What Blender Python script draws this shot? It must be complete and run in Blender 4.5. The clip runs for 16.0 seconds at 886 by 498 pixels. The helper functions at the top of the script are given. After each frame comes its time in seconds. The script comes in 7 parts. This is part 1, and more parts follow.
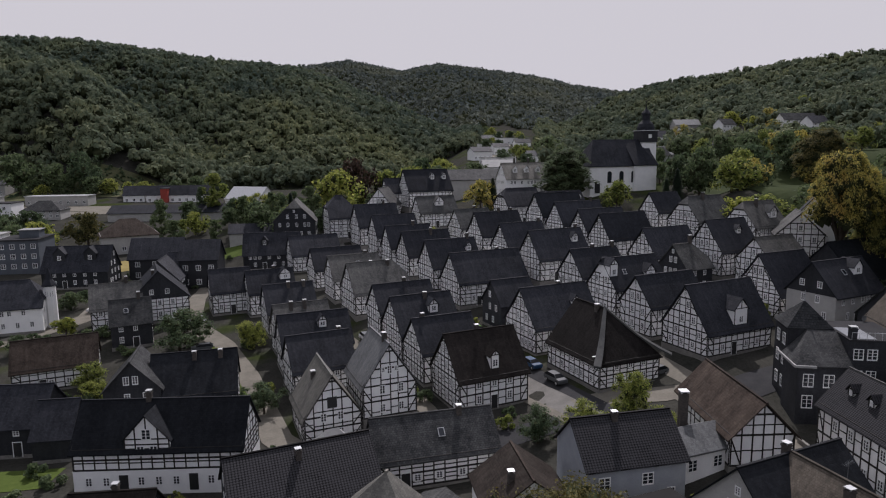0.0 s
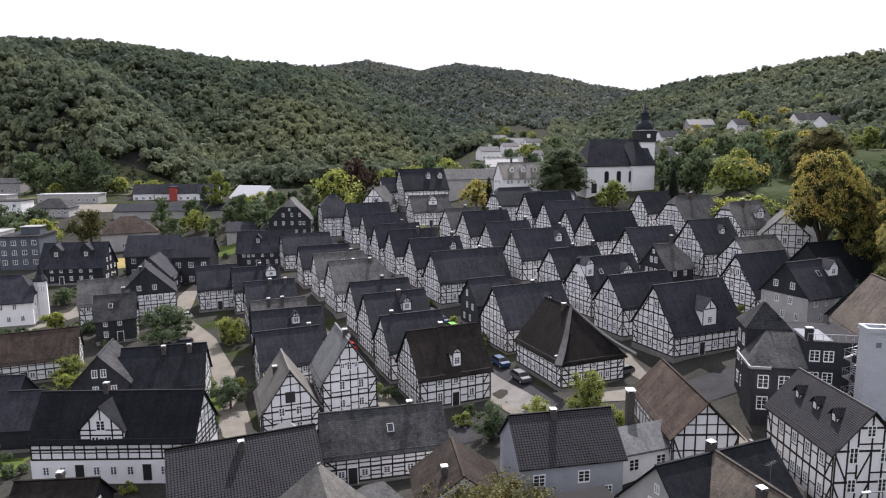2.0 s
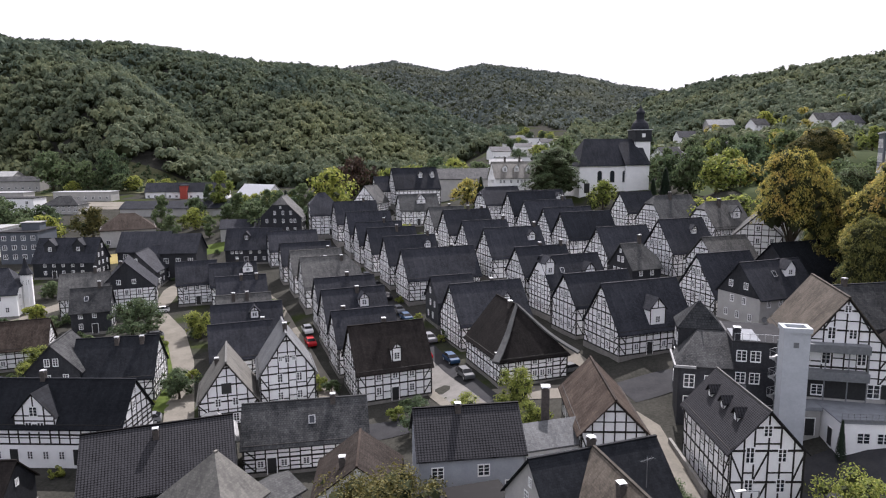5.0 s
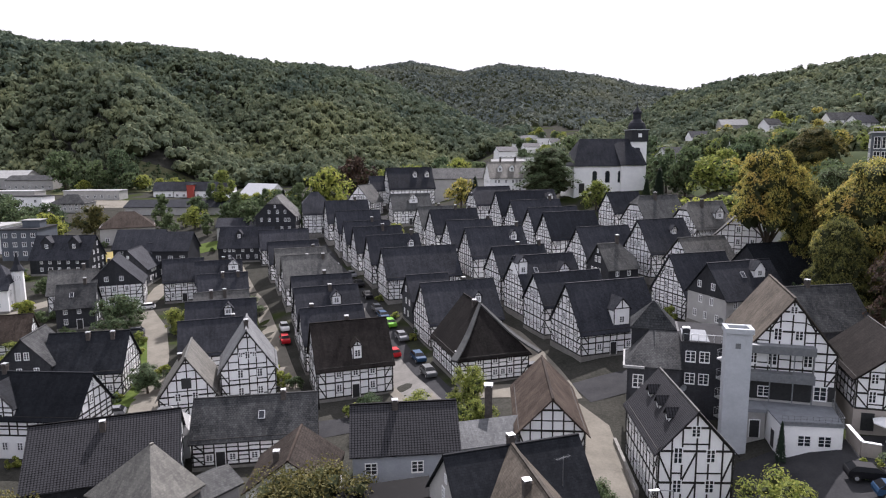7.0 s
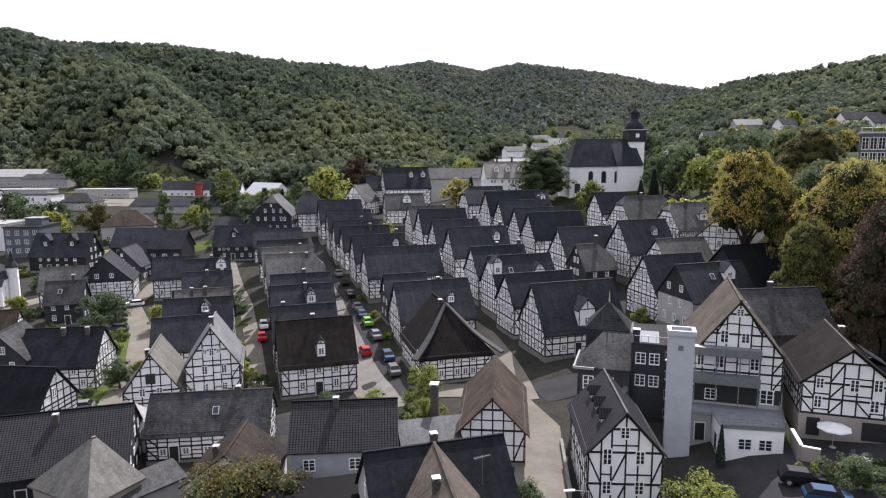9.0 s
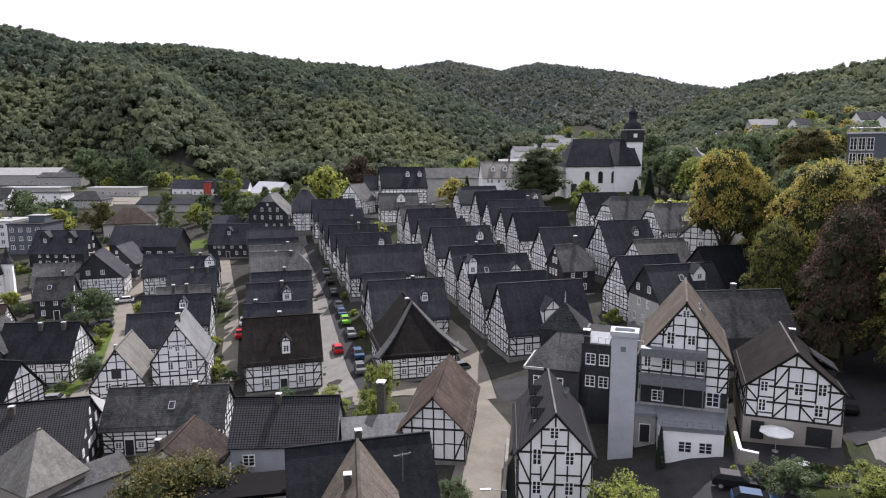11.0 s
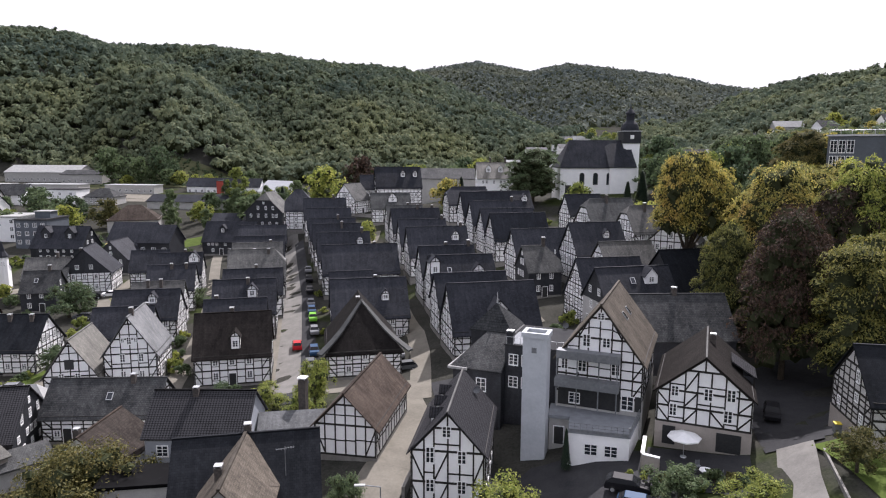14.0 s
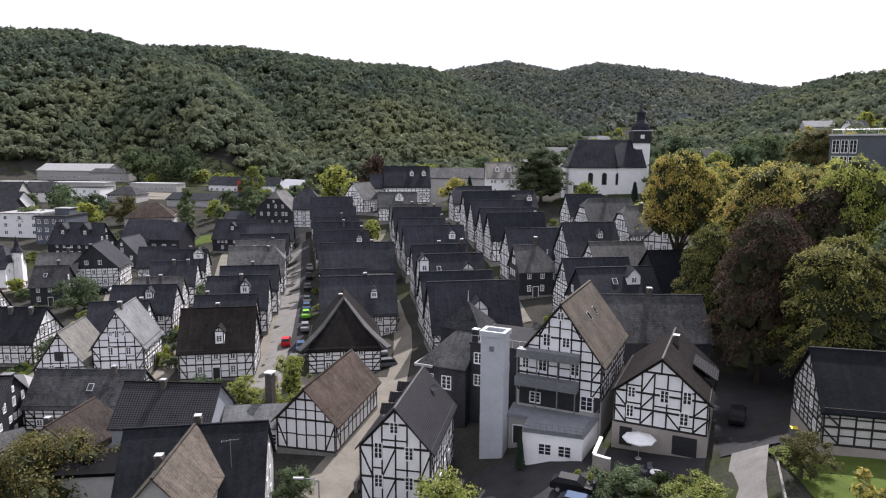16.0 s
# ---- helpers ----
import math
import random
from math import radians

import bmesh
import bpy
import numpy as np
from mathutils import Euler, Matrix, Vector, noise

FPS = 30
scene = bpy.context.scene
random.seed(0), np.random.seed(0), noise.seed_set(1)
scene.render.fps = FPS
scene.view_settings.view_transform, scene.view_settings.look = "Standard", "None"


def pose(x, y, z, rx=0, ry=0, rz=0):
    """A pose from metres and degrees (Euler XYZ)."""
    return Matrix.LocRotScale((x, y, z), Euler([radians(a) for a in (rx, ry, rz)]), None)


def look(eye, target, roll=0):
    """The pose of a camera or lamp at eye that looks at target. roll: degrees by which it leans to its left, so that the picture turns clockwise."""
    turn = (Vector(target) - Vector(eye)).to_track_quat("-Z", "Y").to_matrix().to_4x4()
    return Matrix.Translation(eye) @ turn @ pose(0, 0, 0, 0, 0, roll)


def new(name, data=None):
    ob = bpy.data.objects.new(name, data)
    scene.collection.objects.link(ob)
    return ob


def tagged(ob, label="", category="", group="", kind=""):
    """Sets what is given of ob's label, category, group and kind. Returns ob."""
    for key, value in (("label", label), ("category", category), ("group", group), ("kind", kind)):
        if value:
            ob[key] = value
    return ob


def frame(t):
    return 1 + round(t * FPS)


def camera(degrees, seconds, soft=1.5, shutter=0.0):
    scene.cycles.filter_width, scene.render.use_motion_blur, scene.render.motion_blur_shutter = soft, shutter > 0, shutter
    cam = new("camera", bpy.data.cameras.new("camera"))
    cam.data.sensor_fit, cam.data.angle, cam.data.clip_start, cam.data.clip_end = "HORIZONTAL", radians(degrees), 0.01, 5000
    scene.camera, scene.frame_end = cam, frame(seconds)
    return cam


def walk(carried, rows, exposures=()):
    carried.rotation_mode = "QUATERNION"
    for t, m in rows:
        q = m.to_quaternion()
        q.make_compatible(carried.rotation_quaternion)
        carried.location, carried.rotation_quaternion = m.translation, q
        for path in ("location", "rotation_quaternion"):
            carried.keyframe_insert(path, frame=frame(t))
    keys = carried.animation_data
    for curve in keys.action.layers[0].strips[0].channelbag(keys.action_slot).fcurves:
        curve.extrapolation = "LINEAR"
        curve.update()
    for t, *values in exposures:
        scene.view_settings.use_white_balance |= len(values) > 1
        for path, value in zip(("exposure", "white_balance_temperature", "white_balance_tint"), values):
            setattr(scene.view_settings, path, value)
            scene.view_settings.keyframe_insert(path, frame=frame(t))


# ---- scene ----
cam = camera(68.5, 16.0, soft=1.15)
ROWS = [
    (0.0, 0.000, 0.000, 36.000, -0.000, -8.646, -0.709),
    (0.5, 2.087, -0.182, 35.948, 0.445, -8.645, -0.682),
    (1.0, 4.178, -0.358, 35.893, 0.890, -8.643, -0.656),
    (1.5, 6.277, -0.522, 35.833, 1.333, -8.640, -0.630),
    (2.0, 8.389, -0.669, 35.765, 1.773, -8.635, -0.605),
    (2.5, 10.518, -0.791, 35.686, 2.211, -8.628, -0.582),
    (3.0, 12.668, -0.884, 35.595, 2.644, -8.618, -0.560),
    (3.5, 14.841, -0.943, 35.489, 3.073, -8.604, -0.540),
    (4.0, 17.033, -0.971, 35.377, 3.499, -8.588, -0.521),
    (4.5, 19.236, -0.975, 35.265, 3.923, -8.572, -0.503),
    (5.0, 21.443, -0.958, 35.163, 4.346, -8.556, -0.486),
    (5.5, 23.648, -0.928, 35.079, 4.770, -8.544, -0.469),
    (6.0, 25.844, -0.888, 35.021, 5.197, -8.536, -0.451),
    (6.5, 28.024, -0.843, 34.994, 5.626, -8.533, -0.432),
    (7.0, 30.191, -0.788, 34.993, 6.059, -8.535, -0.411),
    (7.5, 32.347, -0.718, 35.010, 6.497, -8.540, -0.390),
    (8.0, 34.493, -0.627, 35.035, 6.939, -8.547, -0.368),
    (8.5, 36.632, -0.509, 35.060, 7.385, -8.555, -0.345),
    (9.0, 38.767, -0.359, 35.076, 7.837, -8.563, -0.321),
    (9.5, 40.899, -0.172, 35.077, 8.293, -8.569, -0.295),
    (10.0, 43.031, 0.048, 35.064, 8.750, -8.573, -0.266),
    (10.5, 45.165, 0.298, 35.043, 9.204, -8.574, -0.232),
    (11.0, 47.304, 0.574, 35.016, 9.651, -8.572, -0.190),
    (11.5, 49.448, 0.870, 34.989, 10.086, -8.565, -0.138),
    (12.0, 51.601, 1.182, 34.966, 10.506, -8.554, -0.073),
    (12.5, 53.762, 1.506, 34.950, 10.913, -8.538, 0.004),
    (13.0, 55.921, 1.831, 34.944, 11.340, -8.524, 0.080),
    (13.5, 58.067, 2.148, 34.950, 11.825, -8.519, 0.140),
    (14.0, 60.186, 2.446, 34.970, 12.408, -8.528, 0.170),
    (14.5, 62.260, 2.727, 34.999, 13.101, -8.553, 0.164),
    (15.0, 64.242, 3.037, 35.005, 13.819, -8.575, 0.164),
    (15.5, 66.098, 3.419, 34.959, 14.473, -8.572, 0.209),
    (16.0, 67.882, 3.845, 34.883, 15.082, -8.555, 0.283),
]
walk(cam, [(t, pose(x, y, z, 0, 0, yaw) @ pose(0, 0, 0, 90 + pitch) @ pose(0, 0, 0, 0, 0, roll)) for t, x, y, z, yaw, pitch, roll in ROWS],
     exposures=[(0.0, -0.1, 6330, 20), (0.3, 0.36, 6330, 20), (0.6, 0.72, 6330, 20), (1.0, 0.96, 6330, 20), (16.0, 0.96, 6330, 20)])

# ---- sky and sun ----
SUN_AZ, SUN_EL = 9.0, 48.5          # degrees clockwise from the y axis, above the horizon
world = bpy.data.worlds.new("sky")
scene.world = world
world.use_nodes = True
wn = world.node_tree
sky = wn.nodes.new("ShaderNodeTexSky")
sky.sky_type = "NISHITA"
sky.sun_disc = False
sky.sun_elevation = radians(SUN_EL)
sky.sun_rotation = radians(SUN_AZ)
sky.dust_density = 4.0
sky.air_density = 1.2
haze = wn.nodes.new("ShaderNodeHueSaturation")
haze.inputs["Saturation"].default_value = 0.5
wn.links.new(sky.outputs[0], haze.inputs["Color"])
# thin high haze evens the sky out to one pale tone
veil = wn.nodes.new("ShaderNodeMix")
veil.data_type, veil.blend_type = "RGBA", "DARKEN"
veil.inputs[0].default_value = 1.0
veil.inputs[7].default_value = (4.3, 4.3, 4.32, 1)
wn.links.new(haze.outputs[0], veil.inputs[6])
white = wn.nodes.new("ShaderNodeMix")
white.data_type = "RGBA"
white.inputs[0].default_value = 0.55
white.inputs[7].default_value = (4.15, 4.2, 4.3, 1)
wn.links.new(veil.outputs[2], white.inputs[6])
wn.links.new(white.outputs[2], wn.nodes["Background"].inputs[0])
wn.nodes["Background"].inputs[1].default_value = 0.15
sun_data = bpy.data.lights.new("sun", "SUN")
sun_data.energy = 3.7
sun_data.angle = radians(0.6)
sun_data.color = (1.0, 0.975, 0.94)
sun = new("sun", sun_data)
sa, se = radians(SUN_AZ), radians(SUN_EL)
sun.matrix_world = look((0, 0, 0), (-math.sin(sa) * math.cos(se), -math.cos(sa) * math.cos(se), -math.sin(se)))


# ---- materials ----
def nodes_of(name):
    m = bpy.data.materials.new(name)
    m.use_nodes = True
    t = m.node_tree
    return m, t, t.nodes["Principled BSDF"]


def node(t, kind, **inputs):
    n = t.nodes.new(kind)
    for k, v in inputs.items():
        n.inputs[k.replace("_", " ")].default_value = v
    return n


def ramp(t, fac, stops):
    r = t.nodes.new("ShaderNodeValToRGB")
    e = r.color_ramp.elements
    while len(e) < len(stops):
        e.new(0.5)
    for el, (pos, col) in zip(e, stops):
        el.position, el.color = pos, (*col, 1)
    t.links.new(fac, r.inputs[0])
    return r.outputs[0]


def mix(t, fac, a, b, mode="MIX"):
    m = t.nodes.new("ShaderNodeMix")
    m.data_type, m.blend_type = "RGBA", mode
    for sock, v in ((m.inputs[0], fac), (m.inputs[6], a), (m.inputs[7], b)):
        if isinstance(v, (int, float)):
            sock.default_value = v
        elif isinstance(v, tuple):
            sock.default_value = (*v, 1)
        else:
            t.links.new(v, sock)
    return m.outputs[2]


def noise_out(t, coord, scale, detail=4.0, rough=0.6):
    n = node(t, "ShaderNodeTexNoise", Scale=scale, Detail=detail, Roughness=rough)
    t.links.new(coord, n.inputs["Vector"])
    return n.outputs[0]


def bump(t, bsdf, height, strength, dist):
    b = node(t, "ShaderNodeBump", Strength=strength, Distance=dist)
    t.links.new(height, b.inputs["Height"])
    t.links.new(b.outputs[0], bsdf.inputs["Normal"])
    return b


def plain(name, dark, light, rough=0.8, scale=2.0, metal=0.0, bumpy=0.0, spec=0.3, per_object=0.0):
    """A surface whose colour wanders between two tones at two scales."""
    m, t, b = nodes_of(name)
    co = t.nodes.new("ShaderNodeTexCoord").outputs["Object"]
    n1, n2 = noise_out(t, co, scale), noise_out(t, co, scale * 9, 6.0, 0.7)
    f = mix(t, 0.45, n1, n2)
    c = ramp(t, f, [(0.3, dark), (0.7, light)])
    if per_object:
        oi = t.nodes.new("ShaderNodeObjectInfo").outputs["Random"]
        c = mix(t, per_object, c, ramp(t, oi, [(0.0, tuple(0.45 * v for v in dark)), (1.0, tuple(min(1, 1.5 * v) for v in light))]))
    t.links.new(c, b.inputs["Base Color"])
    b.inputs["Roughness"].default_value, b.inputs["Metallic"].default_value = rough, metal
    b.inputs["Specular IOR Level"].default_value = spec
    if bumpy:
        bump(t, b, n2, bumpy, 0.02)
    return m


def slates(name, dark, light, row, col, rough, relief=0.5, lichen=0.0, spec=0.5, joint=0.014):
    """Courses of slates or tiles, laid by the roof's own UV in metres."""
    m, t, b = nodes_of(name)
    uv = t.nodes.new("ShaderNodeUVMap").outputs[0]
    co = t.nodes.new("ShaderNodeTexCoord").outputs["Object"]
    oi = t.nodes.new("ShaderNodeObjectInfo").outputs["Random"]
    br = node(t, "ShaderNodeTexBrick", Scale=1.0, Mortar_Size=joint, Mortar_Smooth=0.1, Bias=0.0, Brick_Width=col, Row_Height=row)
    br.inputs["Color1"].default_value, br.inputs["Color2"].default_value, br.inputs["Mortar"].default_value = (0.25, 0.25, 0.25, 1), (0.8, 0.8, 0.8, 1), (0, 0, 0, 1)
    br.offset = 0.5
    # the courses wander a little
    wob = t.nodes.new("ShaderNodeVectorMath")
    wob.operation = "MULTIPLY_ADD"
    wn_ = node(t, "ShaderNodeTexNoise", Scale=0.9, Detail=2.0)
    t.links.new(uv, wn_.inputs["Vector"])
    t.links.new(wn_.outputs["Color"], wob.inputs[0])
    wob.inputs[1].default_value = (0.22, 0.22, 0.0)
    t.links.new(uv, wob.inputs[2])
    t.links.new(wob.outputs[0], br.inputs["Vector"])
    n1, n2 = noise_out(t, co, 0.35, 5.0), noise_out(t, co, 6.0, 5.0, 0.7)
    f = mix(t, 0.5, mix(t, 0.5, br.outputs[0], n2), n1)
    c = ramp(t, f, [(0.32, dark), (0.64, light)])
    tone = ramp(t, oi, [(0.0, (0.66, 0.7, 0.74)), (0.5, (1.0, 1.0, 1.0)), (1.0, (1.3, 1.3, 1.3))])
    c = mix(t, 1.0, c, tone, "MULTIPLY")
    mp = t.nodes.new("ShaderNodeMapping")
    mp.inputs["Scale"].default_value = (1.5, 0.16, 1.0)
    t.links.new(uv, mp.inputs["Vector"])
    c = mix(t, 1.0, c, ramp(t, noise_out(t, mp.outputs[0], 1.0, 6.0, 0.7), [(0.3, (0.66, 0.67, 0.68)), (0.7, (1.3, 1.3, 1.28))]), "MULTIPLY")
    if lichen:
        c = mix(t, ramp(t, noise_out(t, co, 1.3, 8.0, 0.75), [(0.52, (0, 0, 0)), (0.7, (lichen,) * 3)]), c, (0.17, 0.165, 0.14))
    t.links.new(c, b.inputs["Base Color"])
    b.inputs["Roughness"].default_value = rough
    b.inputs["Specular IOR Level"].default_value = spec
    t.links.new(ramp(t, n2, [(0.3, (rough - 0.08,) * 3), (0.7, (rough + 0.12,) * 3)]), b.inputs["Roughness"])
    bump(t, b, mix(t, 0.35, br.outputs[0], n2), relief, 0.03)
    return m


def pantiles(name, dark, light, row, col):
    """Courses of wavy tiles: shade below each course's lip and in the troughs is put into the colour; every tile
    swells.
    """
    m, t, b = nodes_of(name)
    uv = t.nodes.new("ShaderNodeUVMap").outputs[0]
    co = t.nodes.new("ShaderNodeTexCoord").outputs["Object"]
    sep = t.nodes.new("ShaderNodeSeparateXYZ")
    t.links.new(uv, sep.inputs[0])

    def calc(op, a, val):
        n = t.nodes.new("ShaderNodeMath")
        n.operation = op
        t.links.new(a, n.inputs[0])
        if isinstance(val, (int, float)):
            n.inputs[1].default_value = val
        else:
            t.links.new(val, n.inputs[1])
        return n.outputs[0]
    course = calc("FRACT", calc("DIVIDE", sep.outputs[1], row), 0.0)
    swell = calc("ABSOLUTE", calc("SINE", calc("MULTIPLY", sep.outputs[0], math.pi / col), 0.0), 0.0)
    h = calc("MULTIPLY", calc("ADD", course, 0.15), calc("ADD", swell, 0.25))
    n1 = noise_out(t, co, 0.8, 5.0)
    # the height drives the colour too, painting the shade of lips and troughs
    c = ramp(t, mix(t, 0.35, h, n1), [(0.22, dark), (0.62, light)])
    t.links.new(c, b.inputs["Base Color"])
    b.inputs["Roughness"].default_value = 0.55
    b.inputs["Specular IOR Level"].default_value = 0.06
    bump(t, b, h, 0.8, 0.03)
    return m


SLATE = slates("slate_roof", (0.0102, 0.0115, 0.0152), (0.0375, 0.0395, 0.048), 0.22, 0.3, 0.66, 0.6, 0.0, 0.12)
STONE_SLATE = slates("weathered_slate_roof", (0.012, 0.0133, 0.015), (0.066, 0.067, 0.068), 0.27, 0.36, 0.72, 0.8, 0.12, 0.08, 0.024)
BLACK_SLATE = slates("black_slate_roof", (0.006, 0.007, 0.009), (0.02, 0.022, 0.026), 0.24, 0.32, 0.68, 0.6, 0.0, 0.08)
WORN_SLATE = slates("worn_grey_slate_roof", (0.034, 0.035, 0.036), (0.12, 0.118, 0.112), 0.26, 0.34, 0.7, 0.8, 0.15, 0.12, 0.022)
PALE_SLATE = slates("bleached_slate_roof", (0.07, 0.067, 0.06), (0.19, 0.18, 0.158), 0.24, 0.3, 0.6, 0.6, 0.3, 0.25, 0.012)
SILVER_SLATE = slates("silver_grey_slate_roof", (0.062, 0.065, 0.068), (0.16, 0.164, 0.168), 0.24, 0.3, 0.6, 0.6, 0.2, 0.2, 0.012)
BROWN_TILE = slates("brown_tile_roof", (0.024, 0.018, 0.015), (0.08, 0.062, 0.051), 0.3, 0.24, 0.75, 0.8, 0.12, 0.06, 0.02)
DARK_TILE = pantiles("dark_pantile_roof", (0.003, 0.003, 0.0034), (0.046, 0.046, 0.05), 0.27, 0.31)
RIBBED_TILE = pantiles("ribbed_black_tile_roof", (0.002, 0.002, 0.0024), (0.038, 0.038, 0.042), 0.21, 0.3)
MOSSY_TILE = slates("mossy_brown_roof", (0.04, 0.034, 0.028), (0.125, 0.107, 0.088), 0.22, 0.24, 0.75, 0.8, 0.15, 0.1, 0.014)
DARK_BROWN = slates("dark_brown_tile_roof", (0.009, 0.008, 0.0075), (0.027, 0.023, 0.0212), 0.26, 0.24, 0.75, 0.7, 0.05, 0.05, 0.02)
PALE_SHEET = plain("pale_sheet_roof", (0.2, 0.205, 0.205), (0.36, 0.36, 0.35), 0.7, 0.6, 0.0, 0.2, spec=0.15)
PLASTER = plain("white_plaster", (0.73, 0.735, 0.74), (0.88, 0.88, 0.87), 0.85, 0.7, 0.0, 0.25, per_object=0.1)
GREY_PLASTER = plain("grey_plaster", (0.3, 0.3, 0.29), (0.44, 0.43, 0.41), 0.85, 0.7, 0.0, 0.25)
BLUE_PLASTER = plain("pale_blue_plaster", (0.24, 0.26, 0.29), (0.34, 0.36, 0.39), 0.85, 0.7, 0.0, 0.2)
# white plaster darkened to carry the deep shade on one house's walls
DULL_PLASTER = plain("weathered_plaster", (0.36, 0.355, 0.34), (0.52, 0.515, 0.5), 0.9, 0.8, 0.0, 0.3)
BEIGE_PLASTER = plain("beige_plaster", (0.26, 0.235, 0.21), (0.37, 0.335, 0.3), 0.85, 0.8, 0.0, 0.25)
CLADDING = slates("slate_cladding", (0.012, 0.013, 0.016), (0.034, 0.036, 0.042), 0.2, 0.26, 0.6, 0.5, 0.0, 0.3)
TIMBER = plain("black_timber", (0.008, 0.008, 0.008), (0.03, 0.027, 0.024), 0.7, 3.0, 0.0, 0.4)
STONE = plain("rubble_plinth", (0.12, 0.115, 0.105), (0.27, 0.26, 0.24), 0.9, 1.6, 0.0, 0.9)
WHITE = plain("white_paint", (0.7, 0.71, 0.71), (0.85, 0.85, 0.84), 0.5, 4.0)
DARK_DOOR = plain("dark_door_paint", (0.012, 0.014, 0.016), (0.04, 0.04, 0.04), 0.5, 4.0)
BRICK = plain("sooty_brick", (0.03, 0.028, 0.027), (0.11, 0.095, 0.085), 0.85, 4.0, 0.0, 0.8)
METAL = plain("zinc_sheet", (0.36, 0.37, 0.38), (0.6, 0.61, 0.62), 0.42, 3.0, 0.6)
GREY_METAL = plain("grey_railing_paint", (0.12, 0.13, 0.14), (0.25, 0.26, 0.27), 0.5, 3.0, 0.3)
CONCRETE = plain("pale_concrete", (0.37, 0.395, 0.42), (0.53, 0.555, 0.58), 0.8, 0.5, 0.0, 0.2)
TERRACE = plain("terrace_slabs", (0.14, 0.15, 0.165), (0.23, 0.245, 0.26), 0.8, 1.2, 0.0, 0.3)
ROAD = plain("pale_paving", (0.12, 0.112, 0.094), (0.215, 0.2, 0.168), 0.9, 0.35, 0.0, 0.5, spec=0.05)
STEEL_BLUE = plain("blue_grey_panels", (0.065, 0.075, 0.09), (0.11, 0.125, 0.145), 0.6, 0.5)
STREET = plain("grey_street_setts", (0.12, 0.116, 0.108), (0.21, 0.203, 0.188), 0.9, 0.5, 0.0, 0.5, spec=0.05)
# toned down so that it also carries the tree shade on the drive
ASPHALT = plain("asphalt", (0.028, 0.0285, 0.031), (0.054, 0.0545, 0.056), 0.9, 0.5, 0.0, 0.4, spec=0.05)
BARK = plain("bark", (0.03, 0.024, 0.018), (0.1, 0.08, 0.06), 0.95, 3.0, 0.0, 0.9)
TYRE = plain("tyre_rubber", (0.01, 0.01, 0.01), (0.03, 0.03, 0.03), 0.85, 5.0)
RED_TILE = plain("red_paint", (0.22, 0.03, 0.02), (0.4, 0.07, 0.05), 0.5, 3.0)
YELLOW = plain("yellow_plastic", (0.6, 0.45, 0.03), (0.75, 0.58, 0.06), 0.5, 3.0)


def glass_like(name, col, rough=0.06):
    m, t, b = nodes_of(name)
    b.inputs["Base Color"].default_value = (*col, 1)
    b.inputs["Roughness"].default_value = rough
    b.inputs["Specular IOR Level"].default_value = 0.5
    return m


GLASS = glass_like("window_glass", (0.02, 0.024, 0.03))


def foliage(name, tones, rough=0.7, scale=1.5, islands=True, relief=0.0, lit=0.25, stand=0.0, shine=0.2, turned=None, mottle=(0.45, 1.35)):
    m, t, b = nodes_of(name)
    co = t.nodes.new("ShaderNodeTexCoord").outputs["Object"]
    src = t.nodes.new("ShaderNodeNewGeometry").outputs["Random Per Island"] if islands else noise_out(t, co, scale)
    k = len(tones) - 1
    c = ramp(t, src, [(i / k, c) for i, c in enumerate(tones)])
    n = noise_out(t, co, scale, 6.0, 0.75)
    c = mix(t, 1.0, c, ramp(t, n, [(0.25, (mottle[0],) * 3), (0.7, (mottle[1], mottle[1], mottle[1] * 0.93))]), "MULTIPLY")
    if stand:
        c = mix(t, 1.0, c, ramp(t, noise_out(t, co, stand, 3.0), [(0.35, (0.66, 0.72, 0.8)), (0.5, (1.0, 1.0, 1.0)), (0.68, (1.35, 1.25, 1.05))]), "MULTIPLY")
    if turned:
        c = mix(t, ramp(t, noise_out(t, co, 0.22, 3.0), [(0.52, (0, 0, 0)), (0.68, (0.55, 0.55, 0.55))]), c, turned)
    oi = t.nodes.new("ShaderNodeObjectInfo").outputs["Random"]
    c = mix(t, 1.0, c, ramp(t, oi, [(0.0, (0.75, 0.8, 0.8)), (1.0, (1.2, 1.15, 1.0))]), "MULTIPLY")
    t.links.new(c, b.inputs["Base Color"])
    b.inputs["Roughness"].default_value = rough
    b.inputs["Specular IOR Level"].default_value = shine
    if relief:
        bump(t, b, n, relief, 1.3)
    if lit:
        tr = t.nodes.new("ShaderNodeBsdfTranslucent")
        t.links.new(c, tr.inputs[0])
        ms = t.nodes.new("ShaderNodeMixShader")
        ms.inputs[0].default_value = lit
        t.links.new(b.outputs[0], ms.inputs[1])
        t.links.new(tr.outputs[0], ms.inputs[2])
        t.links.new(ms.outputs[0], t.nodes["Material Output"].inputs[0])
    return m


LEAF_GREEN = foliage("green_leaves", [(0.06, 0.09, 0.054), (0.105, 0.15, 0.082), (0.165, 0.21, 0.115)], lit=0.36)
LEAF_LIME = foliage("yellow_green_leaves", [(0.12, 0.165, 0.04), (0.24, 0.28, 0.08), (0.4, 0.41, 0.125)], lit=0.48)
LEAF_AMBER = foliage("autumn_leaves", [(0.1, 0.118, 0.048), (0.29, 0.285, 0.092), (0.6, 0.49, 0.15), (0.27, 0.295, 0.108)], lit=0.42, turned=(0.5, 0.29, 0.1))
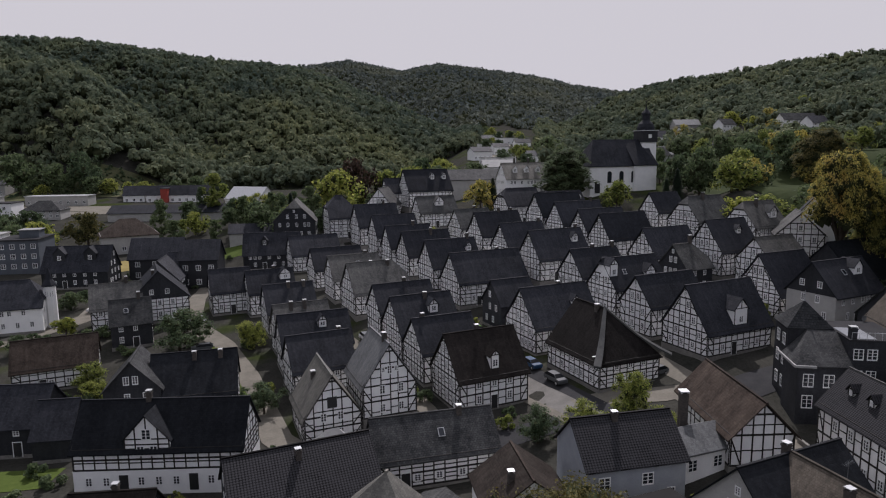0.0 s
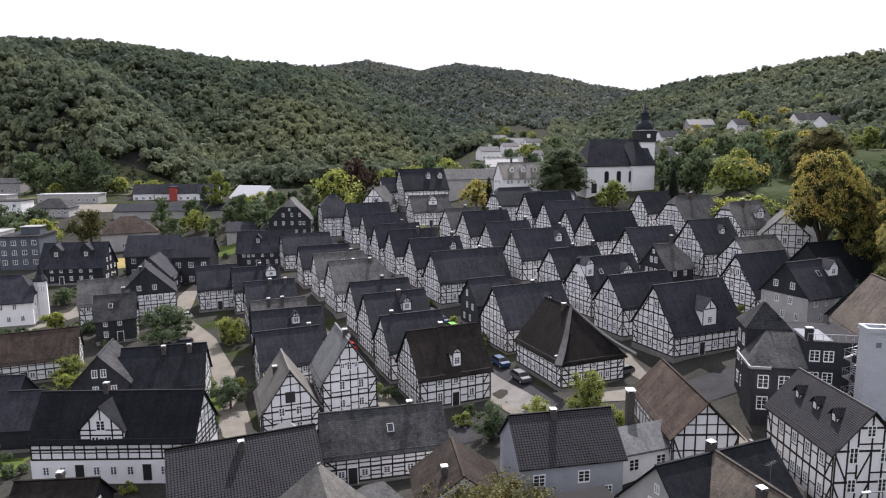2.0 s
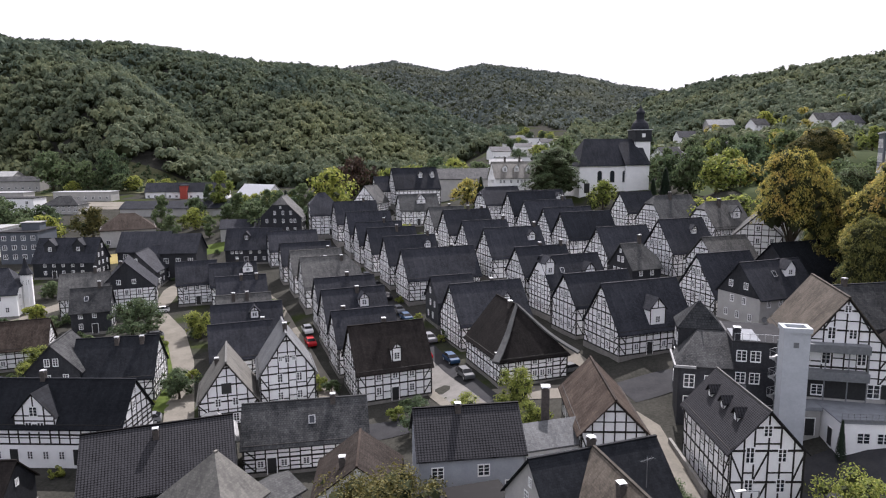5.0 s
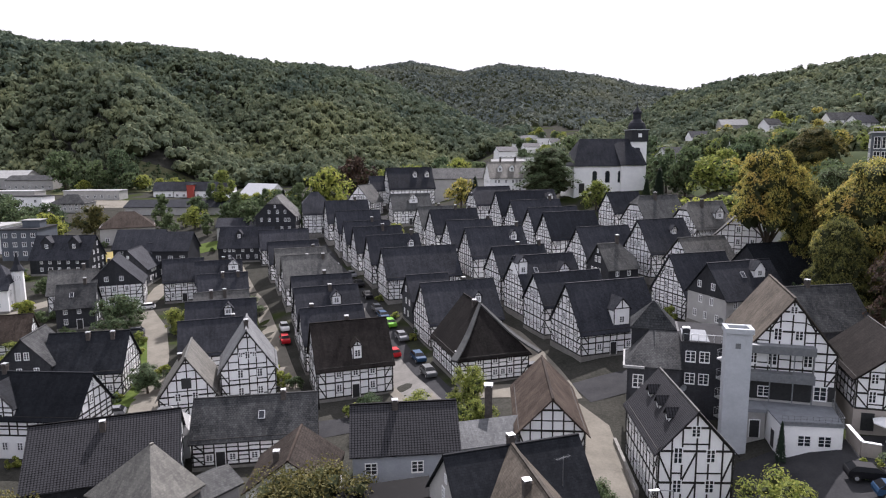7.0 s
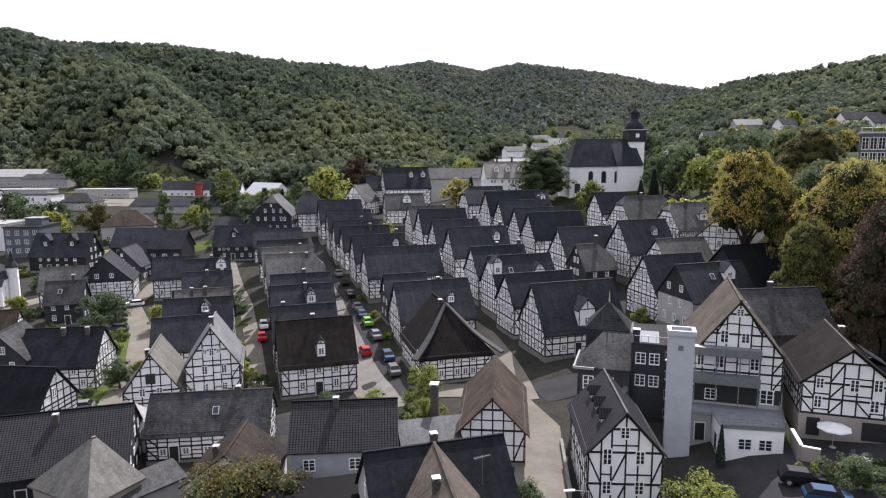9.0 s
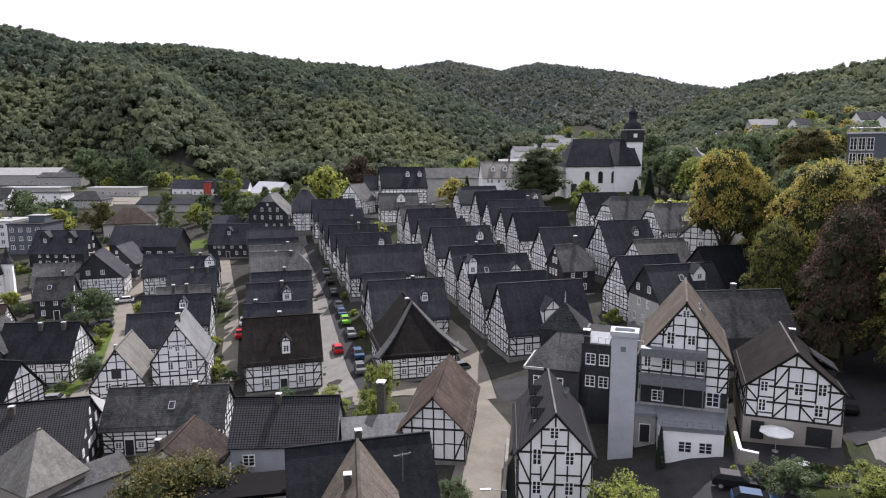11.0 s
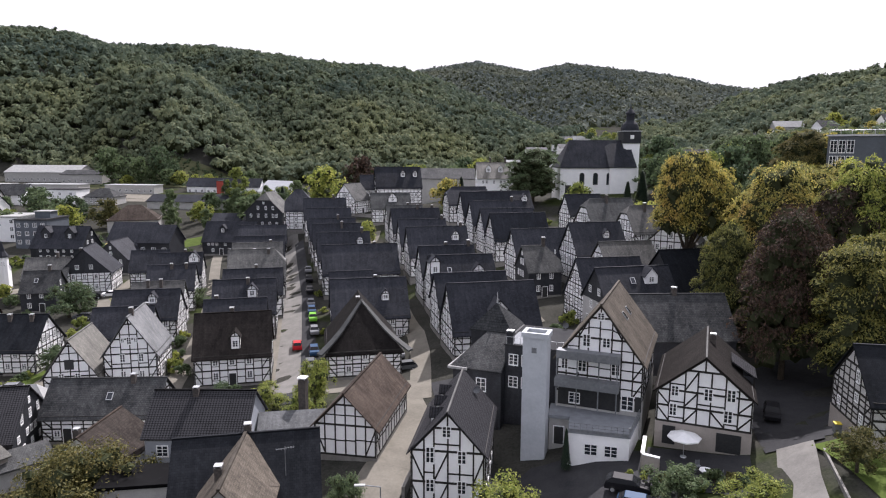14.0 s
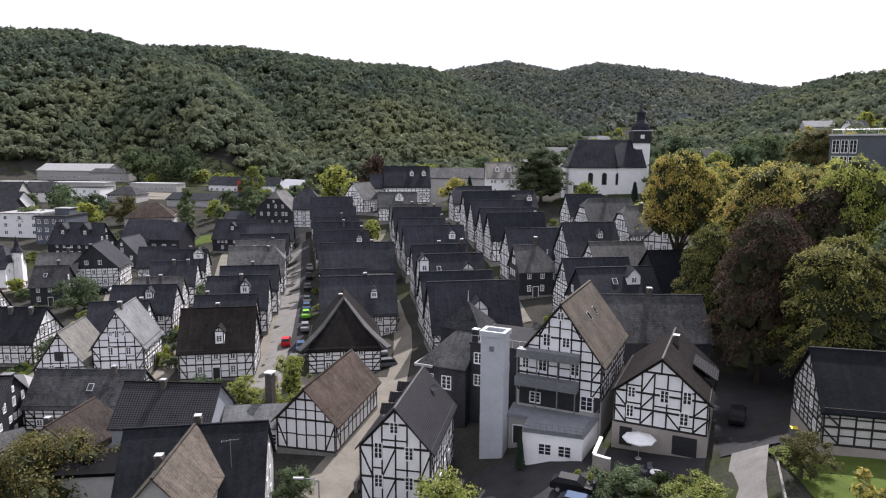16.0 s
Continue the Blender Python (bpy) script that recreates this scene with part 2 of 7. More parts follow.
LEAF_MOSS = foliage("olive_yellow_leaves", [(0.07, 0.085, 0.038), (0.17, 0.175, 0.062), (0.33, 0.3, 0.09), (0.15, 0.17, 0.065)], lit=0.34)
LEAF_OLIVE = foliage("brown_green_leaves", [(0.075, 0.078, 0.034), (0.12, 0.115, 0.046), (0.16, 0.135, 0.05)], lit=0.28)
LEAF_COPPER = foliage("copper_leaves", [(0.034, 0.023, 0.021), (0.064, 0.041, 0.034), (0.11, 0.068, 0.05)], lit=0.22)
LEAF_DARK = foliage("conifer_needles", [(0.016, 0.03, 0.02), (0.03, 0.046, 0.028)], lit=0.1)
# tones lifted towards grey-blue, so some haze sits in the colour
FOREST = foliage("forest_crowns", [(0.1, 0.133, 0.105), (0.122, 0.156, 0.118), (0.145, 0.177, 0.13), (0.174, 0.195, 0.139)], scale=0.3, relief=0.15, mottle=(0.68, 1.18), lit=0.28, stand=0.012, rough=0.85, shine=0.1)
# distance haze is mixed into these pale blue-grey tones
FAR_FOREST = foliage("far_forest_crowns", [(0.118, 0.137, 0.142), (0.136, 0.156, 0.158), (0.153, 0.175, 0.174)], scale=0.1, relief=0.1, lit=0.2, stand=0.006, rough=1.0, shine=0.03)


# dark filler for crown interiors: the shade between leaves is in its colour
CROWN_SHADE = plain("shaded_twigs", (0.026, 0.033, 0.017), (0.06, 0.067, 0.034), 0.9, 1.5, 0.0, 0.5, spec=0.05)


def ground_material():
    m, t, b = nodes_of("town_ground")
    co = t.nodes.new("ShaderNodeTexCoord").outputs["Object"]
    big, mid, fine = noise_out(t, co, 0.035, 4.0), noise_out(t, co, 0.25, 5.0), noise_out(t, co, 3.0, 6.0, 0.75)
    grass = ramp(t, mix(t, 0.5, mid, fine), [(0.35, (0.022, 0.031, 0.013)), (0.65, (0.05, 0.059, 0.024))])
    earth = ramp(t, mix(t, 0.6, mid, fine), [(0.35, (0.026, 0.027, 0.023)), (0.65, (0.066, 0.064, 0.056))])
    c = mix(t, ramp(t, big, [(0.38, (0, 0, 0)), (0.46, (1, 1, 1))]), grass, earth)
    t.links.new(c, b.inputs["Base Color"])
    b.inputs["Roughness"].default_value = 0.95
    b.inputs["Specular IOR Level"].default_value = 0.0
    bump(t, b, fine, 0.6, 0.08)
    return m


GROUND = ground_material()
LAWN = plain("mown_lawn", (0.045, 0.07, 0.016), (0.09, 0.12, 0.03), 0.9, 0.8, 0.0, 0.6, spec=0.05)
MEADOW = plain("slope_meadow", (0.02, 0.032, 0.012), (0.048, 0.06, 0.024), 0.95, 0.15, 0.0, 0.6, spec=0.05)
DRY_GRASS = plain("dry_grass", (0.2, 0.16, 0.06), (0.34, 0.28, 0.12), 0.95, 0.3, 0.0, 0.6, spec=0.05)
SCRUB = plain("cleared_slope_scrub", (0.04, 0.055, 0.02), (0.13, 0.125, 0.075), 0.95, 0.12, 0.0, 0.8, spec=0.05)


# ---- mesh building ----
class Shape:
    """Vertices, faces and UVs of one part."""

    def __init__(self):
        self.v, self.f, self.uv, self.mi = [], [], {}, []

    def poly(self, pts, uv=None, mi=0):
        n = len(self.v)
        self.v += [tuple(p) for p in pts]
        if uv:
            self.uv[len(self.f)] = uv
        self.f.append(tuple(range(n, n + len(pts))))
        self.mi.append(mi)

    def block(self, o, a, b, c, mi=0):
        """A block from its corner o along three edges (a, b, c right-handed)."""
        o, a, b, c = Vector(o), Vector(a), Vector(b), Vector(c)
        n = len(self.v)
        self.v += [tuple(p) for p in (o, o + a, o + a + b, o + b, o + c, o + a + c, o + a + b + c, o + b + c)]
        for q in ((0, 3, 2, 1), (4, 5, 6, 7), (0, 1, 5, 4), (1, 2, 6, 5), (2, 3, 7, 6), (3, 0, 4, 7)):
            self.f.append(tuple(n + i for i in q))
            self.mi.append(mi)

    def box(self, x0, x1, y0, y1, z0, z1, mi=0):
        self.block((x0, y0, z0), (x1 - x0, 0, 0), (0, y1 - y0, 0), (0, 0, z1 - z0), mi)

    def tube(self, p, q, r0, r1, n=8, mi=0, caps=True):
        p, q = Vector(p), Vector(q)
        m = (q - p).to_track_quat("Z", "Y").to_matrix()
        k = len(self.v)
        for c, r in ((p, r0), (q, r1)):
            for i in range(n):
                a = 2 * math.pi * i / n
                self.v.append(tuple(c + m @ Vector((r * math.cos(a), r * math.sin(a), 0))))
        for i in range(n):
            j = (i + 1) % n
            self.f.append((k + i, k + j, k + n + j, k + n + i))
            self.mi.append(mi)
        if caps:
            self.f += [tuple(k + n + i for i in range(n)), tuple(k + i for i in reversed(range(n)))]
            self.mi += [mi, mi]

    def slab(self, polys, thick, uvs=None):
        """Roof planes, given as polygons seen from above, with a thickness and a closed rim."""
        seen = {}
        key = lambda p: tuple(round(c, 4) for c in p)
        for i, pl in enumerate(polys):
            self.poly(pl, uvs[i] if uvs else None)
            self.poly([(p[0], p[1], p[2] - thick) for p in reversed(pl)])
            for a, b in zip(pl, list(pl[1:]) + [pl[0]]):
                ka, kb = key(a), key(b)
                if (kb, ka) in seen:
                    del seen[(kb, ka)]
                else:
                    seen[(ka, kb)] = (a, b)
        for a, b in seen.values():
            self.poly([b, a, (a[0], a[1], a[2] - thick), (b[0], b[1], b[2] - thick)])

    def mesh(self, name, mats, smooth=False, weld=False):
        me = bpy.data.meshes.new(name)
        if weld:
            ids, vs = {}, []
            for i, p in enumerate(self.v):
                k = tuple(round(c, 3) for c in p)
                if k not in ids:
                    ids[k] = len(vs)
                    vs.append(p)
                ids[i] = ids[k]
            me.from_pydata(vs, [], [tuple(ids[i] for i in f) for f in self.f])
        else:
            me.from_pydata(self.v, [], self.f)
        for m in mats if isinstance(mats, (list, tuple)) else [mats]:
            me.materials.append(m)
        if any(self.mi):
            me.polygons.foreach_set("material_index", self.mi)
        if self.uv:
            layer = me.uv_layers.new(name="UVMap")
            for fi, coords in self.uv.items():
                for li, c in zip(me.polygons[fi].loop_indices, coords):
                    layer.data[li].uv = c
        if smooth:
            me.polygons.foreach_set("use_smooth", [True] * len(me.polygons))
        me.update()
        return me


def part(name, shape, mat, parent, label="", m=None, smooth=False):
    me = shape if isinstance(shape, bpy.types.Mesh) else shape.mesh(name, mat, smooth, "roof" in name)
    ob = new(name, me)
    ob.parent = parent
    if m is not None:
        ob.matrix_basis = m
    if label:
        ob["label"] = label
    return ob


def thing(name, label, category, m, group="", kind=""):
    ob = new(name)
    ob.empty_display_size = 0.5
    ob.matrix_basis = m
    return tagged(ob, label, category, group, kind)


# windows: one mesh a size, shared by all houses
def window_shape(w, h, both):
    """One connected lattice: frame, mullion, glazing bars and sill; the glass too where both is set."""
    s = Shape()
    d, back = 0.06, -0.015
    xs = [-w / 2, -w / 2 + 0.1, -0.05, 0.05, w / 2 - 0.1, w / 2]
    zs = [-0.06, 0.1, h * 0.37 - 0.02, h * 0.37 + 0.02, h * 0.66 - 0.02, h * 0.66 + 0.02, h - 0.1, h]
    hole = lambda i, k: i in (1, 3) and k in (1, 3, 5)
    solid = lambda i, k: 0 <= i < 5 and 0 <= k < 7 and not hole(i, k)
    for i in range(5):
        for k in range(7):
            x0, x1, z0, z1 = xs[i], xs[i + 1], zs[k], zs[k + 1]
            if hole(i, k):
                if both:
                    s.poly([(x0, back, z0), (x1, back, z0), (x1, back, z1), (x0, back, z1)], None, 1)
                continue
            s.poly([(x0, -d, z0), (x1, -d, z0), (x1, -d, z1), (x0, -d, z1)])
            for a, b, near_by, out in (((x0, z1), (x0, z0), (i - 1, k), i == 0), ((x1, z0), (x1, z1), (i + 1, k), i == 4), ((x0, z0), (x1, z0), (i, k - 1), k == 0), ((x1, z1), (x0, z1), (i, k + 1), k == 6)):
                if not solid(*near_by):
                    y = 0.0 if out else back
                    s.poly([(a[0], y, a[1]), (b[0], y, b[1]), (b[0], -d, b[1]), (a[0], -d, a[1])])
    return s


def pane_shape(w, h):
    s = Shape()
    s.box(-w / 2 + 0.1, w / 2 - 0.1, -0.022, -0.012, 0.1, h - 0.1)
    return s


WIN, PANE = {}, {}


def window(parent, m, w, h, near):
    k = (round(w, 2), round(h, 2), near)
    if k not in WIN:
        WIN[k] = window_shape(w, h, not near).mesh("window", [WHITE, GLASS], False, True)
        PANE[k] = pane_shape(w, h).mesh("pane", GLASS)
    ob = part("window", WIN[k], None, parent, m=m)
    if near:
        part("pane", PANE[k], None, ob)
    return ob


def door(parent, m, w=1.05, h=2.05):
    s = Shape()
    s.box(-w / 2, w / 2, -0.05, 0, 0, h)
    s.box(-w / 2 + 0.12, w / 2 - 0.12, -0.065, -0.05, 1.15, h - 0.15)
    s.box(-w / 2 + 0.12, w / 2 - 0.12, -0.065, -0.05, 0.15, 1.0)
    ob = part("door", s, DARK_DOOR, parent, m=m)
    f = Shape()
    for x0, x1, z0, z1 in ((-w / 2 - 0.1, -w / 2, 0, h + 0.1), (w / 2, w / 2 + 0.1, 0, h + 0.1), (-w / 2, w / 2, h, h + 0.1)):
        f.box(x0, x1, -0.07, 0, z0, z1)
    part("door_frame", f, WHITE, ob)
    return ob


def beam(s, a, b, w=0.2, d=0.05):
    """A timber on the facade's plane, from a to b in (along, up); it stands d proud."""
    a, b = Vector((a[0], 0, a[1])), Vector((b[0], 0, b[1]))
    t = (b - a)
    if t.length < 0.05:
        return
    n = Vector((-t.z, 0, t.x)).normalized() * w
    s.block(a - n / 2 + Vector((0, -d, 0)), t, Vector((0, d, 0)), n)


def facade(root, m, w, he, hr, rng, storeys, windows=True, near=False, doors=True, timber=True, z0=0.45, wsize=(0.85, 1.15), style=0, every=2, places=None, cut=None, rail=None):
    """Timber frame and windows of one wall, w wide, eaves at he, gable top at hr (hr == he: no gable).
    m: the wall's frame, x along it, y into it, z up; x from -w/2 to w/2."""
    s = Shape()
    slope = (hr - he) / (w / 2) if hr > he else 0
    top = lambda x: min(he + (w / 2 - abs(x)) * slope, cut or 999) - 0.12
    nb = max(3, round(w / 1.28))
    xs = [-w / 2 + w * i / nb + (rng.uniform(-0.12, 0.12) if 0 < i < nb else 0) for i in range(nb + 1)]
    rails = rng.choice(((0.5,), (0.5,), (0.36, 0.68)))
    rails = rails if rail is None else rail
    levels = [z0 + (he - z0) * i / storeys for i in range(storeys + 1)]
    if hr > he:
        z = he
        while z + 2.2 < min(hr, (cut or hr) + 1.6) - 1.0:
            z += 2.35
            levels.append(z)
    holes = []
    for li, z in enumerate(levels):
        above = levels[li + 1] if li + 1 < len(levels) else hr
        half = w / 2 if z <= he + 0.01 else (w / 2 - (z - he) / slope)
        if timber:
            beam(s, (-half + 0.02, z), (half - 0.02, z), 0.21, 0.062)
        if li == len(levels) - 1 and hr <= he:
            break
        hgt = above - z
        if li == len(levels) - 1:
            # the peak
            if timber:
                beam(s, (0, z), (0, top(0)), 0.16)
            if windows and not places and hgt > 2.0 and half > 0.9:
                holes.append((0, z + 0.35, 0.6, 0.8))
            continue
        usable = [x for x in xs if abs(x) < half + 0.01]
        pick = rng.choice((0, 1))
        bays = list(zip(usable[:-1], usable[1:]))
        hits = set()
        for bi, (a, b) in enumerate(bays):
            c = (a + b) / 2
            if places:
                if any(a - 0.3 < q[0] < b + 0.3 and z - 0.2 < q[1] + q[3] / 2 < above for q in places):
                    hits.add(bi)
                continue
            ok = top(a) > z + 1.75 and top(b) > z + 1.75 and hgt > 1.6
            if windows and ok and (bi % every == pick or rng.random() < 0.12 * (every < 3)) and 0 < bi < len(bays) - 1 or (windows and ok and len(bays) <= 4 and bi == len(bays) // 2):
                hits.add(bi)
                if doors and li == 0 and len(hits) == 2:
                    holes.append((c, -1, 0, 0))
                else:
                    holes.append((c, z + hgt * 0.34, min(wsize[0], (b - a) - 0.2), min(wsize[1], hgt * 0.52)))
        for bi, (a, b) in enumerate(bays):
            if not timber:
                break
            if bi in hits:
                beam(s, (a, z + hgt * 0.3), (b, z + hgt * 0.3), 0.14)
                continue
            for rl in rails:
                zr_ = z + hgt * (rl + rng.uniform(-0.03, 0.03))
                za, zb = min(zr_, top(a)), min(zr_, top(b))
                if za > z + 0.5 and zb > z + 0.5:
                    beam(s, (a, za), (b, zb), 0.125)
        for i, x in enumerate(usable):
            if not timber:
                break
            zt = min(above, top(x))
            if zt - z > 0.35:
                beam(s, (x + (0.1 if i == 0 and abs(x + w / 2) < 0.02 else -0.1 if abs(x - w / 2) < 0.02 else 0), z), (x + (0.1 if i == 0 and abs(x + w / 2) < 0.02 else -0.1 if abs(x - w / 2) < 0.02 else 0), zt), 0.15, 0.055)
        # braces by the corners
        if timber and hgt > 1.6 and len(bays) >= 3:
            for sgn in (-1, 1):
                bi = 0 if sgn < 0 else len(bays) - 1
                if bi in hits:
                    continue
                a, b = bays[bi]
                lo, hi = (a, b) if sgn < 0 else (b, a)
                zt = min(above, top(lo) if z <= he - 0.5 else top(hi)) - 0.1
                if zt - z > 1.4 and top(lo) > z + 1.2:
                    beam(s, (hi, z + 0.1), (lo, min(zt, top(lo))), 0.16, 0.048)
                elif top(hi) > z + 1.2:
                    beam(s, (lo, z + 0.1), (hi, min(above, top(hi)) - 0.1), 0.16, 0.048)
            if style and len(bays) > 4:
                mid = len(bays) // 2
                for bi, sg in ((mid - 1, 1), (mid + 1, -1)):
                    if 0 <= bi < len(bays) and bi not in hits:
                        a, b = bays[bi]
                        lo, hi = (a, b) if sg > 0 else (b, a)
                        if top(lo) > above - 0.2 and top(hi) > above - 0.2:
                            beam(s, (lo, z + 0.1), (hi, above - 0.1), 0.16, 0.048)
    if hr > he and timber:
        for sgn in (-1, 1):
            beam(s, (sgn * (w / 2 - 0.02), he - 0.1), (sgn * ((hr - cut) / slope if cut else 0), (cut or hr) - 0.14), 0.26, 0.066)
        if cut:
            beam(s, (-(hr - cut) / slope, cut - 0.2), ((hr - cut) / slope, cut - 0.2), 0.2, 0.06)
    if timber and s.f:
        part("timber_frame", s, TIMBER, root, m=m)
    for c, z, ww, hh in places or holes:
        if z < 0:
            door(root, m @ pose(c, -0.01, z0 - 0.35))
        elif ww > 0.35 and hh > 0.4:
            window(root, m @ pose(c, -0.012, z), round(ww * 10) / 10, round(hh * 10) / 10, near)


def chimney(root, x, y, z, h=1.3, w=0.6, mat=None, cap=True):
    s = Shape()
    s.box(x - w / 2, x + w / 2, y - w / 2, y + w / 2, z - 1.0, z + h)
    s.box(x - w / 2 - 0.05, x + w / 2 + 0.05, y - w / 2 - 0.05, y + w / 2 + 0.05, z + h - 0.22, z + h - 0.06)
    ob = part("chimney", s, mat or BRICK, root, "sooty chimney stack")
    if cap:
        c = Shape()
        c.box(x - w / 2 - 0.04, x + w / 2 + 0.04, y - w / 2 - 0.04, y + w / 2 + 0.04, z + h + 0.14, z + h + 0.19)
        for sx in (-1, 1):
            for sy in (-1, 1):
                c.box(x + sx * w * 0.4 - 0.04, x + sx * w * 0.4 + 0.04, y + sy * w * 0.4 - 0.04, y + sy * w * 0.4 + 0.04, z + h, z + h + 0.12)
        part("chimney_cap", c, METAL, ob, "pale sheet-metal cap")


def dormer(root, x, side, ysurf, z, w, h, roofmat, wallmat, near, depth=2.4, framed=True):
    """A gabled dormer whose front stands at y = side * ysurf and whose sill is at z."""
    m = pose(x, side * ysurf, z, 0, 0, 0 if side < 0 else 180)
    s = Shape()
    pk = h + w * 0.55
    depth = min(max(depth, pk - 0.4), ysurf * 0.97)
    s.poly([(-w / 2, 0, -0.3), (w / 2, 0, -0.3), (w / 2, 0, h), (0, 0, pk), (-w / 2, 0, h)])
    s.poly([(w / 2, depth, -0.3), (-w / 2, depth, -0.3), (-w / 2, depth, h), (0, depth, pk), (w / 2, depth, h)])
    s.poly([(-w / 2, depth, -0.3), (-w / 2, 0, -0.3), (-w / 2, 0, h), (-w / 2, depth, h)])
    s.poly([(w / 2, 0, -0.3), (w / 2, depth, -0.3), (w / 2, depth, h), (w / 2, 0, h)])
    ob = part("dormer", s, wallmat, root, m=m)
    r = Shape()
    o, dz = 0.22, 0.22 * 1.1
    r.slab([[(-w / 2 - o, -o, h - dz), (0, -o, pk + 0.06), (0, depth + 0.8, pk + 0.06), (-w / 2 - o, depth + 0.8, h - dz)][::-1],
            [(0, -o, pk + 0.06), (w / 2 + o, -o, h - dz), (w / 2 + o, depth + 0.8, h - dz), (0, depth + 0.8, pk + 0.06)][::-1][::-1]], 0.1,
           [[(0, 0), (0, 1.5), (3, 1.5), (3, 0)]] * 2)
    part("dormer_roof", r, roofmat, ob)
    if framed:
        f = Shape()
        for a, b in (((-w / 2 + 0.08, -0.3), (-w / 2 + 0.08, h)), ((w / 2 - 0.08, -0.3), (w / 2 - 0.08, h)), ((-w / 2, h), (w / 2, h)), ((-w / 2, h), (0, pk - 0.1)), ((w / 2, h), (0, pk - 0.1)), ((0, h), (0, pk - 0.1))):
            beam(f, a, b, 0.15, 0.04)
        part("timber_frame", f, TIMBER, ob)
    if w > 4:
        window(ob, pose(0, -0.012, 0.9), 1.1, 1.3, near)
        for sx in (-1, 1):
            window(ob, pose(sx * 0.75, -0.012, -1.0), 0.9, 1.2, near)
        beams = Shape()
        for a, b in (((-1.3, -0.2), (-1.3, h + 1.3)), ((1.3, -0.2), (1.3, h + 1.3)), ((-w / 2, 0.35), (w / 2, 0.35))):
            beam(beams, a, b, 0.16, 0.045)
        part("timber_frame", beams, TIMBER, ob)
    else:
        window(ob, pose(0, -0.012, 0.15), min(0.9, w - 0.5), min(1.1, h - 0.4), near)


HOUSES = []


def roof_planes(L, W, hr, he, og, oe, hl=(0, 0), hrt=(0, 0)):
    """Polygons of a gable roof along x with half hips (run, drop) at its two ends, seen from above."""
    k = (hr - he) / (W / 2)
    ye, ze = W / 2 + oe, he - oe * k
    xl, xr = -L / 2 - og, L / 2 + og
    rl, rr = xl + hl[0], xr - hrt[0]
    out, uvs = [], []
    for sgn in (-1, 1):
        pl = [(xl, sgn * ye, ze), (xr, sgn * ye, ze)]
        full = hr - ze - 0.02
        if hrt[0] and hrt[1] < full:
            zc = hr - hrt[1]
            pl.append((xr, sgn * (hr - zc) / k, zc))
        pl += [(rr, 0, hr), (rl, 0, hr)]
        if hl[0] and hl[1] < full:
            zc = hr - hl[1]
            pl.append((xl, sgn * (hr - zc) / k, zc))
        uv = [(p[0], math.hypot(p[1], hr - p[2])) for p in pl]
        if sgn > 0:
            pl, uv = pl[::-1], uv[::-1]
        out.append(pl)
        uvs.append(uv)
    for (run, drop), x, xin, sg in ((hl, xl, rl, -1), (hrt, xr, rr, 1)):
        if run:
            drop = min(drop, hr - ze)
            y = drop / k
            pl = [(x, y, hr - drop), (x, -y, hr - drop), (xin, 0, hr)]
            uv = [(y, math.hypot(run, drop)), (-y, math.hypot(run, drop)), (0, 0)]
            if sg > 0:
                pl, uv = [pl[1], pl[0], pl[2]], [uv[1], uv[0], uv[2]]
            out.append(pl)
            uvs.append(uv)
    return out, uvs


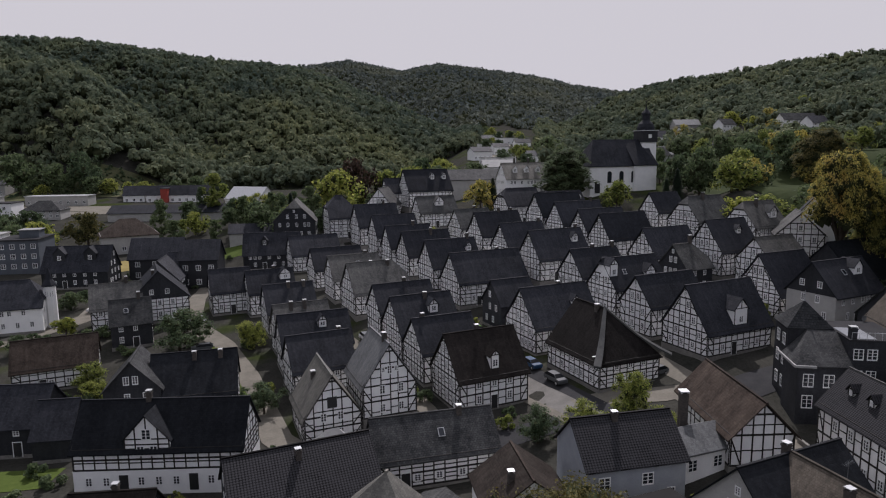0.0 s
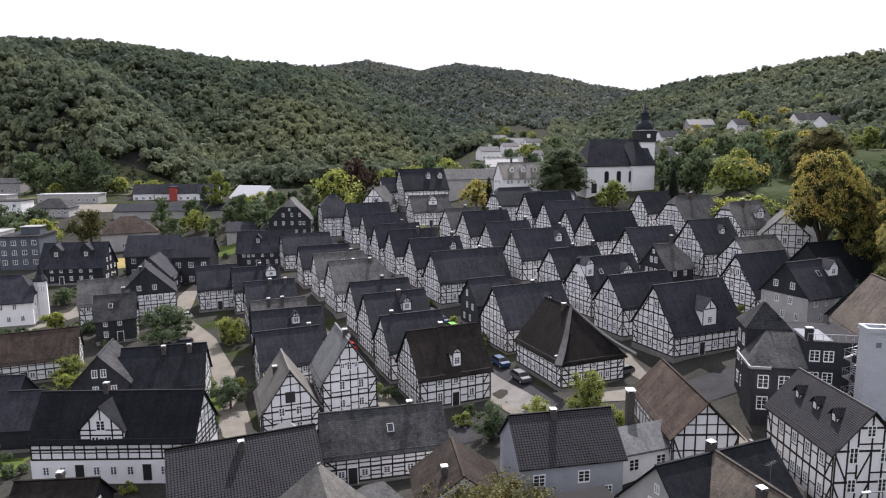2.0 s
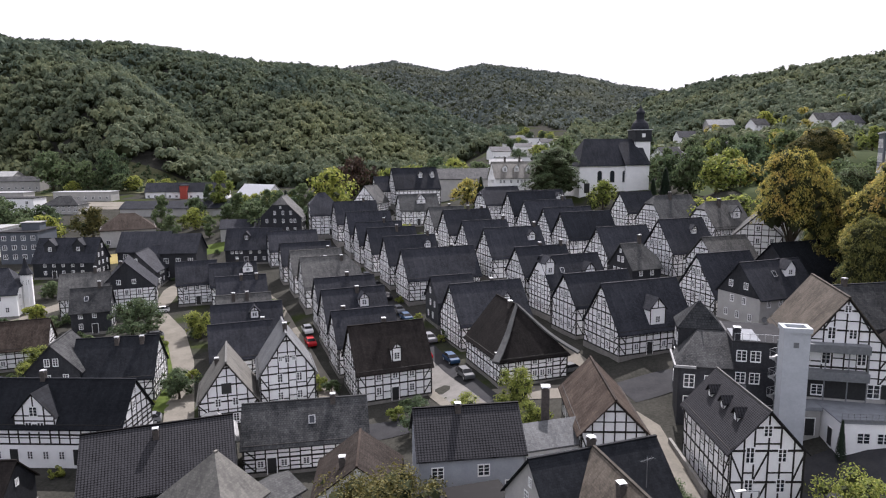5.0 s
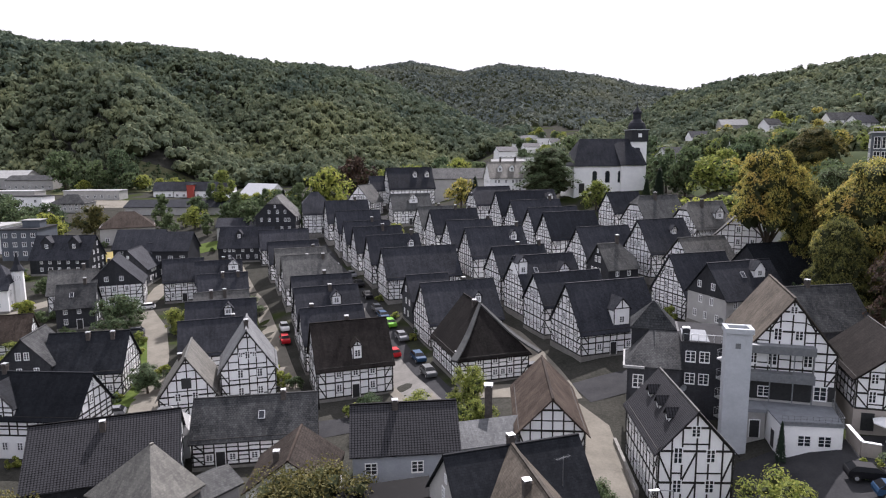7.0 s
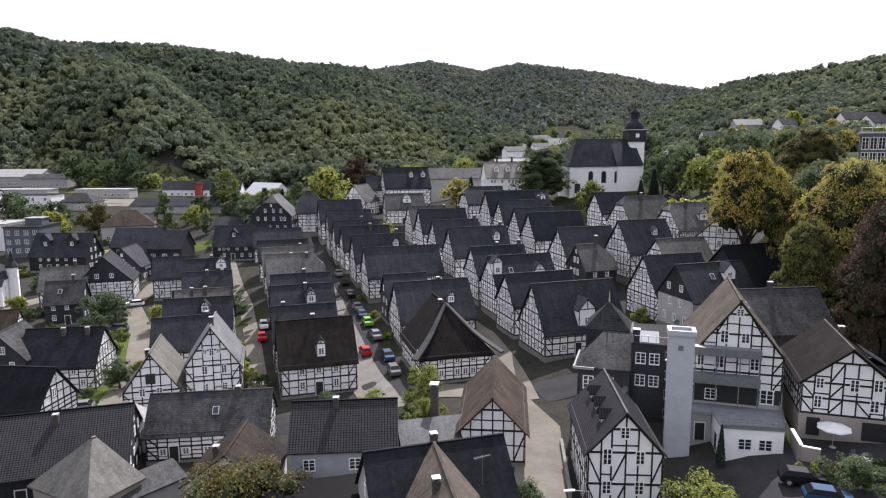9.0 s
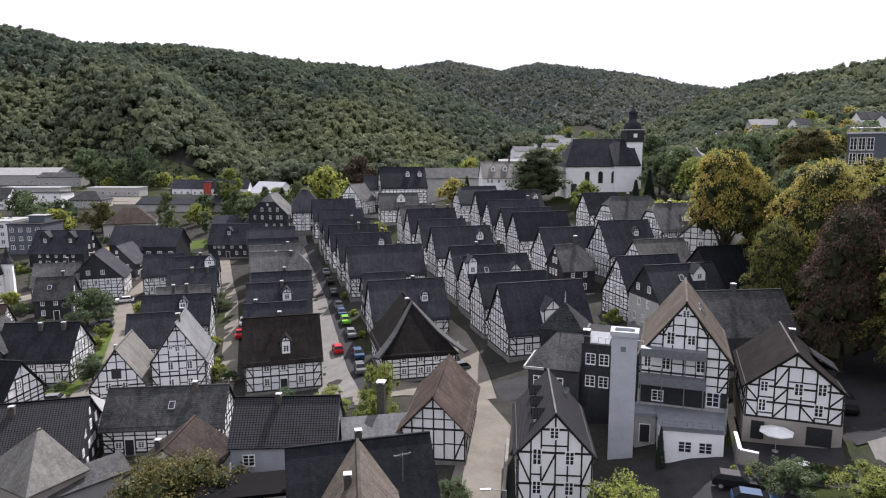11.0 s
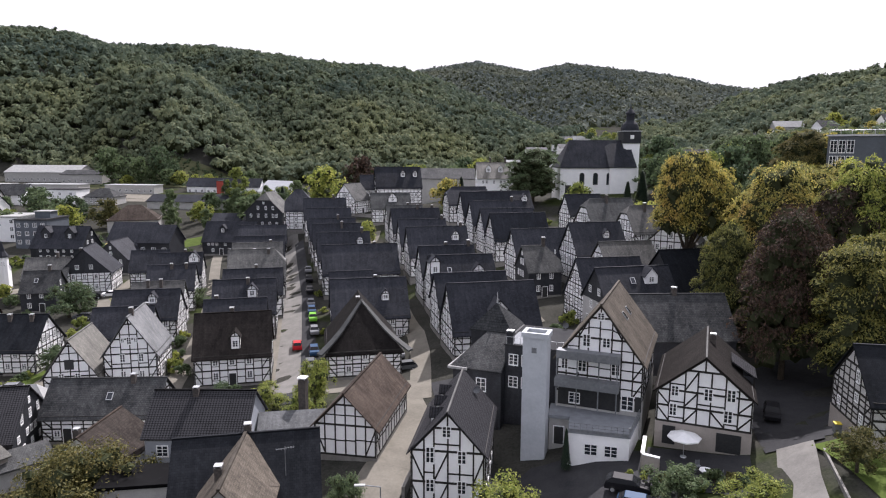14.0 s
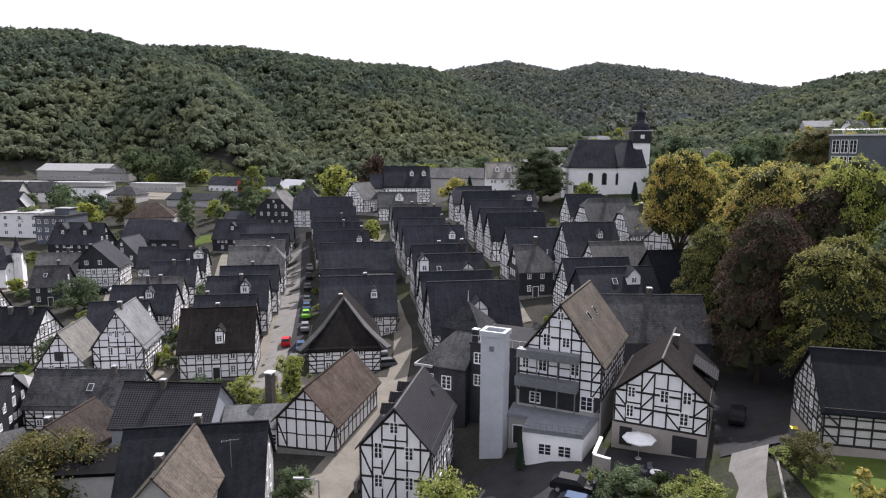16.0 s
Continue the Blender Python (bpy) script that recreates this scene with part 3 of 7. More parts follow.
def house(label, x, y, zr, L, W, H, ang=24.8, pitch=50.0, roof=None, wall="frame", storeys=2, chim=(), dorm=(), hl=(0, 0), hrt=(0, 0),
          near=False, seed=0, sides="flr", og=0.3, oe=0.4, cat="house", name="house", windows=True, style=0, skylights=(), plinth=None, wsize=(0.85, 1.15), doors=True, base=0.42, every=2, gable=None, ridge=None, rail=None):
    """A house by the left end of its ridge (x, y, zr), its length L, width W and height H over the ground."""
    rng = random.Random(seed * 7 + 11)
    roof = roof or SLATE
    a = radians(ang)
    cx, cy = x + math.cos(a) * L / 2, y + math.sin(a) * L / 2
    root = thing(name, label, cat, pose(cx, cy, zr - H, 0, 0, ang), "houses of the old town" if name == "house" else "")
    he = H - (W / 2) * math.tan(radians(pitch))
    HOUSES.append((cx, cy, zr - H, L, W, ang))
    Lw = L - 2 * og
    wallmat = {"frame": PLASTER, "dull": DULL_PLASTER, "plaster": PLASTER, "slate": CLADDING, "grey": GREY_PLASTER, "blue": BLUE_PLASTER, "beige": BEIGE_PLASTER}[wall]
    # body
    s = Shape()
    x0, x1, y0, y1 = -Lw / 2, Lw / 2, -W / 2, W / 2
    k = (H - he) / (W / 2)
    hb = H - 0.1
    heb = he - 0.1

    def end(xx, cut):
        if not cut[0]:
            return [(xx, y0, 0), (xx, y1, 0), (xx, y1, heb), (xx, 0, hb), (xx, y0, heb)]
        zc, yc = max(hb - cut[1], heb + 0.02), min(cut[1] / k, W / 2 - 0.02)
        return [(xx, y0, 0), (xx, y1, 0), (xx, y1, heb), (xx, yc, zc), (xx, -yc, zc), (xx, y0, heb)]
    s.poly(end(x0, hl)[::-1])
    s.poly(end(x1, hrt))
    s.poly([(x0, y0, 0), (x1, y0, 0), (x1, y0, heb), (x0, y0, heb)])
    s.poly([(x1, y1, 0), (x0, y1, 0), (x0, y1, heb), (x1, y1, heb)])
    if wall == "slate":
        for i, pl in enumerate(s.f):
            s.uv[i] = [((s.v[j][1] if i < 2 else s.v[j][0]), s.v[j][2]) for j in pl]
    part("wall", s, wallmat, root)
    p = Shape()
    p.box(x0 - 0.06, x1 + 0.06, y0 - 0.06, y1 + 0.06, -3.0, base)
    part("plinth", p, plinth or STONE, root, "rubble stone base")
    # roof
    r = Shape()
    polys, uvs = roof_planes(Lw, W, H, he, og, oe, hl, hrt)
    r.slab(polys, 0.17, uvs)
    rf = part("roof", r, roof, root)
    c = Shape()
    rw = 0.09 if ridge else 0.13
    c.box(x0 - og + hl[0], x1 + og - hrt[0], -rw, rw, H - 0.1, H + 0.06)
    part("ridge_cap", c, ridge or roof, rf)
    timber = wall in ("frame", "dull")
    if "f" in sides:
        facade(root, pose(0, y0, 0), Lw, heb, heb, rng, storeys, windows, near, doors, timber, wsize=wsize, style=style, z0=base + 0.03, every=every)
    for key, cut, xe, turn, wins in (("l", hl, x0, -90, gable), ("r", hrt, x1, 90, None)):
        if key not in sides:
            continue
        full = cut[0] and hb - cut[1] < heb + 0.8
        facade(root, pose(xe, 0, 0, 0, 0, turn), W, heb, heb if full else hb, rng, storeys, windows, near, False, timber, wsize=wsize, style=style, z0=base + 0.03, every=every,
               places=wins, cut=hb - cut[1] if cut[0] and not full else None, rail=rail)
    if "b" in sides:
        facade(root, pose(0, y1, 0, 0, 0, 180), Lw, heb, heb, rng, storeys, windows, near, False, timber, wsize=wsize, z0=base + 0.03, every=every)
    for cpos in chim:
        off = cpos[1] if len(cpos) > 1 else 0.0
        chimney(root, cpos[0] * L, off, H - abs(off) * k, cpos[2] if len(cpos) > 2 else 0.9)
    for fx, side, frac, w, h in dorm:
        ys = W / 2 * frac
        dormer(root, fx * L, side, ys, H - ys * k + 0.1, w, h, roof, PLASTER if wall != "slate" else CLADDING, near, framed=(wall == "frame"))
    for fx, side, frac in skylights:
        ys = W / 2 * frac
        q = Shape()
        q.box(-0.4, 0.4, -0.55, 0.55, 0, 0.09)
        sk = part("skylight", q, METAL, root, m=pose(fx * L, side * ys, H - ys * k, -side * math.degrees(math.atan(k)), 0, 0))
        g = Shape()
        g.box(-0.32, 0.32, -0.47, 0.47, 0.09, 0.1)
        part("pane", g, GLASS, sk)
    return root


# ---- the old town, row by row ----
BF = "half-timbered house with dark slate roof"
G = 24.8
# row west of the long street
house("half-timbered house with a dark slate roof and one dormer", -0.2, 92.5, 9.3, 12.0, 9.6, 10.8, G, 50, DARK_BROWN, chim=[(-0.02, 0.3)], dorm=[(0.04, -1, 0.86, 1.5, 1.9)], near=True, seed=1)
house(BF + " tucked between its neighbours", -5.4, 103.2, 8.9, 11.0, 8.6, 10.2, G, 48, near=True, seed=2, chim=[(-0.3, 0.4)])
house(BF + " and a white dormer", -9.7, 113.2, 10.3, 12.0, 10.0, 10.8, G, 48, dorm=[(0.12, -1, 0.55, 1.9, 1.4)], chim=[(0.05, -0.6)], near=True, seed=3)
house(BF + ", low ridge", -14.0, 124.0, 10.3, 12.4, 8.2, 10.0, G, 48, chim=[(0.05, 0.2)], seed=4)
house("half-timbered house with a weathered grey slate roof", -21.0, 138.0, 12.2, 13.2, 10.5, 10.8, G, 48, WORN_SLATE, chim=[(0.2, -0.8), (-0.05, 1.0)], seed=5, hrt=(2.6, 2.9))
house("half-timbered house with a pale weathered slate roof and skylight", -27.2, 150.5, 11.8, 12.6, 8.8, 10.2, G, 48, WORN_SLATE, seed=6, skylights=[(0.05, -1, 0.4)], chim=[(0.25, 0.4)])
house(BF + " near the top of the lane", -34.0, 163.5, 11.7, 13.5, 8.8, 10.0, G, 48, seed=7)
house(BF + ", long and low", -44.2, 183.5, 12.3, 14.5, 9.0, 10.0, G, 48, seed=8)
# row east of the long street
B_HOUSE = house("half-timbered house with a swept hipped slate roof and pale hip edges", 28.0, 93.6, 11.2, 14.5, 11.2, 10.8, 113.5, 49, DARK_BROWN, hl=(6.6, 9.0), near=True, seed=9, sides="flrb", chim=[(0.05, 0.5, 0.8)])
house(BF + " beside the long street", 13.6, 114.8, 11.2, 14.6, 10.5, 11.2, G, 50, near=True, seed=10, dorm=[(0.2, -1, 0.6, 1.5, 1.2)], chim=[(0.1, 0.5)])
house("house with slate-hung gable and slate roof", 9.2, 125.4, 10.6, 9.0, 7.5, 9.6, G, 48, wall="slate", seed=11)
house("long half-timbered house with a plain dark slate roof", 1.2, 140.4, 13.7, 17.6, 9.8, 11.2, G, 50, seed=12, chim=[(0.2, 0.5)])
house(BF + ", steep gable to the street", -4.4, 150.7, 15.2, 13.2, 9.0, 11.4, G, 52, seed=13, dorm=[(0.3, -1, 0.5, 1.6, 1.1)], chim=[(0.35, 0)])
house(BF + ", steep gable to the street", -10.5, 162.1, 15.9, 13.0, 8.8, 11.2, G, 52, seed=14, chim=[(0.1, -0.7, 1.4)])
house(BF + ", steep gable to the street", -15.4, 171.3, 16.3, 13.0, 7.6, 11.2, G, 54, seed=15, chim=[(0.12, 0)])
house(BF + ", steep gable to the street", -19.8, 179.6, 18.4, 13.0, 8.2, 11.6, G, 53, seed=16)
house(BF + ", steep gable to the street", -26.3, 191.6, 20.4, 13.4, 9.4, 12.0, G, 52, seed=17, chim=[(0.2, 0)])
# next row
house("half-timbered house with a grey slate front roof", 3.2, 183.5, 19.4, 11.0, 9.0, 10.8, G, 48, WORN_SLATE, seed=18, chim=[(0.1, 0.3)])
house(BF + " with a sharp gable", 8.2, 171.8, 19.6, 13.6, 9.0, 11.2, G, 52, seed=19, chim=[(0.05, 0), (0.35, 0.2)])
house(BF + " with a sharp gable", 13.9, 159.4, 18.0, 12.4, 9.0, 11.2, G, 52, seed=20, chim=[(0.42, 0.1)])
house(BF + " with a broad white gable", 19.4, 147.3, 17.6, 14.6, 9.4, 11.4, G, 52, seed=21, dorm=[(0.28, -1, 0.5, 1.8, 1.2)], chim=[(0.4, 0.1)])
house(BF + " and two chimneys", 26.1, 132.8, 15.4, 12.1, 8.6, 11.0, G, 50, seed=22, chim=[(0.0, 0.3), (0.4, 0)])
house(BF + " with a wide dormer", 30.4, 123.6, 15.0, 13.2, 8.8, 11.2, G, 50, seed=23, dorm=[(0.22, -1, 0.75, 2.4, 1.2), (-0.42, -1, 0.6, 2.0, 2.2)], skylights=[(-0.2, -1, 0.5)])
house(BF + " with a narrow gable", 34.0, 113.4, 13.5, 13.5, 8.2, 10.6, G, 50, near=True, seed=24)
house("large half-timbered house with blue-black slate roof and white dormer", 38.7, 102.2, 14.1, 14.8, 9.8, 11.0, G, 54, near=True, seed=25, dorm=[(0.02, -1, 0.93, 3.0, 2.5)], doors=True)
# third row
house("long house with a hipped dark slate roof", 17.6, 199.0, 24.2, 13.0, 9.0, 11.0, G, 48, seed=26, hl=(2, 2.2))
house(BF + " with a white pointed gable", 25.5, 181.5, 23.8, 15.0, 8.6, 11.4, G, 54, seed=27)
house(BF + " with a white pointed gable", 29.7, 172.9, 22.0, 14.8, 8.2, 11.4, G, 54, seed=28, chim=[(0.3, 0)])
house(BF + " with a white pointed gable", 34.1, 163.9, 20.8, 14.0, 8.4, 11.4, G, 54, seed=29)
house(BF + " with a white pointed gable", 37.6, 156.4, 20.4, 14.2, 8.4, 11.6, G, 54, seed=30)
house(BF + " with a small dark dormer", 44.2, 143.4, 18.3, 13.5, 9.0, 11.4, G, 52, seed=31)
house("small house with slate-hung gable and grey hipped roof", 47.6, 133.4, 16.1, 7.6, 8.0, 10.0, G, 48, WORN_SLATE, wall="slate", seed=32, hrt=(2.5, 2.8), chim=[(0.12, 0, 1.5)])
house("long dark slate-roofed house behind the gables", 28.5, 196.5, 23.2, 16.0, 9.0, 10.5, G, 48, seed=33, dorm=[(0.35, -1, 0.6, 1.8, 1.2)])
# towards the church
house(BF + ", small, below the church", 54.6, 172.5, 24.2, 9.9, 7.6, 9.4, G, 52, seed=34)
house("half-timbered house with a broad grey slate roof and tall chimney", 59.4, 160.5, 24.0, 12.5, 10.4, 10.6, G, 48, WORN_SLATE, seed=35, chim=[(-0.05, -0.8, 1.6)], hl=(1.6, 1.9))
house("half-timbered house with a pale dormer and chimney", 68.2, 149.5, 23.4, 11.0, 9.6, 10.6, G, 48, WORN_SLATE, seed=36, chim=[(-0.1, -1.0, 1.6)], dorm=[(0.18, -1, 0.7, 2.4, 1.4)], hl=(1.4, 1.6))
house("white half-timbered gable house beside the big trees", 77.0, 138.7, 21.9, 9.0, 9.4, 10.6, 70, 45, WORN_SLATE, seed=37)
house(BF + " with a large framed gable", 56.6, 139.8, 20.4, 11.8, 9.8, 12.0, G, 52, seed=38, dorm=[(0.15, -1, 0.5, 1.4, 1.0)])
house("low half-timbered house with a weathered slate roof", 62.6, 129.8, 17.9, 11.3, 8.6, 9.8, G, 46, WORN_SLATE, seed=39)
house(BF + ", tall, with flower boxes", 58.6, 119.4, 16.2, 12.6, 10.0, 11.6, G, 54, seed=40, near=True)
house("very large dark slate roof of a long house", 73.0, 122.4, 17.8, 13.5, 12.5, 11.5, G, 46, BLACK_SLATE, wall="slate", seed=41, windows=False)
GREY_HOUSE = house("grey plastered house with slate roof and white windows", 61.8, 107.4, 16.7, 13.0, 9.0, 10.6, G, 48, wall="grey", seed=42, near=True, dorm=[(0.18, -1, 0.5, 2.2, 1.3)], skylights=[(-0.05, -1, 0.4)])
# left of the lane, going up
LOFT = house("half-timbered gable house, pale weathered roof and black loft door", -14.8, 82.2, 6.9, 10.4, 7.8, 9.6, 112, 55, PALE_SLATE, near=True, seed=50, sides="flrb", chim=[(0.1, 1.4, 0.7)], style=1,
             gable=[(1.0, 3.2, 0.8, 1.2), (1.0, 0.9, 0.8, 1.2), (-1.3, 3.2, 0.8, 1.2)])
house("half-timbered gable house with curved braces and a grey slate roof", -7.5, 86.2, 9.9, 9.8, 7.8, 10.8, 112, 56, SILVER_SLATE, near=True, seed=51, sides="flrb", chim=[(-0.25, 0.0, 0.8)], style=1,
      gable=[(-0.95, 6.7, 0.6, 0.8), (0.0, 6.4, 0.7, 1.2), (0.95, 6.7, 0.6, 0.8), (-1.1, 3.6, 0.8, 1.3), (1.6, 3.6, 0.8, 1.3), (-1.1, 1.0, 0.8, 1.2), (1.6, 1.0, 0.8, 1.2)])
house("dark house with long slate roof and two chimneys", -43.8, 93.6, 6.4, 12.4, 9.6, 9.6, 15, 47, BLACK_SLATE, near=True, seed=52, chim=[(0.0, -0.8), (0.3, -0.8)])
house("dark slate-hung cross wing with a grey roof", -44.4, 88.2, 7.0, 9.0, 7.6, 9.8, 105, 47, STONE_SLATE, wall="slate", near=True, seed=52)
L2 = house("large white half-timbered house with a wide gabled dormer", -43.4, 74.2, 7.0, 20.0, 7.6, 10.0, 2, 50, BLACK_SLATE, near=True, seed=53, dorm=[(-0.055, -1, 1.0, 5.2, 1.0)], chim=[(-0.1, 0)], base=2.9, plinth=PLASTER)
for k in range(9):
    if k in (2, 6):
        door(L2, pose(-8.0 + k * 2.0, -3.87, 0.25))
    else:
        window(L2, pose(-8.0 + k * 2.0, -3.875, 0.95), 0.8, 1.1, True)
house("low half-timbered house with a brown slate roof", -74.5, 108.0, 4.4, 13.5, 8.2, 8.4, G, 46, BROWN_TILE, near=True, seed=54)
house("dark slate-hung cottage with white windows", -66.5, 86.0, 4.5, 12.0, 8.6, 8.8, 6, 45, wall="slate", near=True, seed=55, every=3)
house("low dark slate-hung wing beside the cottage", -55.2, 84.4, 3.1, 5.4, 7.6, 7.4, 8, 45, wall="slate", near=True, seed=56, every=3)
house("house with brownish slate roof over slate-hung walls", -67.0, 126.8, 7.2, 8.0, 8.0, 9.2, G, 46, STONE_SLATE, wall="slate", seed=56, skylights=[(-0.1, -1, 0.5)], chim=[(0.2, 0, 1.1)])
house("half-timbered house with grey slate roof behind the cottage", -76.0, 136.5, 8.4, 10.5, 8.6, 9.6, G, 47, WORN_SLATE, seed=57, chim=[(0.2, 0, 1.1)])
BLACK_GABLE = house("house with black slate-hung gable over white timber framing", -62.5, 140.2, 10.6, 12.0, 12.0, 11.6, 116, 45, SLATE, seed=58, chim=[(-0.3, 1.0, 0.8)])
house("slate-hung house with white windows and pale roof edge", -71.5, 160.5, 9.5, 10.0, 9.5, 9.6, 100, 46, wall="slate", seed=59)
house("long slate-hung inn with two white dormers", -106.0, 172.0, 11.8, 17.0, 10.0, 10.8, 8, 50, wall="slate", seed=60, dorm=[(-0.25, -1, 0.6, 2.9, 1.9), (0.2, -1, 0.6, 2.9, 1.9)])
house("white plastered house with slate mansard roof", -100.0, 135.0, 9.4, 14.0, 10.0, 10.8, 20, 45, wall="plaster", seed=61, windows=True, hl=(3, 4), hrt=(3, 4), plinth=STONE)
house(BF + " on the lane", -54.4, 147.6, 9.4, 9.6, 8.4, 10.0, G, 48, seed=62)
house(BF + " with a white dormer gable", -45.4, 146.0, 9.3, 11.0, 8.2, 10.0, G, 48, seed=63, chim=[(0.1, 0.2, 0.8)], dorm=[(0.3, -1, 0.5, 2.6, 1.2)])
house(BF + " with grey ridge", -37.4, 131.2, 9.0, 10.6, 8.8, 10.0, G, 48, seed=64, chim=[(0.0, -0.6, 0.9), (0.3, -0.6, 0.9)])
house(BF + " with a white pointed dormer", -29.0, 109.6, 8.1, 12.6, 8.6, 10.0, 22, 48, seed=65, dorm=[(0.1, -1, 0.5, 1.6, 1.2)], near=True)
house("low half-timbered house with a worn slate roof and two chimneys", -32.2, 119.0, 7.7, 10.6, 8.0, 9.6, G, 46, WORN_SLATE, seed=91, chim=[(-0.18, -0.9, 1.3), (0.06, -0.9, 1.4)], near=True)
house(BF + " in the middle of the block", -25.2, 99.6, 7.2, 10.5, 8.6, 9.6, G, 47, seed=66, near=True, chim=[(0.35, 0.6)])
house("half-timbered house with a slate roof and white dormer wall", -58.5, 189.0, 12.6, 16.5, 10.0, 10.2, 10, 48, seed=67, wall="slate", dorm=[(-0.12, -1, 0.6, 1.8, 1.5)])
house("low house with a dark slate roof", -76.0, 178.0, 9.0, 12.0, 9.0, 8.6, 6, 46, seed=68)
house("slate-hung house with rows of white windows and a gabled front", -47.0, 205.0, 21.0, 11.0, 13.0, 12.6, 96, 45, WORN_SLATE, wall="slate", seed=69, hl=(2.5, 2.6))
house("half-timbered house with a tall hipped slate roof", -36.2, 200.0, 22.6, 8.5, 11.5, 13.0, 20, 48, SLATE, seed=70, hl=(3.2, 3.6), hrt=(3.2, 3.6), storeys=3)
house("half-timbered house with pale gable and slate roof", -21.0, 213.0, 24.0, 10.0, 9.0, 10.6, 75, 50, WORN_SLATE, seed=71)
house("large white half-timbered house, broad slate roof with two dormers", -13.6, 224.0, 29.5, 16.5, 11.5, 13.0, 22, 50, seed=72, storeys=3, dorm=[(0.1, -1, 0.5, 1.6, 1.4), (0.36, -1, 0.5, 1.6, 1.4)])
house("narrow white house with a slate roof", -20.5, 228.0, 26.5, 8.0, 8.0, 11.0, 22, 50, seed=73)
house("low house with a grey slate front roof", -8.6, 204.5, 21.6, 13.0, 9.0, 9.6, 20, 46, WORN_SLATE, seed=74, dorm=[(0.05, -1, 0.6, 3.0, 1.2)])
house("white manor house with grey mansard roof and dormers", 21.0, 235.0, 31.2, 17.0, 11.0, 12.0, 14, 44, PALE_SLATE, wall="plaster", seed=75, dorm=[(-0.25, -1, 0.65, 1.6, 1.5), (0.0, -1, 0.65, 1.6, 1.5), (0.25, -1, 0.65, 1.6, 1.5)], chim=[(-0.2, 0, 1.6), (0.12, 0, 1.6)])
# front row, under the camera
house("low house with a dark brown tile roof and white-capped chimney", -37.0, 59.4, 3.2, 8.4, 6.4, 6.4, 6, 44, DARK_BROWN, wall="slate", near=True, seed=92, chim=[(0.02, 0.3, 0.8)], every=3)
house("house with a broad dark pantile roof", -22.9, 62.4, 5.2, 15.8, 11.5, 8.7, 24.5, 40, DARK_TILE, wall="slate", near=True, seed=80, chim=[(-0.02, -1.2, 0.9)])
house("low half-timbered house with an old stone slate roof", -9.1, 73.0, 4.7, 15.3, 7.8, 7.6, 15, 44, STONE_SLATE, near=True, seed=81, chim=[(0.22, -0.4, 0.9)], skylights=[(0.05, -1, 0.5)])
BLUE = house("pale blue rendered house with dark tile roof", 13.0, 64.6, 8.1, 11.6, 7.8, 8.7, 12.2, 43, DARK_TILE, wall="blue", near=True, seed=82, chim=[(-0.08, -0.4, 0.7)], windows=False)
house("house with a pale grey hipped roof", -7.0, 53.3, 6.2, 6.6, 8.6, 8.0, 71, 43, PALE_SLATE, wall="beige", near=True, seed=83, hl=(4.2, 9.0), hrt=(2.0, 9.0), chim=())
house("house with a brown tile roof and white verge", 8.4, 57.6, 4.9, 8.8, 8.6, 7.1, 99, 36, BROWN_TILE, wall="plaster", near=True, seed=84, chim=[(-0.2, 1.6, 0.9)])
house("barn with brown tile roof and half-timbered gable", 34.8, 66.8, 8.6, 15.2, 7.2, 7.8, 92, 46, BROWN_TILE, near=True, seed=85, sides="flrb", og=0.5, windows=False, oe=0.5, storeys=1)
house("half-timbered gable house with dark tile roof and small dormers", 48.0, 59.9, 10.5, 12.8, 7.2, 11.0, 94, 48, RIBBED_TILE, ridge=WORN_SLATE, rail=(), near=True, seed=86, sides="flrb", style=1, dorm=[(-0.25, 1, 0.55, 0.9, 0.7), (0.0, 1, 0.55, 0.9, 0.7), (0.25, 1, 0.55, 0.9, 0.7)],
      gable=[(-0.1, 8.3, 0.9, 1.2), (-1.7, 5.6, 0.9, 1.7), (1.4, 5.7, 0.9, 1.4), (-1.7, 2.6, 0.9, 1.4), (1.4, 2.6, 0.9, 1.4)])
house("dark house with a broad black slate roof", 24.5, 51.3, 9.3, 13.1, 10.0, 9.6, 24, 46, BLACK_SLATE, wall="grey", near=True, seed=87, chim=[(0.0, 0.5, 1.1)])
house("cross wing with a pale stone-slate roof and chimney", 30.4, 53.8, 9.5, 10.5, 6.0, 9.8, -72, 48, MOSSY_TILE, wall="grey", near=True, seed=87, chim=[(0.12, -0.9, 0.9)])
U_HOUSE = house("half-timbered house on a tall beige plinth with dark brown roof", 72.9, 71.6, 14.0, 13.2, 9.4, 10.2, 80, 40, DARK_BROWN, ridge=WORN_SLATE, rail=(), near=True, seed=88, sides="flrb", style=1, every=3, base=2.6, plinth=BEIGE_PLASTER, chim=[(0.1, -0.6, 0.9)],
                gable=[(-2.9, 5.5, 0.8, 1.2), (0.4, 5.4, 0.9, 1.4), (2.6, 5.6, 0.9, 1.4), (-3.0, 3.3, 0.8, 1.4), (2.4, 3.3, 0.9, 1.4)])
house("large framed house with brown-grey roof and wide white gable", 62.2, 74.8, 18.3, 14.8, 9.6, 15.6, 80, 52.5, MOSSY_TILE, near=True, seed=89, sides="flrb", storeys=2, every=3, base=5.0, plinth=GREY_PLASTER, skylights=[(-0.1, -1, 0.4), (0.1, -1, 0.4)],
      gable=[(0.0, 13.7, 0.8, 0.9), (-1.5, 10.5, 0.9, 1.5), (0.7, 10.6, 0.9, 1.2), (-1.9, 7.5, 1.0, 1.6), (1.8, 7.5, 1.0, 1.5), (-3.9, 7.6, 0.8, 1.4)])
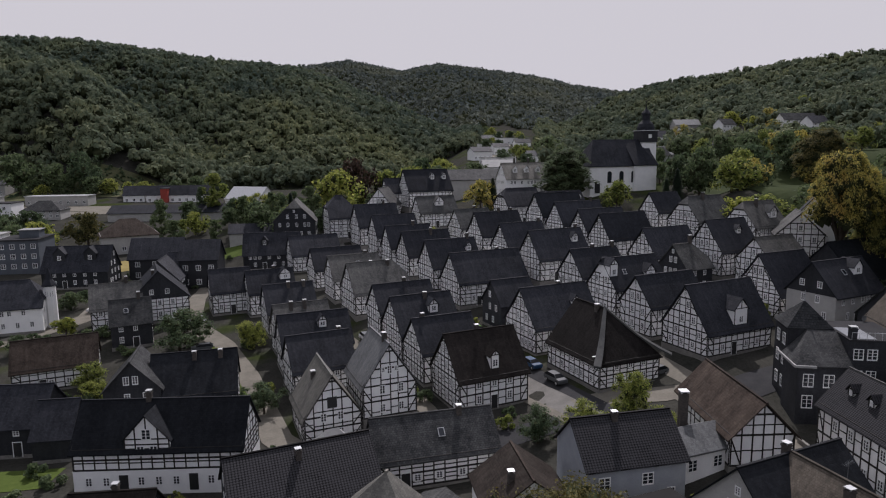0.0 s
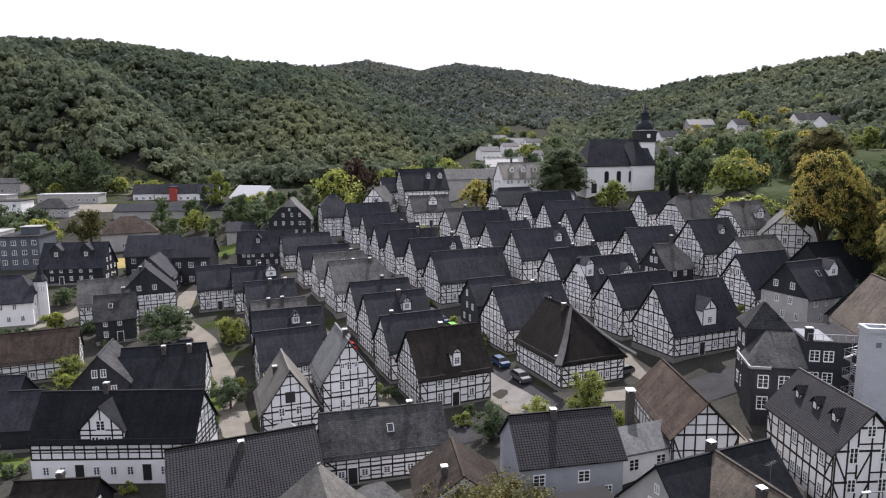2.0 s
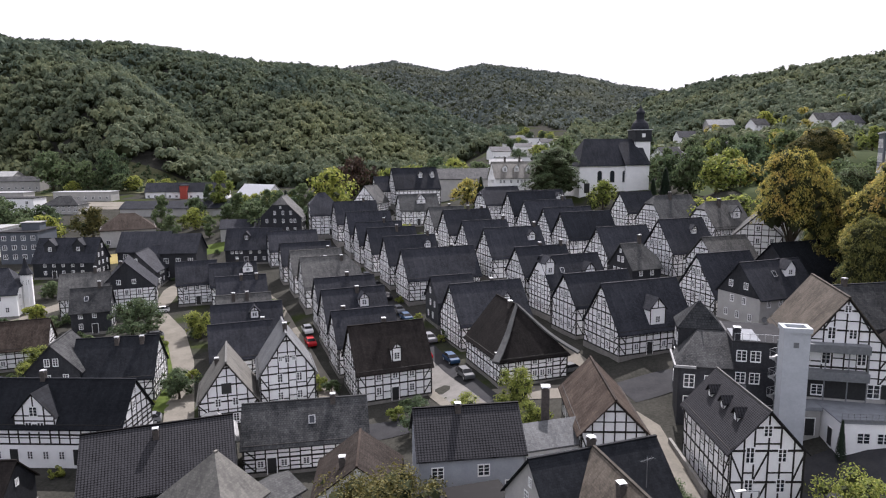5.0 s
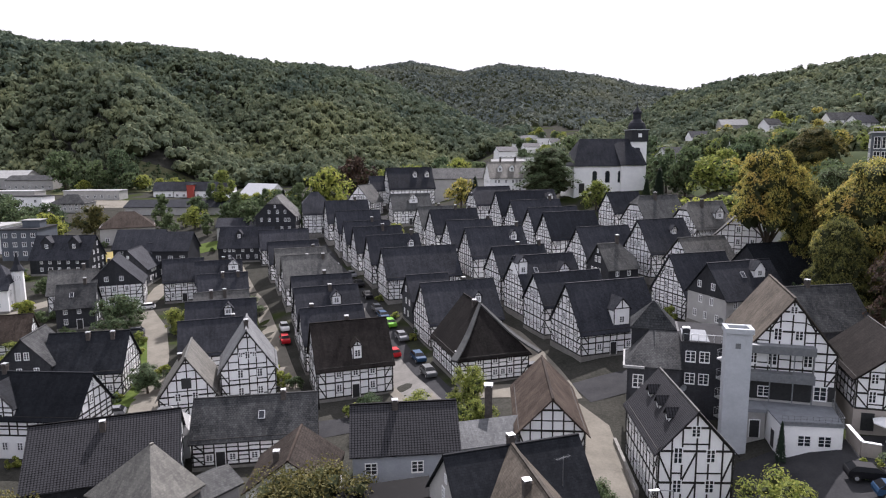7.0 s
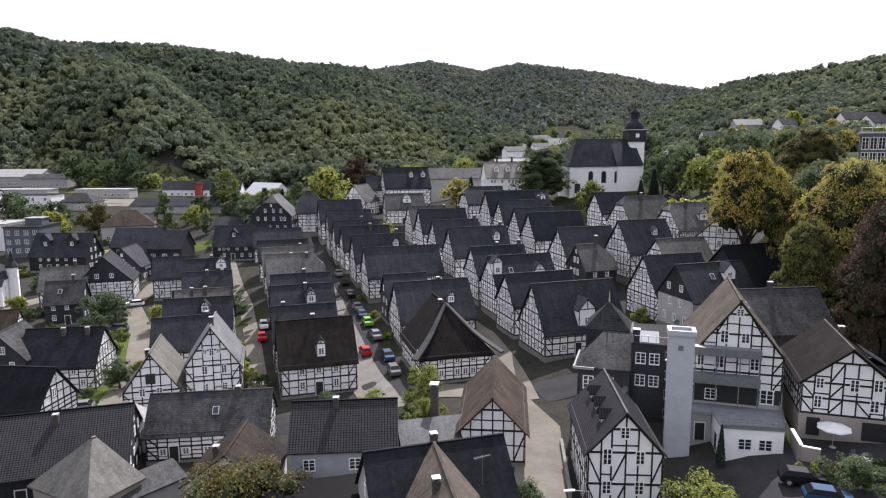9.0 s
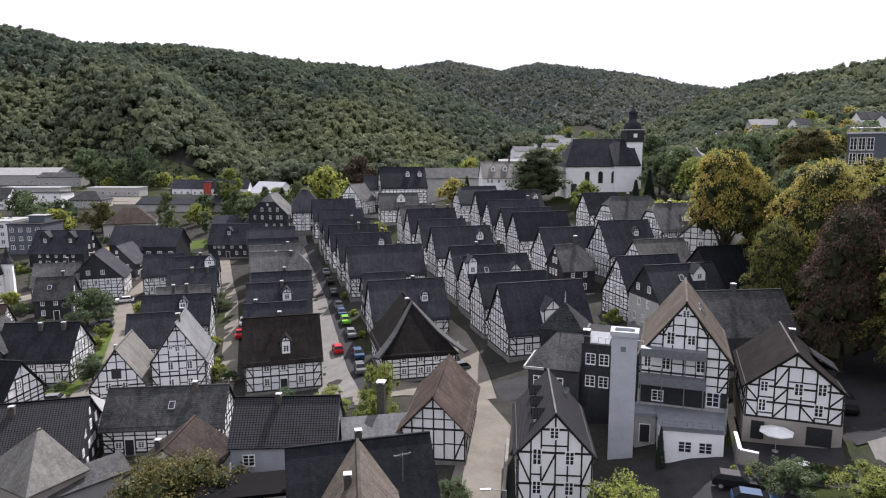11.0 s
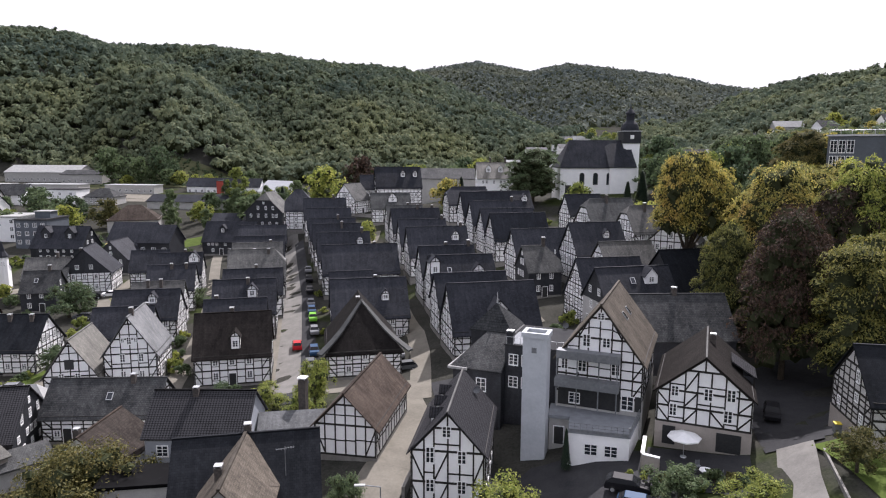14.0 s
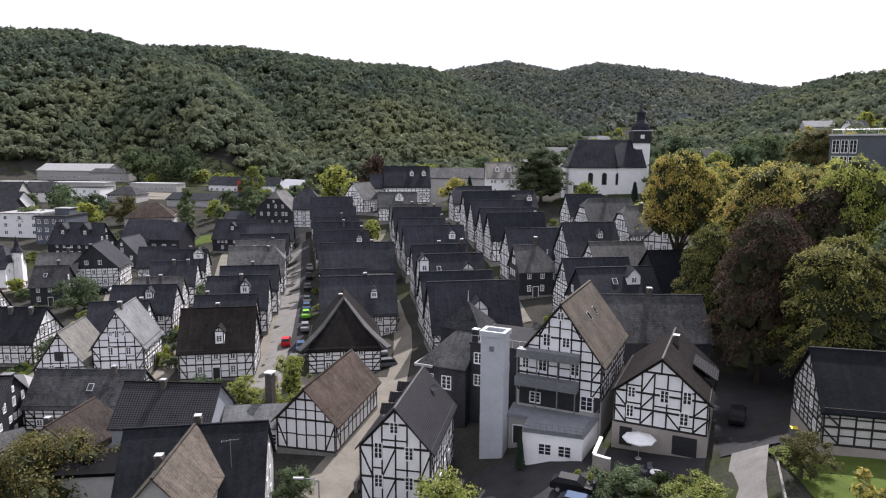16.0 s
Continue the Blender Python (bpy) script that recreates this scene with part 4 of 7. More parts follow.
house("long low wing with a dark slate roof", 65.5, 94.0, 15.5, 14.5, 9.6, 10.6, 15, 46, STONE_SLATE, wall="slate", near=True, seed=90, windows=False, chim=[(0.0, 0, 0.8)])
house("half-timbered house with a plain dark slate roof", 86.0, 70.8, 16.6, 14.0, 8.8, 8.3, 2, 44, BLACK_SLATE, wall="dull", near=True, seed=91, every=4, base=0.6, plinth=BEIGE_PLASTER)


for bx_, bz_, bw_, bh_ in ((1.2, 2.5, 1.3, 1.3), (3.9, 0.7, 0.9, 1.2), (-3.6, 2.5, 1.3, 1.3)):
    window(BLUE, pose(bx_, -3.915, bz_), bw_, bh_, True)


def gable_skin(root, L, W, H, pitch, og=0.3):
    """Slate hanging over the gable at the left end of a house."""
    he = H - W / 2 * math.tan(radians(pitch)) - 0.1
    x = -(L - 2 * og) / 2 - 0.09
    s = Shape()
    s.poly([(x, W / 2, he - 0.2), (x, -W / 2, he - 0.2), (x, -W / 2, he), (x, 0, H - 0.12), (x, W / 2, he)], [(W / 2, 0), (-W / 2, 0), (-W / 2, 0.2), (0, H - he), (W / 2, 0.2)])
    part("gable_cladding", s, CLADDING, root, "black slate-hung gable")
    for y in (-1.6, 1.6):
        window(root, pose(x - 0.012, y, he + 0.9, 0, 0, -90), 0.9, 1.1, False)


gable_skin(GREY_HOUSE, 13.0, 9.0, 10.6, 48)
gable_skin(BLACK_GABLE, 12.0, 12.0, 11.6, 45)
s = Shape()
s.box(-0.65, 0.65, -0.12, -0.02, 5.0, 6.5)
part("loft_door", s, DARK_DOOR, LOFT, "black boarded loft door", m=pose(-4.9, 0.1, 0, 0, 0, -90))
ld = Shape()
ld.slab([[(-1.2, -5.2, 6.9), (2.6, -5.2, 6.9), (2.6, -2.6, 8.5), (-1.2, -2.6, 8.5)]], 0.14, [[(0, 2.9), (3.8, 2.9), (3.8, 0), (0, 0)]])
part("lean_dormer_roof", ld, DARK_TILE, U_HOUSE, "ribbed dark tile roof of a lean-to dormer")
ld = Shape()
ld.box(-1.0, 2.4, -4.9, -3.2, 5.6, 6.95)
part("lean_dormer", ld, CLADDING, U_HOUSE)
for ux, uw in ((-3.3, 1.3), (2.6, 2.4)):
    s = Shape()
    s.box(ux - uw / 2, ux + uw / 2, -0.05, 0.0, 0.1, 2.15)
    part("garage_door", s, DARK_DOOR, U_HOUSE, "dark garage door in the plinth", m=pose(-6.37, 0, 0, 0, 0, -90))


# ---- land: one sheet from the town to the hills ----
CONTROL = [(-12, 40, -4.5), (20, 38, -1.5), (55, 40, -0.5), (100, 50, 7.5), (130, 90, 16), (125, 150, 27), (100, 190, 24), (64, 236, 20.6), (30, 226, 18.5), (-60, 250, 12), (-110, 215, 4),
           (-178, 278, 5.6), (-114, 272, 8.4), (-150, 200, 2), (-150, 120, -4), (-110, 60, -5), (-60, 40, -5), (-90, 304, 13), (-158, 345, 10.2), (-235, 318, 8.5), (-268, 376, 11), (0, 290, 17), (60, 290, 22), (150, 260, 33), (-40, 330, 16), (82, 82, 4.6), (72, 66, 3.2), (88, 64, 7.9), (94, 62, 7.7), (100, 62, 7.9), (40, 68, 0.8)]
KNOWN = np.array([(h[0], h[1], h[2] - 0.15) for h in HOUSES] + CONTROL)


def lerp_table(a, keys, vals):
    return np.interp(a, keys, vals)


def land(x, y):
    """Height of the ground, from the plinths near by and, far off, from the three hills round the valley."""
    x, y = np.atleast_1d(np.asarray(x, float)), np.atleast_1d(np.asarray(y, float))
    d2 = (x[:, None] - KNOWN[None, :, 0]) ** 2 + (y[:, None] - KNOWN[None, :, 1]) ** 2
    w = 1.0 / (d2 + 18.0) ** 2
    near = (w * KNOWN[None, :, 2]).sum(1) / w.sum(1)
    r, th = np.hypot(x, y), np.degrees(np.arctan2(x, y))
    floor = np.clip(5 + 0.026 * (r - 150), -6, 40)
    # the valley between the hills climbs away from the town
    head = np.clip((th + 2) / 4.0, 0, 1) * np.clip((12 - th) / 3.0, 0, 1)
    floor = floor + head * (np.interp(r, [215, 300, 450, 600, 1000, 1500], [16, 20, 29, 38, 62, 84]) - floor)
    far = floor.copy()
    # hill on the left: rises from the valley floor to a long crest
    el = lerp_table(th, [-180, -120, -60, -46, -39, -34, -29, -23, -18, -14.5, -12, -9, -4, 0, 3.6, 6], [0.04, 0.08, 0.118, 0.122, 0.129, 0.125, 0.12, 0.11, 0.101, 0.0995, 0.096, 0.083, 0.05, 0.02, -0.012, -0.04])
    rc = lerp_table(th, [-180, -60, -16, 0, 6], [700, 1050, 1250, 900, 800])
    toe = lerp_table(th, [-180, -90, -50, -36, -28, -20, -12, 6], [170, 330, 520, 530, 415, 440, 450, 620])
    s = np.clip((r - toe) / (rc - toe), 0, 1)
    zl = floor + (36 + el * rc - floor) * (1 - (1 - s) ** lerp_table(th, [-60, -38, -28, -20], [2.5, 2.5, 2.2, 2.1]))
    # a side valley climbs leftwards into the hill
    gully = np.exp(-((th - (-16 - (r - 400) * 0.034)) / 4.0) ** 2) * np.clip((r - 390) / 150, 0, 1) * np.clip((1150 - r) / 300, 0, 1)
    spur = np.exp(-((th - (-24.6 - (r - 400) * 0.0385)) / 5.0) ** 2) * np.clip((r - 380) / 140, 0, 1) * np.clip((800 - r) / 300, 0, 1)
    zl = zl - 30 * gully + 20 * spur
    far = np.maximum(far, np.where(el > -0.02, zl - 0.02 * np.clip(r - rc, 0, None), -50))
    # hill on the right
    el = lerp_table(th, [4.5, 8, 9.9, 11.8, 15, 17.6, 23.5, 29.3, 33.4, 60, 120, 180], [-0.05, -0.008, 0.022, 0.044, 0.066, 0.079, 0.09, 0.101, 0.103, 0.13, 0.1, 0.04])
    rc = lerp_table(th, [4, 15, 35, 180], [1300, 1000, 850, 700])
    toe = lerp_table(th, [4, 12, 20, 40, 60, 180], [700, 600, 520, 330, 200, 190])
    s = np.clip((r - toe) / (rc - toe), 0, 1)
    fl = np.maximum(floor, lerp_table(th, [8, 20, 40, 180], [9, 31, 36, 30]))
    zr = fl + (36 + el * rc - fl) * (1 - (1 - s) ** 0.88)
    far = np.maximum(far, np.where(el > -0.02, zr - 0.02 * np.clip(r - rc, 0, None), -50))
    # hills at the valley's head
    el = lerp_table(th, [-30, -14, -11, -7.9, -3.5, -0.2, 2.7, 7.5, 11.3, 18, 40], [0.09, 0.107, 0.116, 0.124, 0.109, 0.118, 0.111, 0.099, 0.084, 0.066, 0.04])
    s = np.clip((r - 900) / 1300.0, 0, 1)
    zb = floor + (36 + el * 2200 - floor) * s * s * (3 - 2 * s)
    far = np.maximum(far, np.where((r > 900) & (np.abs(th) < 60), zb, -50))
    k = np.clip((r - 215) / 130.0, 0, 1)
    k = k * k * (3 - 2 * k)
    return near * (1 - k) + far * k


def gz(x, y):
    return float(land(x, y)[0])


def sheet_axis(lo, hi, fine_lo, fine_hi, step, grow):
    a = list(np.arange(fine_lo, fine_hi + 0.01, step))
    d, v = step, fine_hi
    while v < hi:
        d *= grow
        v += d
        a.append(v)
    d, v, front = step, fine_lo, []
    while v > lo:
        d *= grow
        v -= d
        front.append(v)
    return np.array(front[::-1] + a)


def grid_mesh(name, xs, ys, zfun, mat):
    X, Y = np.meshgrid(xs, ys)
    Z = zfun(X.ravel(), Y.ravel())
    nx, ny = len(xs), len(ys)
    idx = np.arange(nx * ny).reshape(ny, nx)
    quads = np.stack([idx[:-1, :-1], idx[:-1, 1:], idx[1:, 1:], idx[1:, :-1]], -1).reshape(-1, 4)
    return raw_mesh(name, np.stack([X.ravel(), Y.ravel(), Z], 1), quads, [mat], True)


def raw_mesh(name, verts, faces, mats, smooth=False, mi=None):
    """A mesh straight from arrays (all faces with the same number of corners)."""
    me = bpy.data.meshes.new(name)
    n = faces.shape[1]
    me.vertices.add(len(verts))
    me.vertices.foreach_set("co", np.ascontiguousarray(verts, np.float32).ravel())
    me.loops.add(faces.size)
    me.loops.foreach_set("vertex_index", np.ascontiguousarray(faces, np.int32).ravel())
    me.polygons.add(len(faces))
    me.polygons.foreach_set("loop_start", np.arange(0, faces.size, n, dtype=np.int32))
    for m in mats:
        me.materials.append(m)
    if mi is not None:
        me.polygons.foreach_set("material_index", mi.astype(np.int32))
    me.polygons.foreach_set("use_smooth", np.full(len(faces), smooth) if isinstance(smooth, bool) else smooth)
    me.update(calc_edges=True)
    me.validate()
    return me


def land_sheet(x, y):
    out = np.empty(len(x))
    for i in range(0, len(x), 20000):
        out[i:i + 20000] = land(x[i:i + 20000], y[i:i + 20000])
    return out


tagged(new("ground", grid_mesh("ground", sheet_axis(-2600, 2600, -200, 180, 4.0, 1.09), sheet_axis(-900, 3600, 20, 360, 4.0, 1.08), land_sheet, GROUND)), "sloping earth and grass of the town and the hills round it", "ground", kind="structure")


WAYS = []


def strip(name, label, pts, width, mat, lift=0.08, kind="structure", cat="road"):
    """A paved way along a line of points, laid on the ground."""
    P = [Vector((*p, 0)) for p in pts]
    WAYS.append((pts, width if not isinstance(width, tuple) else max(width)))
    fine = []
    for a, b in zip(P[:-1], P[1:]):
        n = max(1, int((b - a).length / 2.5))
        fine += [a.lerp(b, i / n) for i in range(n)]
    fine.append(P[-1])
    s = Shape()
    rows = []
    for i, p in enumerate(fine):
        d = (fine[min(i + 1, len(fine) - 1)] - fine[max(i - 1, 0)]).normalized()
        nrm = Vector((-d.y, d.x, 0))
        w = width[0] + (width[1] - width[0]) * i / (len(fine) - 1) if isinstance(width, tuple) else width
        row = []
        for k in (-0.5, -0.25, 0, 0.25, 0.5):
            q = p + nrm * w * k
            row.append((q.x, q.y, gz(q.x, q.y) + lift))
        rows.append(row)
    for a, b in zip(rows[:-1], rows[1:]):
        for k in range(4):
            s.poly([a[k + 1], a[k], b[k], b[k + 1]])
    ob = new(name, s.mesh(name, mat, True))
    return tagged(ob, label, cat, kind=kind)


def patch(name, label, cx, cy, w, d, ang, mat, lift=0.06, cat="ground"):
    a = radians(ang)
    ux, uy = math.cos(a), math.sin(a)
    nx, ny = max(2, int(w / 2.5)), max(2, int(d / 2.5))
    s = Shape()
    P = lambda i, j: (lambda p, q: (cx + ux * p - uy * q, cy + uy * p + ux * q, gz(cx + ux * p - uy * q, cy + uy * p + ux * q) + lift))(w * (i / nx - 0.5), d * (j / ny - 0.5))
    for i in range(nx):
        for j in range(ny):
            s.poly([P(i, j), P(i + 1, j), P(i + 1, j + 1), P(i, j + 1)])
    return tagged(new(name, s.mesh(name, mat, True)), label, cat, kind="structure")


strip("road", "pale paved lane between the rows of houses", [(20, 84), (13, 98), (5, 116), (-5, 138), (-16, 160), (-30, 188), (-37, 202), (-30, 214), (0, 216), (14, 208)], 6.4, STREET)
strip("pavement", "pale paved footway along the street", [(17.4, 83), (10.4, 97), (2.4, 115), (-7.6, 137), (-18.6, 159), (-32.6, 187)], 1.5, ROAD, 0.16)
strip("pavement", "dark asphalt parking strip along the lane", [(23.0, 85.5), (16.0, 99.4), (8.0, 117.4), (-2.0, 139.4), (-13, 161.4), (-27, 189.4)], 2.6, ASPHALT, 0.1)
strip("road", "pale paved lane up through the old houses", [(-12, 72), (-23, 84), (-34.2, 108), (-43.4, 124), (-56, 140), (-62, 160), (-64, 178)], 4.2, ROAD)
strip("road", "pale paved lane behind the western row", [(0, 84), (-5.4, 97), (-14.2, 115), (-27, 140), (-41.5, 165), (-52, 184)], 2.9, ROAD, 0.07)
strip("road", "grey paved street with a pale strip", [(40, 40), (40, 60), (40, 78), (34, 90), (26, 90), (19, 88)], 5.4, ROAD, 0.1)
strip("road", "dark asphalt street in front of the first houses", [(20, 85.5), (8, 81.5), (-6, 79)], 4.6, ASPHALT, 0.09)
strip("road", "asphalt street by the large houses", [(40, 88), (58, 95), (70, 100)], 6.0, ASPHALT, 0.09)
strip("road", "narrow lane between the gables", [(38.6, 86), (36.4, 95), (34.0, 104), (30.6, 114), (23, 130), (10.5, 151), (0, 172), (-4, 196)], 3.2, ROAD, 0.13)
strip("road", "narrow lane between the gables", [(52, 118), (46, 134), (36, 150), (26, 170), (18, 190)], 3.6, ROAD, 0.07)
# one drive in two colours: painted tree shade above, sunlit tone below
strip("road", "asphalt drive by the big house", [(81.5, 70.3), (82.6, 79), (84, 92), (96, 100)], (5.2, 11.0), ASPHALT, 0.1)
strip("pavement", "grey paved drive between the lawn and the shrubs", [(77.0, 44), (78.9, 57), (79.7, 62.5), (81.5, 70.4)], 3.2, STREET, 0.14)
patch("pavement", "dark asphalt yard beside the drive", 86.0, 79.5, 9, 17, -6, ASPHALT, 0.06)
strip("road", "grey street past the white house", [(-110, 112), (-89, 127.7), (-85, 137), (-82, 147), (-84, 160)], 6.0, ROAD, 0.08)
strip("road", "valley road with pale surface", [(-260, 262), (-200, 285), (-150, 296), (-100, 290), (-50, 270)], 11, ROAD, 0.15)
patch("pavement", "pale asphalt yard between the valley buildings", -172, 310, 90, 22, 4, ROAD, 0.14)
strip("road", "far valley road between warehouses", [(10, 300), (30, 380), (40, 480), (60, 620), (55, 760)], 10, ROAD, 0.3)
patch("pavement", "paved forecourt in front of the lift tower", 60, 61, 22, 19, 5, ASPHALT, 0.11)
patch("pavement", "dark slab terrace with table and parasol", 72, 67.5, 10, 8, -8, ASPHALT, 0.12)
patch("lawn", "bright mown lawn", -53.5, 76.0, 9, 6, 5, LAWN, 0.07)
patch("lawn", "bright mown lawn beside the drive", 92.0, 62.4, 17, 15.5, 9, LAWN, 0.13)
patch("meadow", "rough green meadow on the church slope", 150, 240, 120, 150, 0, MEADOW, 0.2)
patch("lawn", "garden lawn behind the houses", -66, 205, 22, 10, 15, LAWN, 0.07)
patch("lawn", "patch of dry yellow grass", -96, 196, 22, 9, 35, DRY_GRASS, 0.07)
patch("lawn", "narrow strip of lawn along the lane", -36.4, 106.6, 27, 1.9, 120, LAWN, 0.12)
patch("lawn", "small garden plot beside the lane", -31, 92, 5, 12, 22, LAWN, 0.08)
patch("clearing", "cleared slope with brush and dry grass", -192, 370, 104, 42, 12, SCRUB, 0.3)


# ---- woods ----
HILL_HOUSES = [(227, 530, 13, 11, 6.5, 20, PLASTER, STONE_SLATE), (190, 585, 20, 12, 5, 10, PLASTER, SLATE), (221, 600, 24, 11, 4, 8, GREY_PLASTER, PALE_SHEET), (206, 560, 14, 10, 4, 30, PLASTER, STONE_SLATE),
               (122, 400, 13, 11, 6.5, 65, PLASTER, STONE_SLATE), (136, 410, 18, 11, 4, 10, GREY_PLASTER, PALE_SHEET), (152, 376, 12, 10, 5, 30, PLASTER, SLATE), (176, 390, 16, 10, 5, 5, PLASTER, STONE_SLATE), (252, 470, 26, 11, 5, 8, PLASTER, STONE_SLATE),
               (262, 372, 18, 11, 6, 0, GREY_PLASTER, STONE_SLATE), (246, 436, 15, 11, 5, 20, PLASTER, SLATE), (110, 340, 13, 10, 5, 30, PLASTER, STONE_SLATE)]


def ico(sub):
    b = bmesh.new()
    bmesh.ops.create_icosphere(b, subdivisions=sub, radius=1)
    v = np.array([x.co for x in b.verts])
    f = np.array([[q.index for q in p.verts] for p in b.faces])
    b.free()
    return v, f


def scatter_crowns(name, label, pts, rad, hgt, mat, sprays, size, seed, sub=2):
    """Broadleaf crowns joined in one mesh: leaf sprays on the shells of uneven clumps round an inner core coloured as
    shade; pts are their ground points.
    """
    rs = np.random.RandomState(seed)
    v0, f0 = ico(sub)
    n = len(pts)
    kinds = []
    for _ in range(20):
        turn = np.linalg.qr(rs.normal(0, 1, (3, 3)))[0]
        v1 = v0 @ turn
        nl = rs.randint(8, 13)
        lobes = rs.normal(0, 1, (nl, 3))
        lobes[:, 2] = np.abs(lobes[:, 2]) * 0.9
        lobes /= np.linalg.norm(lobes, axis=1)[:, None]
        reach = rs.uniform(0.5, 0.72, nl)
        lr = rs.uniform(0.3, 0.5, nl)
        swell = lambda d: 0.6 + 0.28 * np.maximum(0, d @ lobes.T - 0.72).sum(1) * 2.0
        core = v1 * swell(v1)[:, None] + rs.normal(0, 0.06, v0.shape)
        core[:, 2] *= 0.95
        li = rs.choice(nl, sprays) if sprays else np.zeros(0, int)
        d = rs.normal(0, 1, (sprays, 3)) + lobes[li] * 0.9
        d[:, 2] += 0.35
        d /= np.maximum(np.linalg.norm(d, axis=1), 1e-6)[:, None]
        p = lobes[li] * reach[li][:, None] + d * (lr[li] * rs.uniform(0.8, 1.15, sprays))[:, None]
        out_ = p / np.maximum(np.linalg.norm(p, axis=1), 1e-6)[:, None]
        nr = d * 0.6 + out_ * 0.6 + rs.normal(0, 0.28, d.shape)
        nr /= np.maximum(np.linalg.norm(nr, axis=1), 1e-6)[:, None]
        t = np.cross(nr, rs.normal(0, 1, d.shape))
        t /= np.maximum(np.linalg.norm(t, axis=1), 1e-6)[:, None]
        b = np.cross(nr, t)
        z = size * rs.uniform(0.55, 1.45, sprays)[:, None]
        q = np.stack([p - t * z - b * z * 0.5, p + t * z - b * z * 0.7, p + b * z], 1).reshape(-1, 3)
        kinds.append(np.concatenate([core, q]))
    kinds = np.array(kinds)
    tri = np.concatenate([f0, len(v0) + np.arange(sprays * 3).reshape(-1, 3)])
    m = kinds.shape[1]
    pick = rs.randint(0, 20, n)
    a = rs.uniform(0, 2 * np.pi, n)
    r = rad * rs.choice([0.62, 0.8, 1.0, 1.15, 1.5], n) * rs.uniform(0.88, 1.12, n)
    V = kinds[pick]
    c, s = np.cos(a)[:, None], np.sin(a)[:, None]
    x = V[:, :, 0] * c - V[:, :, 1] * s
    y = V[:, :, 0] * s + V[:, :, 1] * c
    h = hgt * rs.uniform(0.72, 1.25, n)
    up = r * rs.choice([0.95, 1.15, 1.4], n)
    out = np.stack([x * r[:, None] + pts[:, 0:1], y * r[:, None] + pts[:, 1:2], V[:, :, 2] * up[:, None] + (pts[:, 2] + h - r * 1.3)[:, None]], -1).reshape(-1, 3)
    F = (tri[None] + (np.arange(n) * m)[:, None, None]).reshape(-1, 3)
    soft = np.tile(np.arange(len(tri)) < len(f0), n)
    return tagged(new(name, raw_mesh(name, out, F, [mat, CROWN_SHADE], soft, soft.astype(int))), label, "forest", kind="stuff")


def wood_points(r0, r1, t0, t1, step, seed, keep=None):
    rs = np.random.RandomState(seed)
    out = []
    r = r0
    while r < r1:
        n = max(1, int(radians(t1 - t0) * r / step))
        th = np.radians(np.linspace(t0, t1, n, endpoint=False)) + rs.uniform(-0.5, 0.5, n) * step / r
        rr = r + rs.uniform(-0.45, 0.45, n) * step
        out.append(np.stack([rr * np.sin(th), rr * np.cos(th)], 1))
        r += step
    p = np.concatenate(out)
    z = land_sheet(p[:, 0], p[:, 1])
    p = np.c_[p, z]
    return p[keep(p)] if keep is not None else p


def polar(p):
    return np.hypot(p[:, 0], p[:, 1]), np.degrees(np.arctan2(p[:, 0], p[:, 1]))


def left_keep(p):
    r, th = polar(p)
    edge = lerp_table(th, [-60, -46, -38, -31, -26, -20, -8, 4.2], [480, 540, 530, 445, 420, 430, 440, 600])
    inside = ((p[:, 0] + 192) / 52) ** 2 + ((p[:, 1] - 372) / 20) ** 2 > 1
    crest = lerp_table(th, [-60, -16, 0, 6], [1110, 1310, 950, 850])
    return (r > edge) & inside & (r < crest) & (th < 3.2)


def right_keep(p):
    r, th = polar(p)
    edge = lerp_table(th, [7, 12, 20, 25, 35, 45, 60], [640, 620, 600, 600, 520, 300, 220])
    loose = (np.random.RandomState(8).uniform(0, 1, len(p)) < 0.55) & (r > 330)
    free = np.ones(len(p), bool)
    for h in HILL_HOUSES:
        hr, ht = math.hypot(h[0], h[1]), math.degrees(math.atan2(h[0], h[1]))
        free &= ~((np.abs(th - ht) * hr / 57.3 < h[2] * 0.5 + 5) & (r < hr + 10) & (r > hr - 45))
    return ((r > edge) | loose) & free & (th > 8.3)


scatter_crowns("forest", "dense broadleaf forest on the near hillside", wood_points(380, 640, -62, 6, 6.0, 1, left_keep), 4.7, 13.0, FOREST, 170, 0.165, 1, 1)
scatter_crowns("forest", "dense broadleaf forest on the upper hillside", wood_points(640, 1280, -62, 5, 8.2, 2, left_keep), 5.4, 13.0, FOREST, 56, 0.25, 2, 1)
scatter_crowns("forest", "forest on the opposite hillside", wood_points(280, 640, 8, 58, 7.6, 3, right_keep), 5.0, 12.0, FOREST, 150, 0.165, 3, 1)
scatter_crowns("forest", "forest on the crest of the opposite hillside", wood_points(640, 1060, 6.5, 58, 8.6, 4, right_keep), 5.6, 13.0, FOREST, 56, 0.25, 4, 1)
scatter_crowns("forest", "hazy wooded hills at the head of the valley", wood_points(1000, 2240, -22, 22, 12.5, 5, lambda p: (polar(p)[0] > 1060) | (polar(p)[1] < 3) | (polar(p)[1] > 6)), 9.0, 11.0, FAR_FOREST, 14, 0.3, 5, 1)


rb = np.random.RandomState(12)
brush = np.stack([rb.uniform(-240, -145, 420), rb.uniform(356, 392, 420)], 1)
brush = np.c_[brush, land_sheet(brush[:, 0], brush[:, 1])]
scatter_crowns("brush", "low green brush on the cleared slope", brush, 1.3, 1.5, LEAF_GREEN, 30, 0.25, 6, 1)


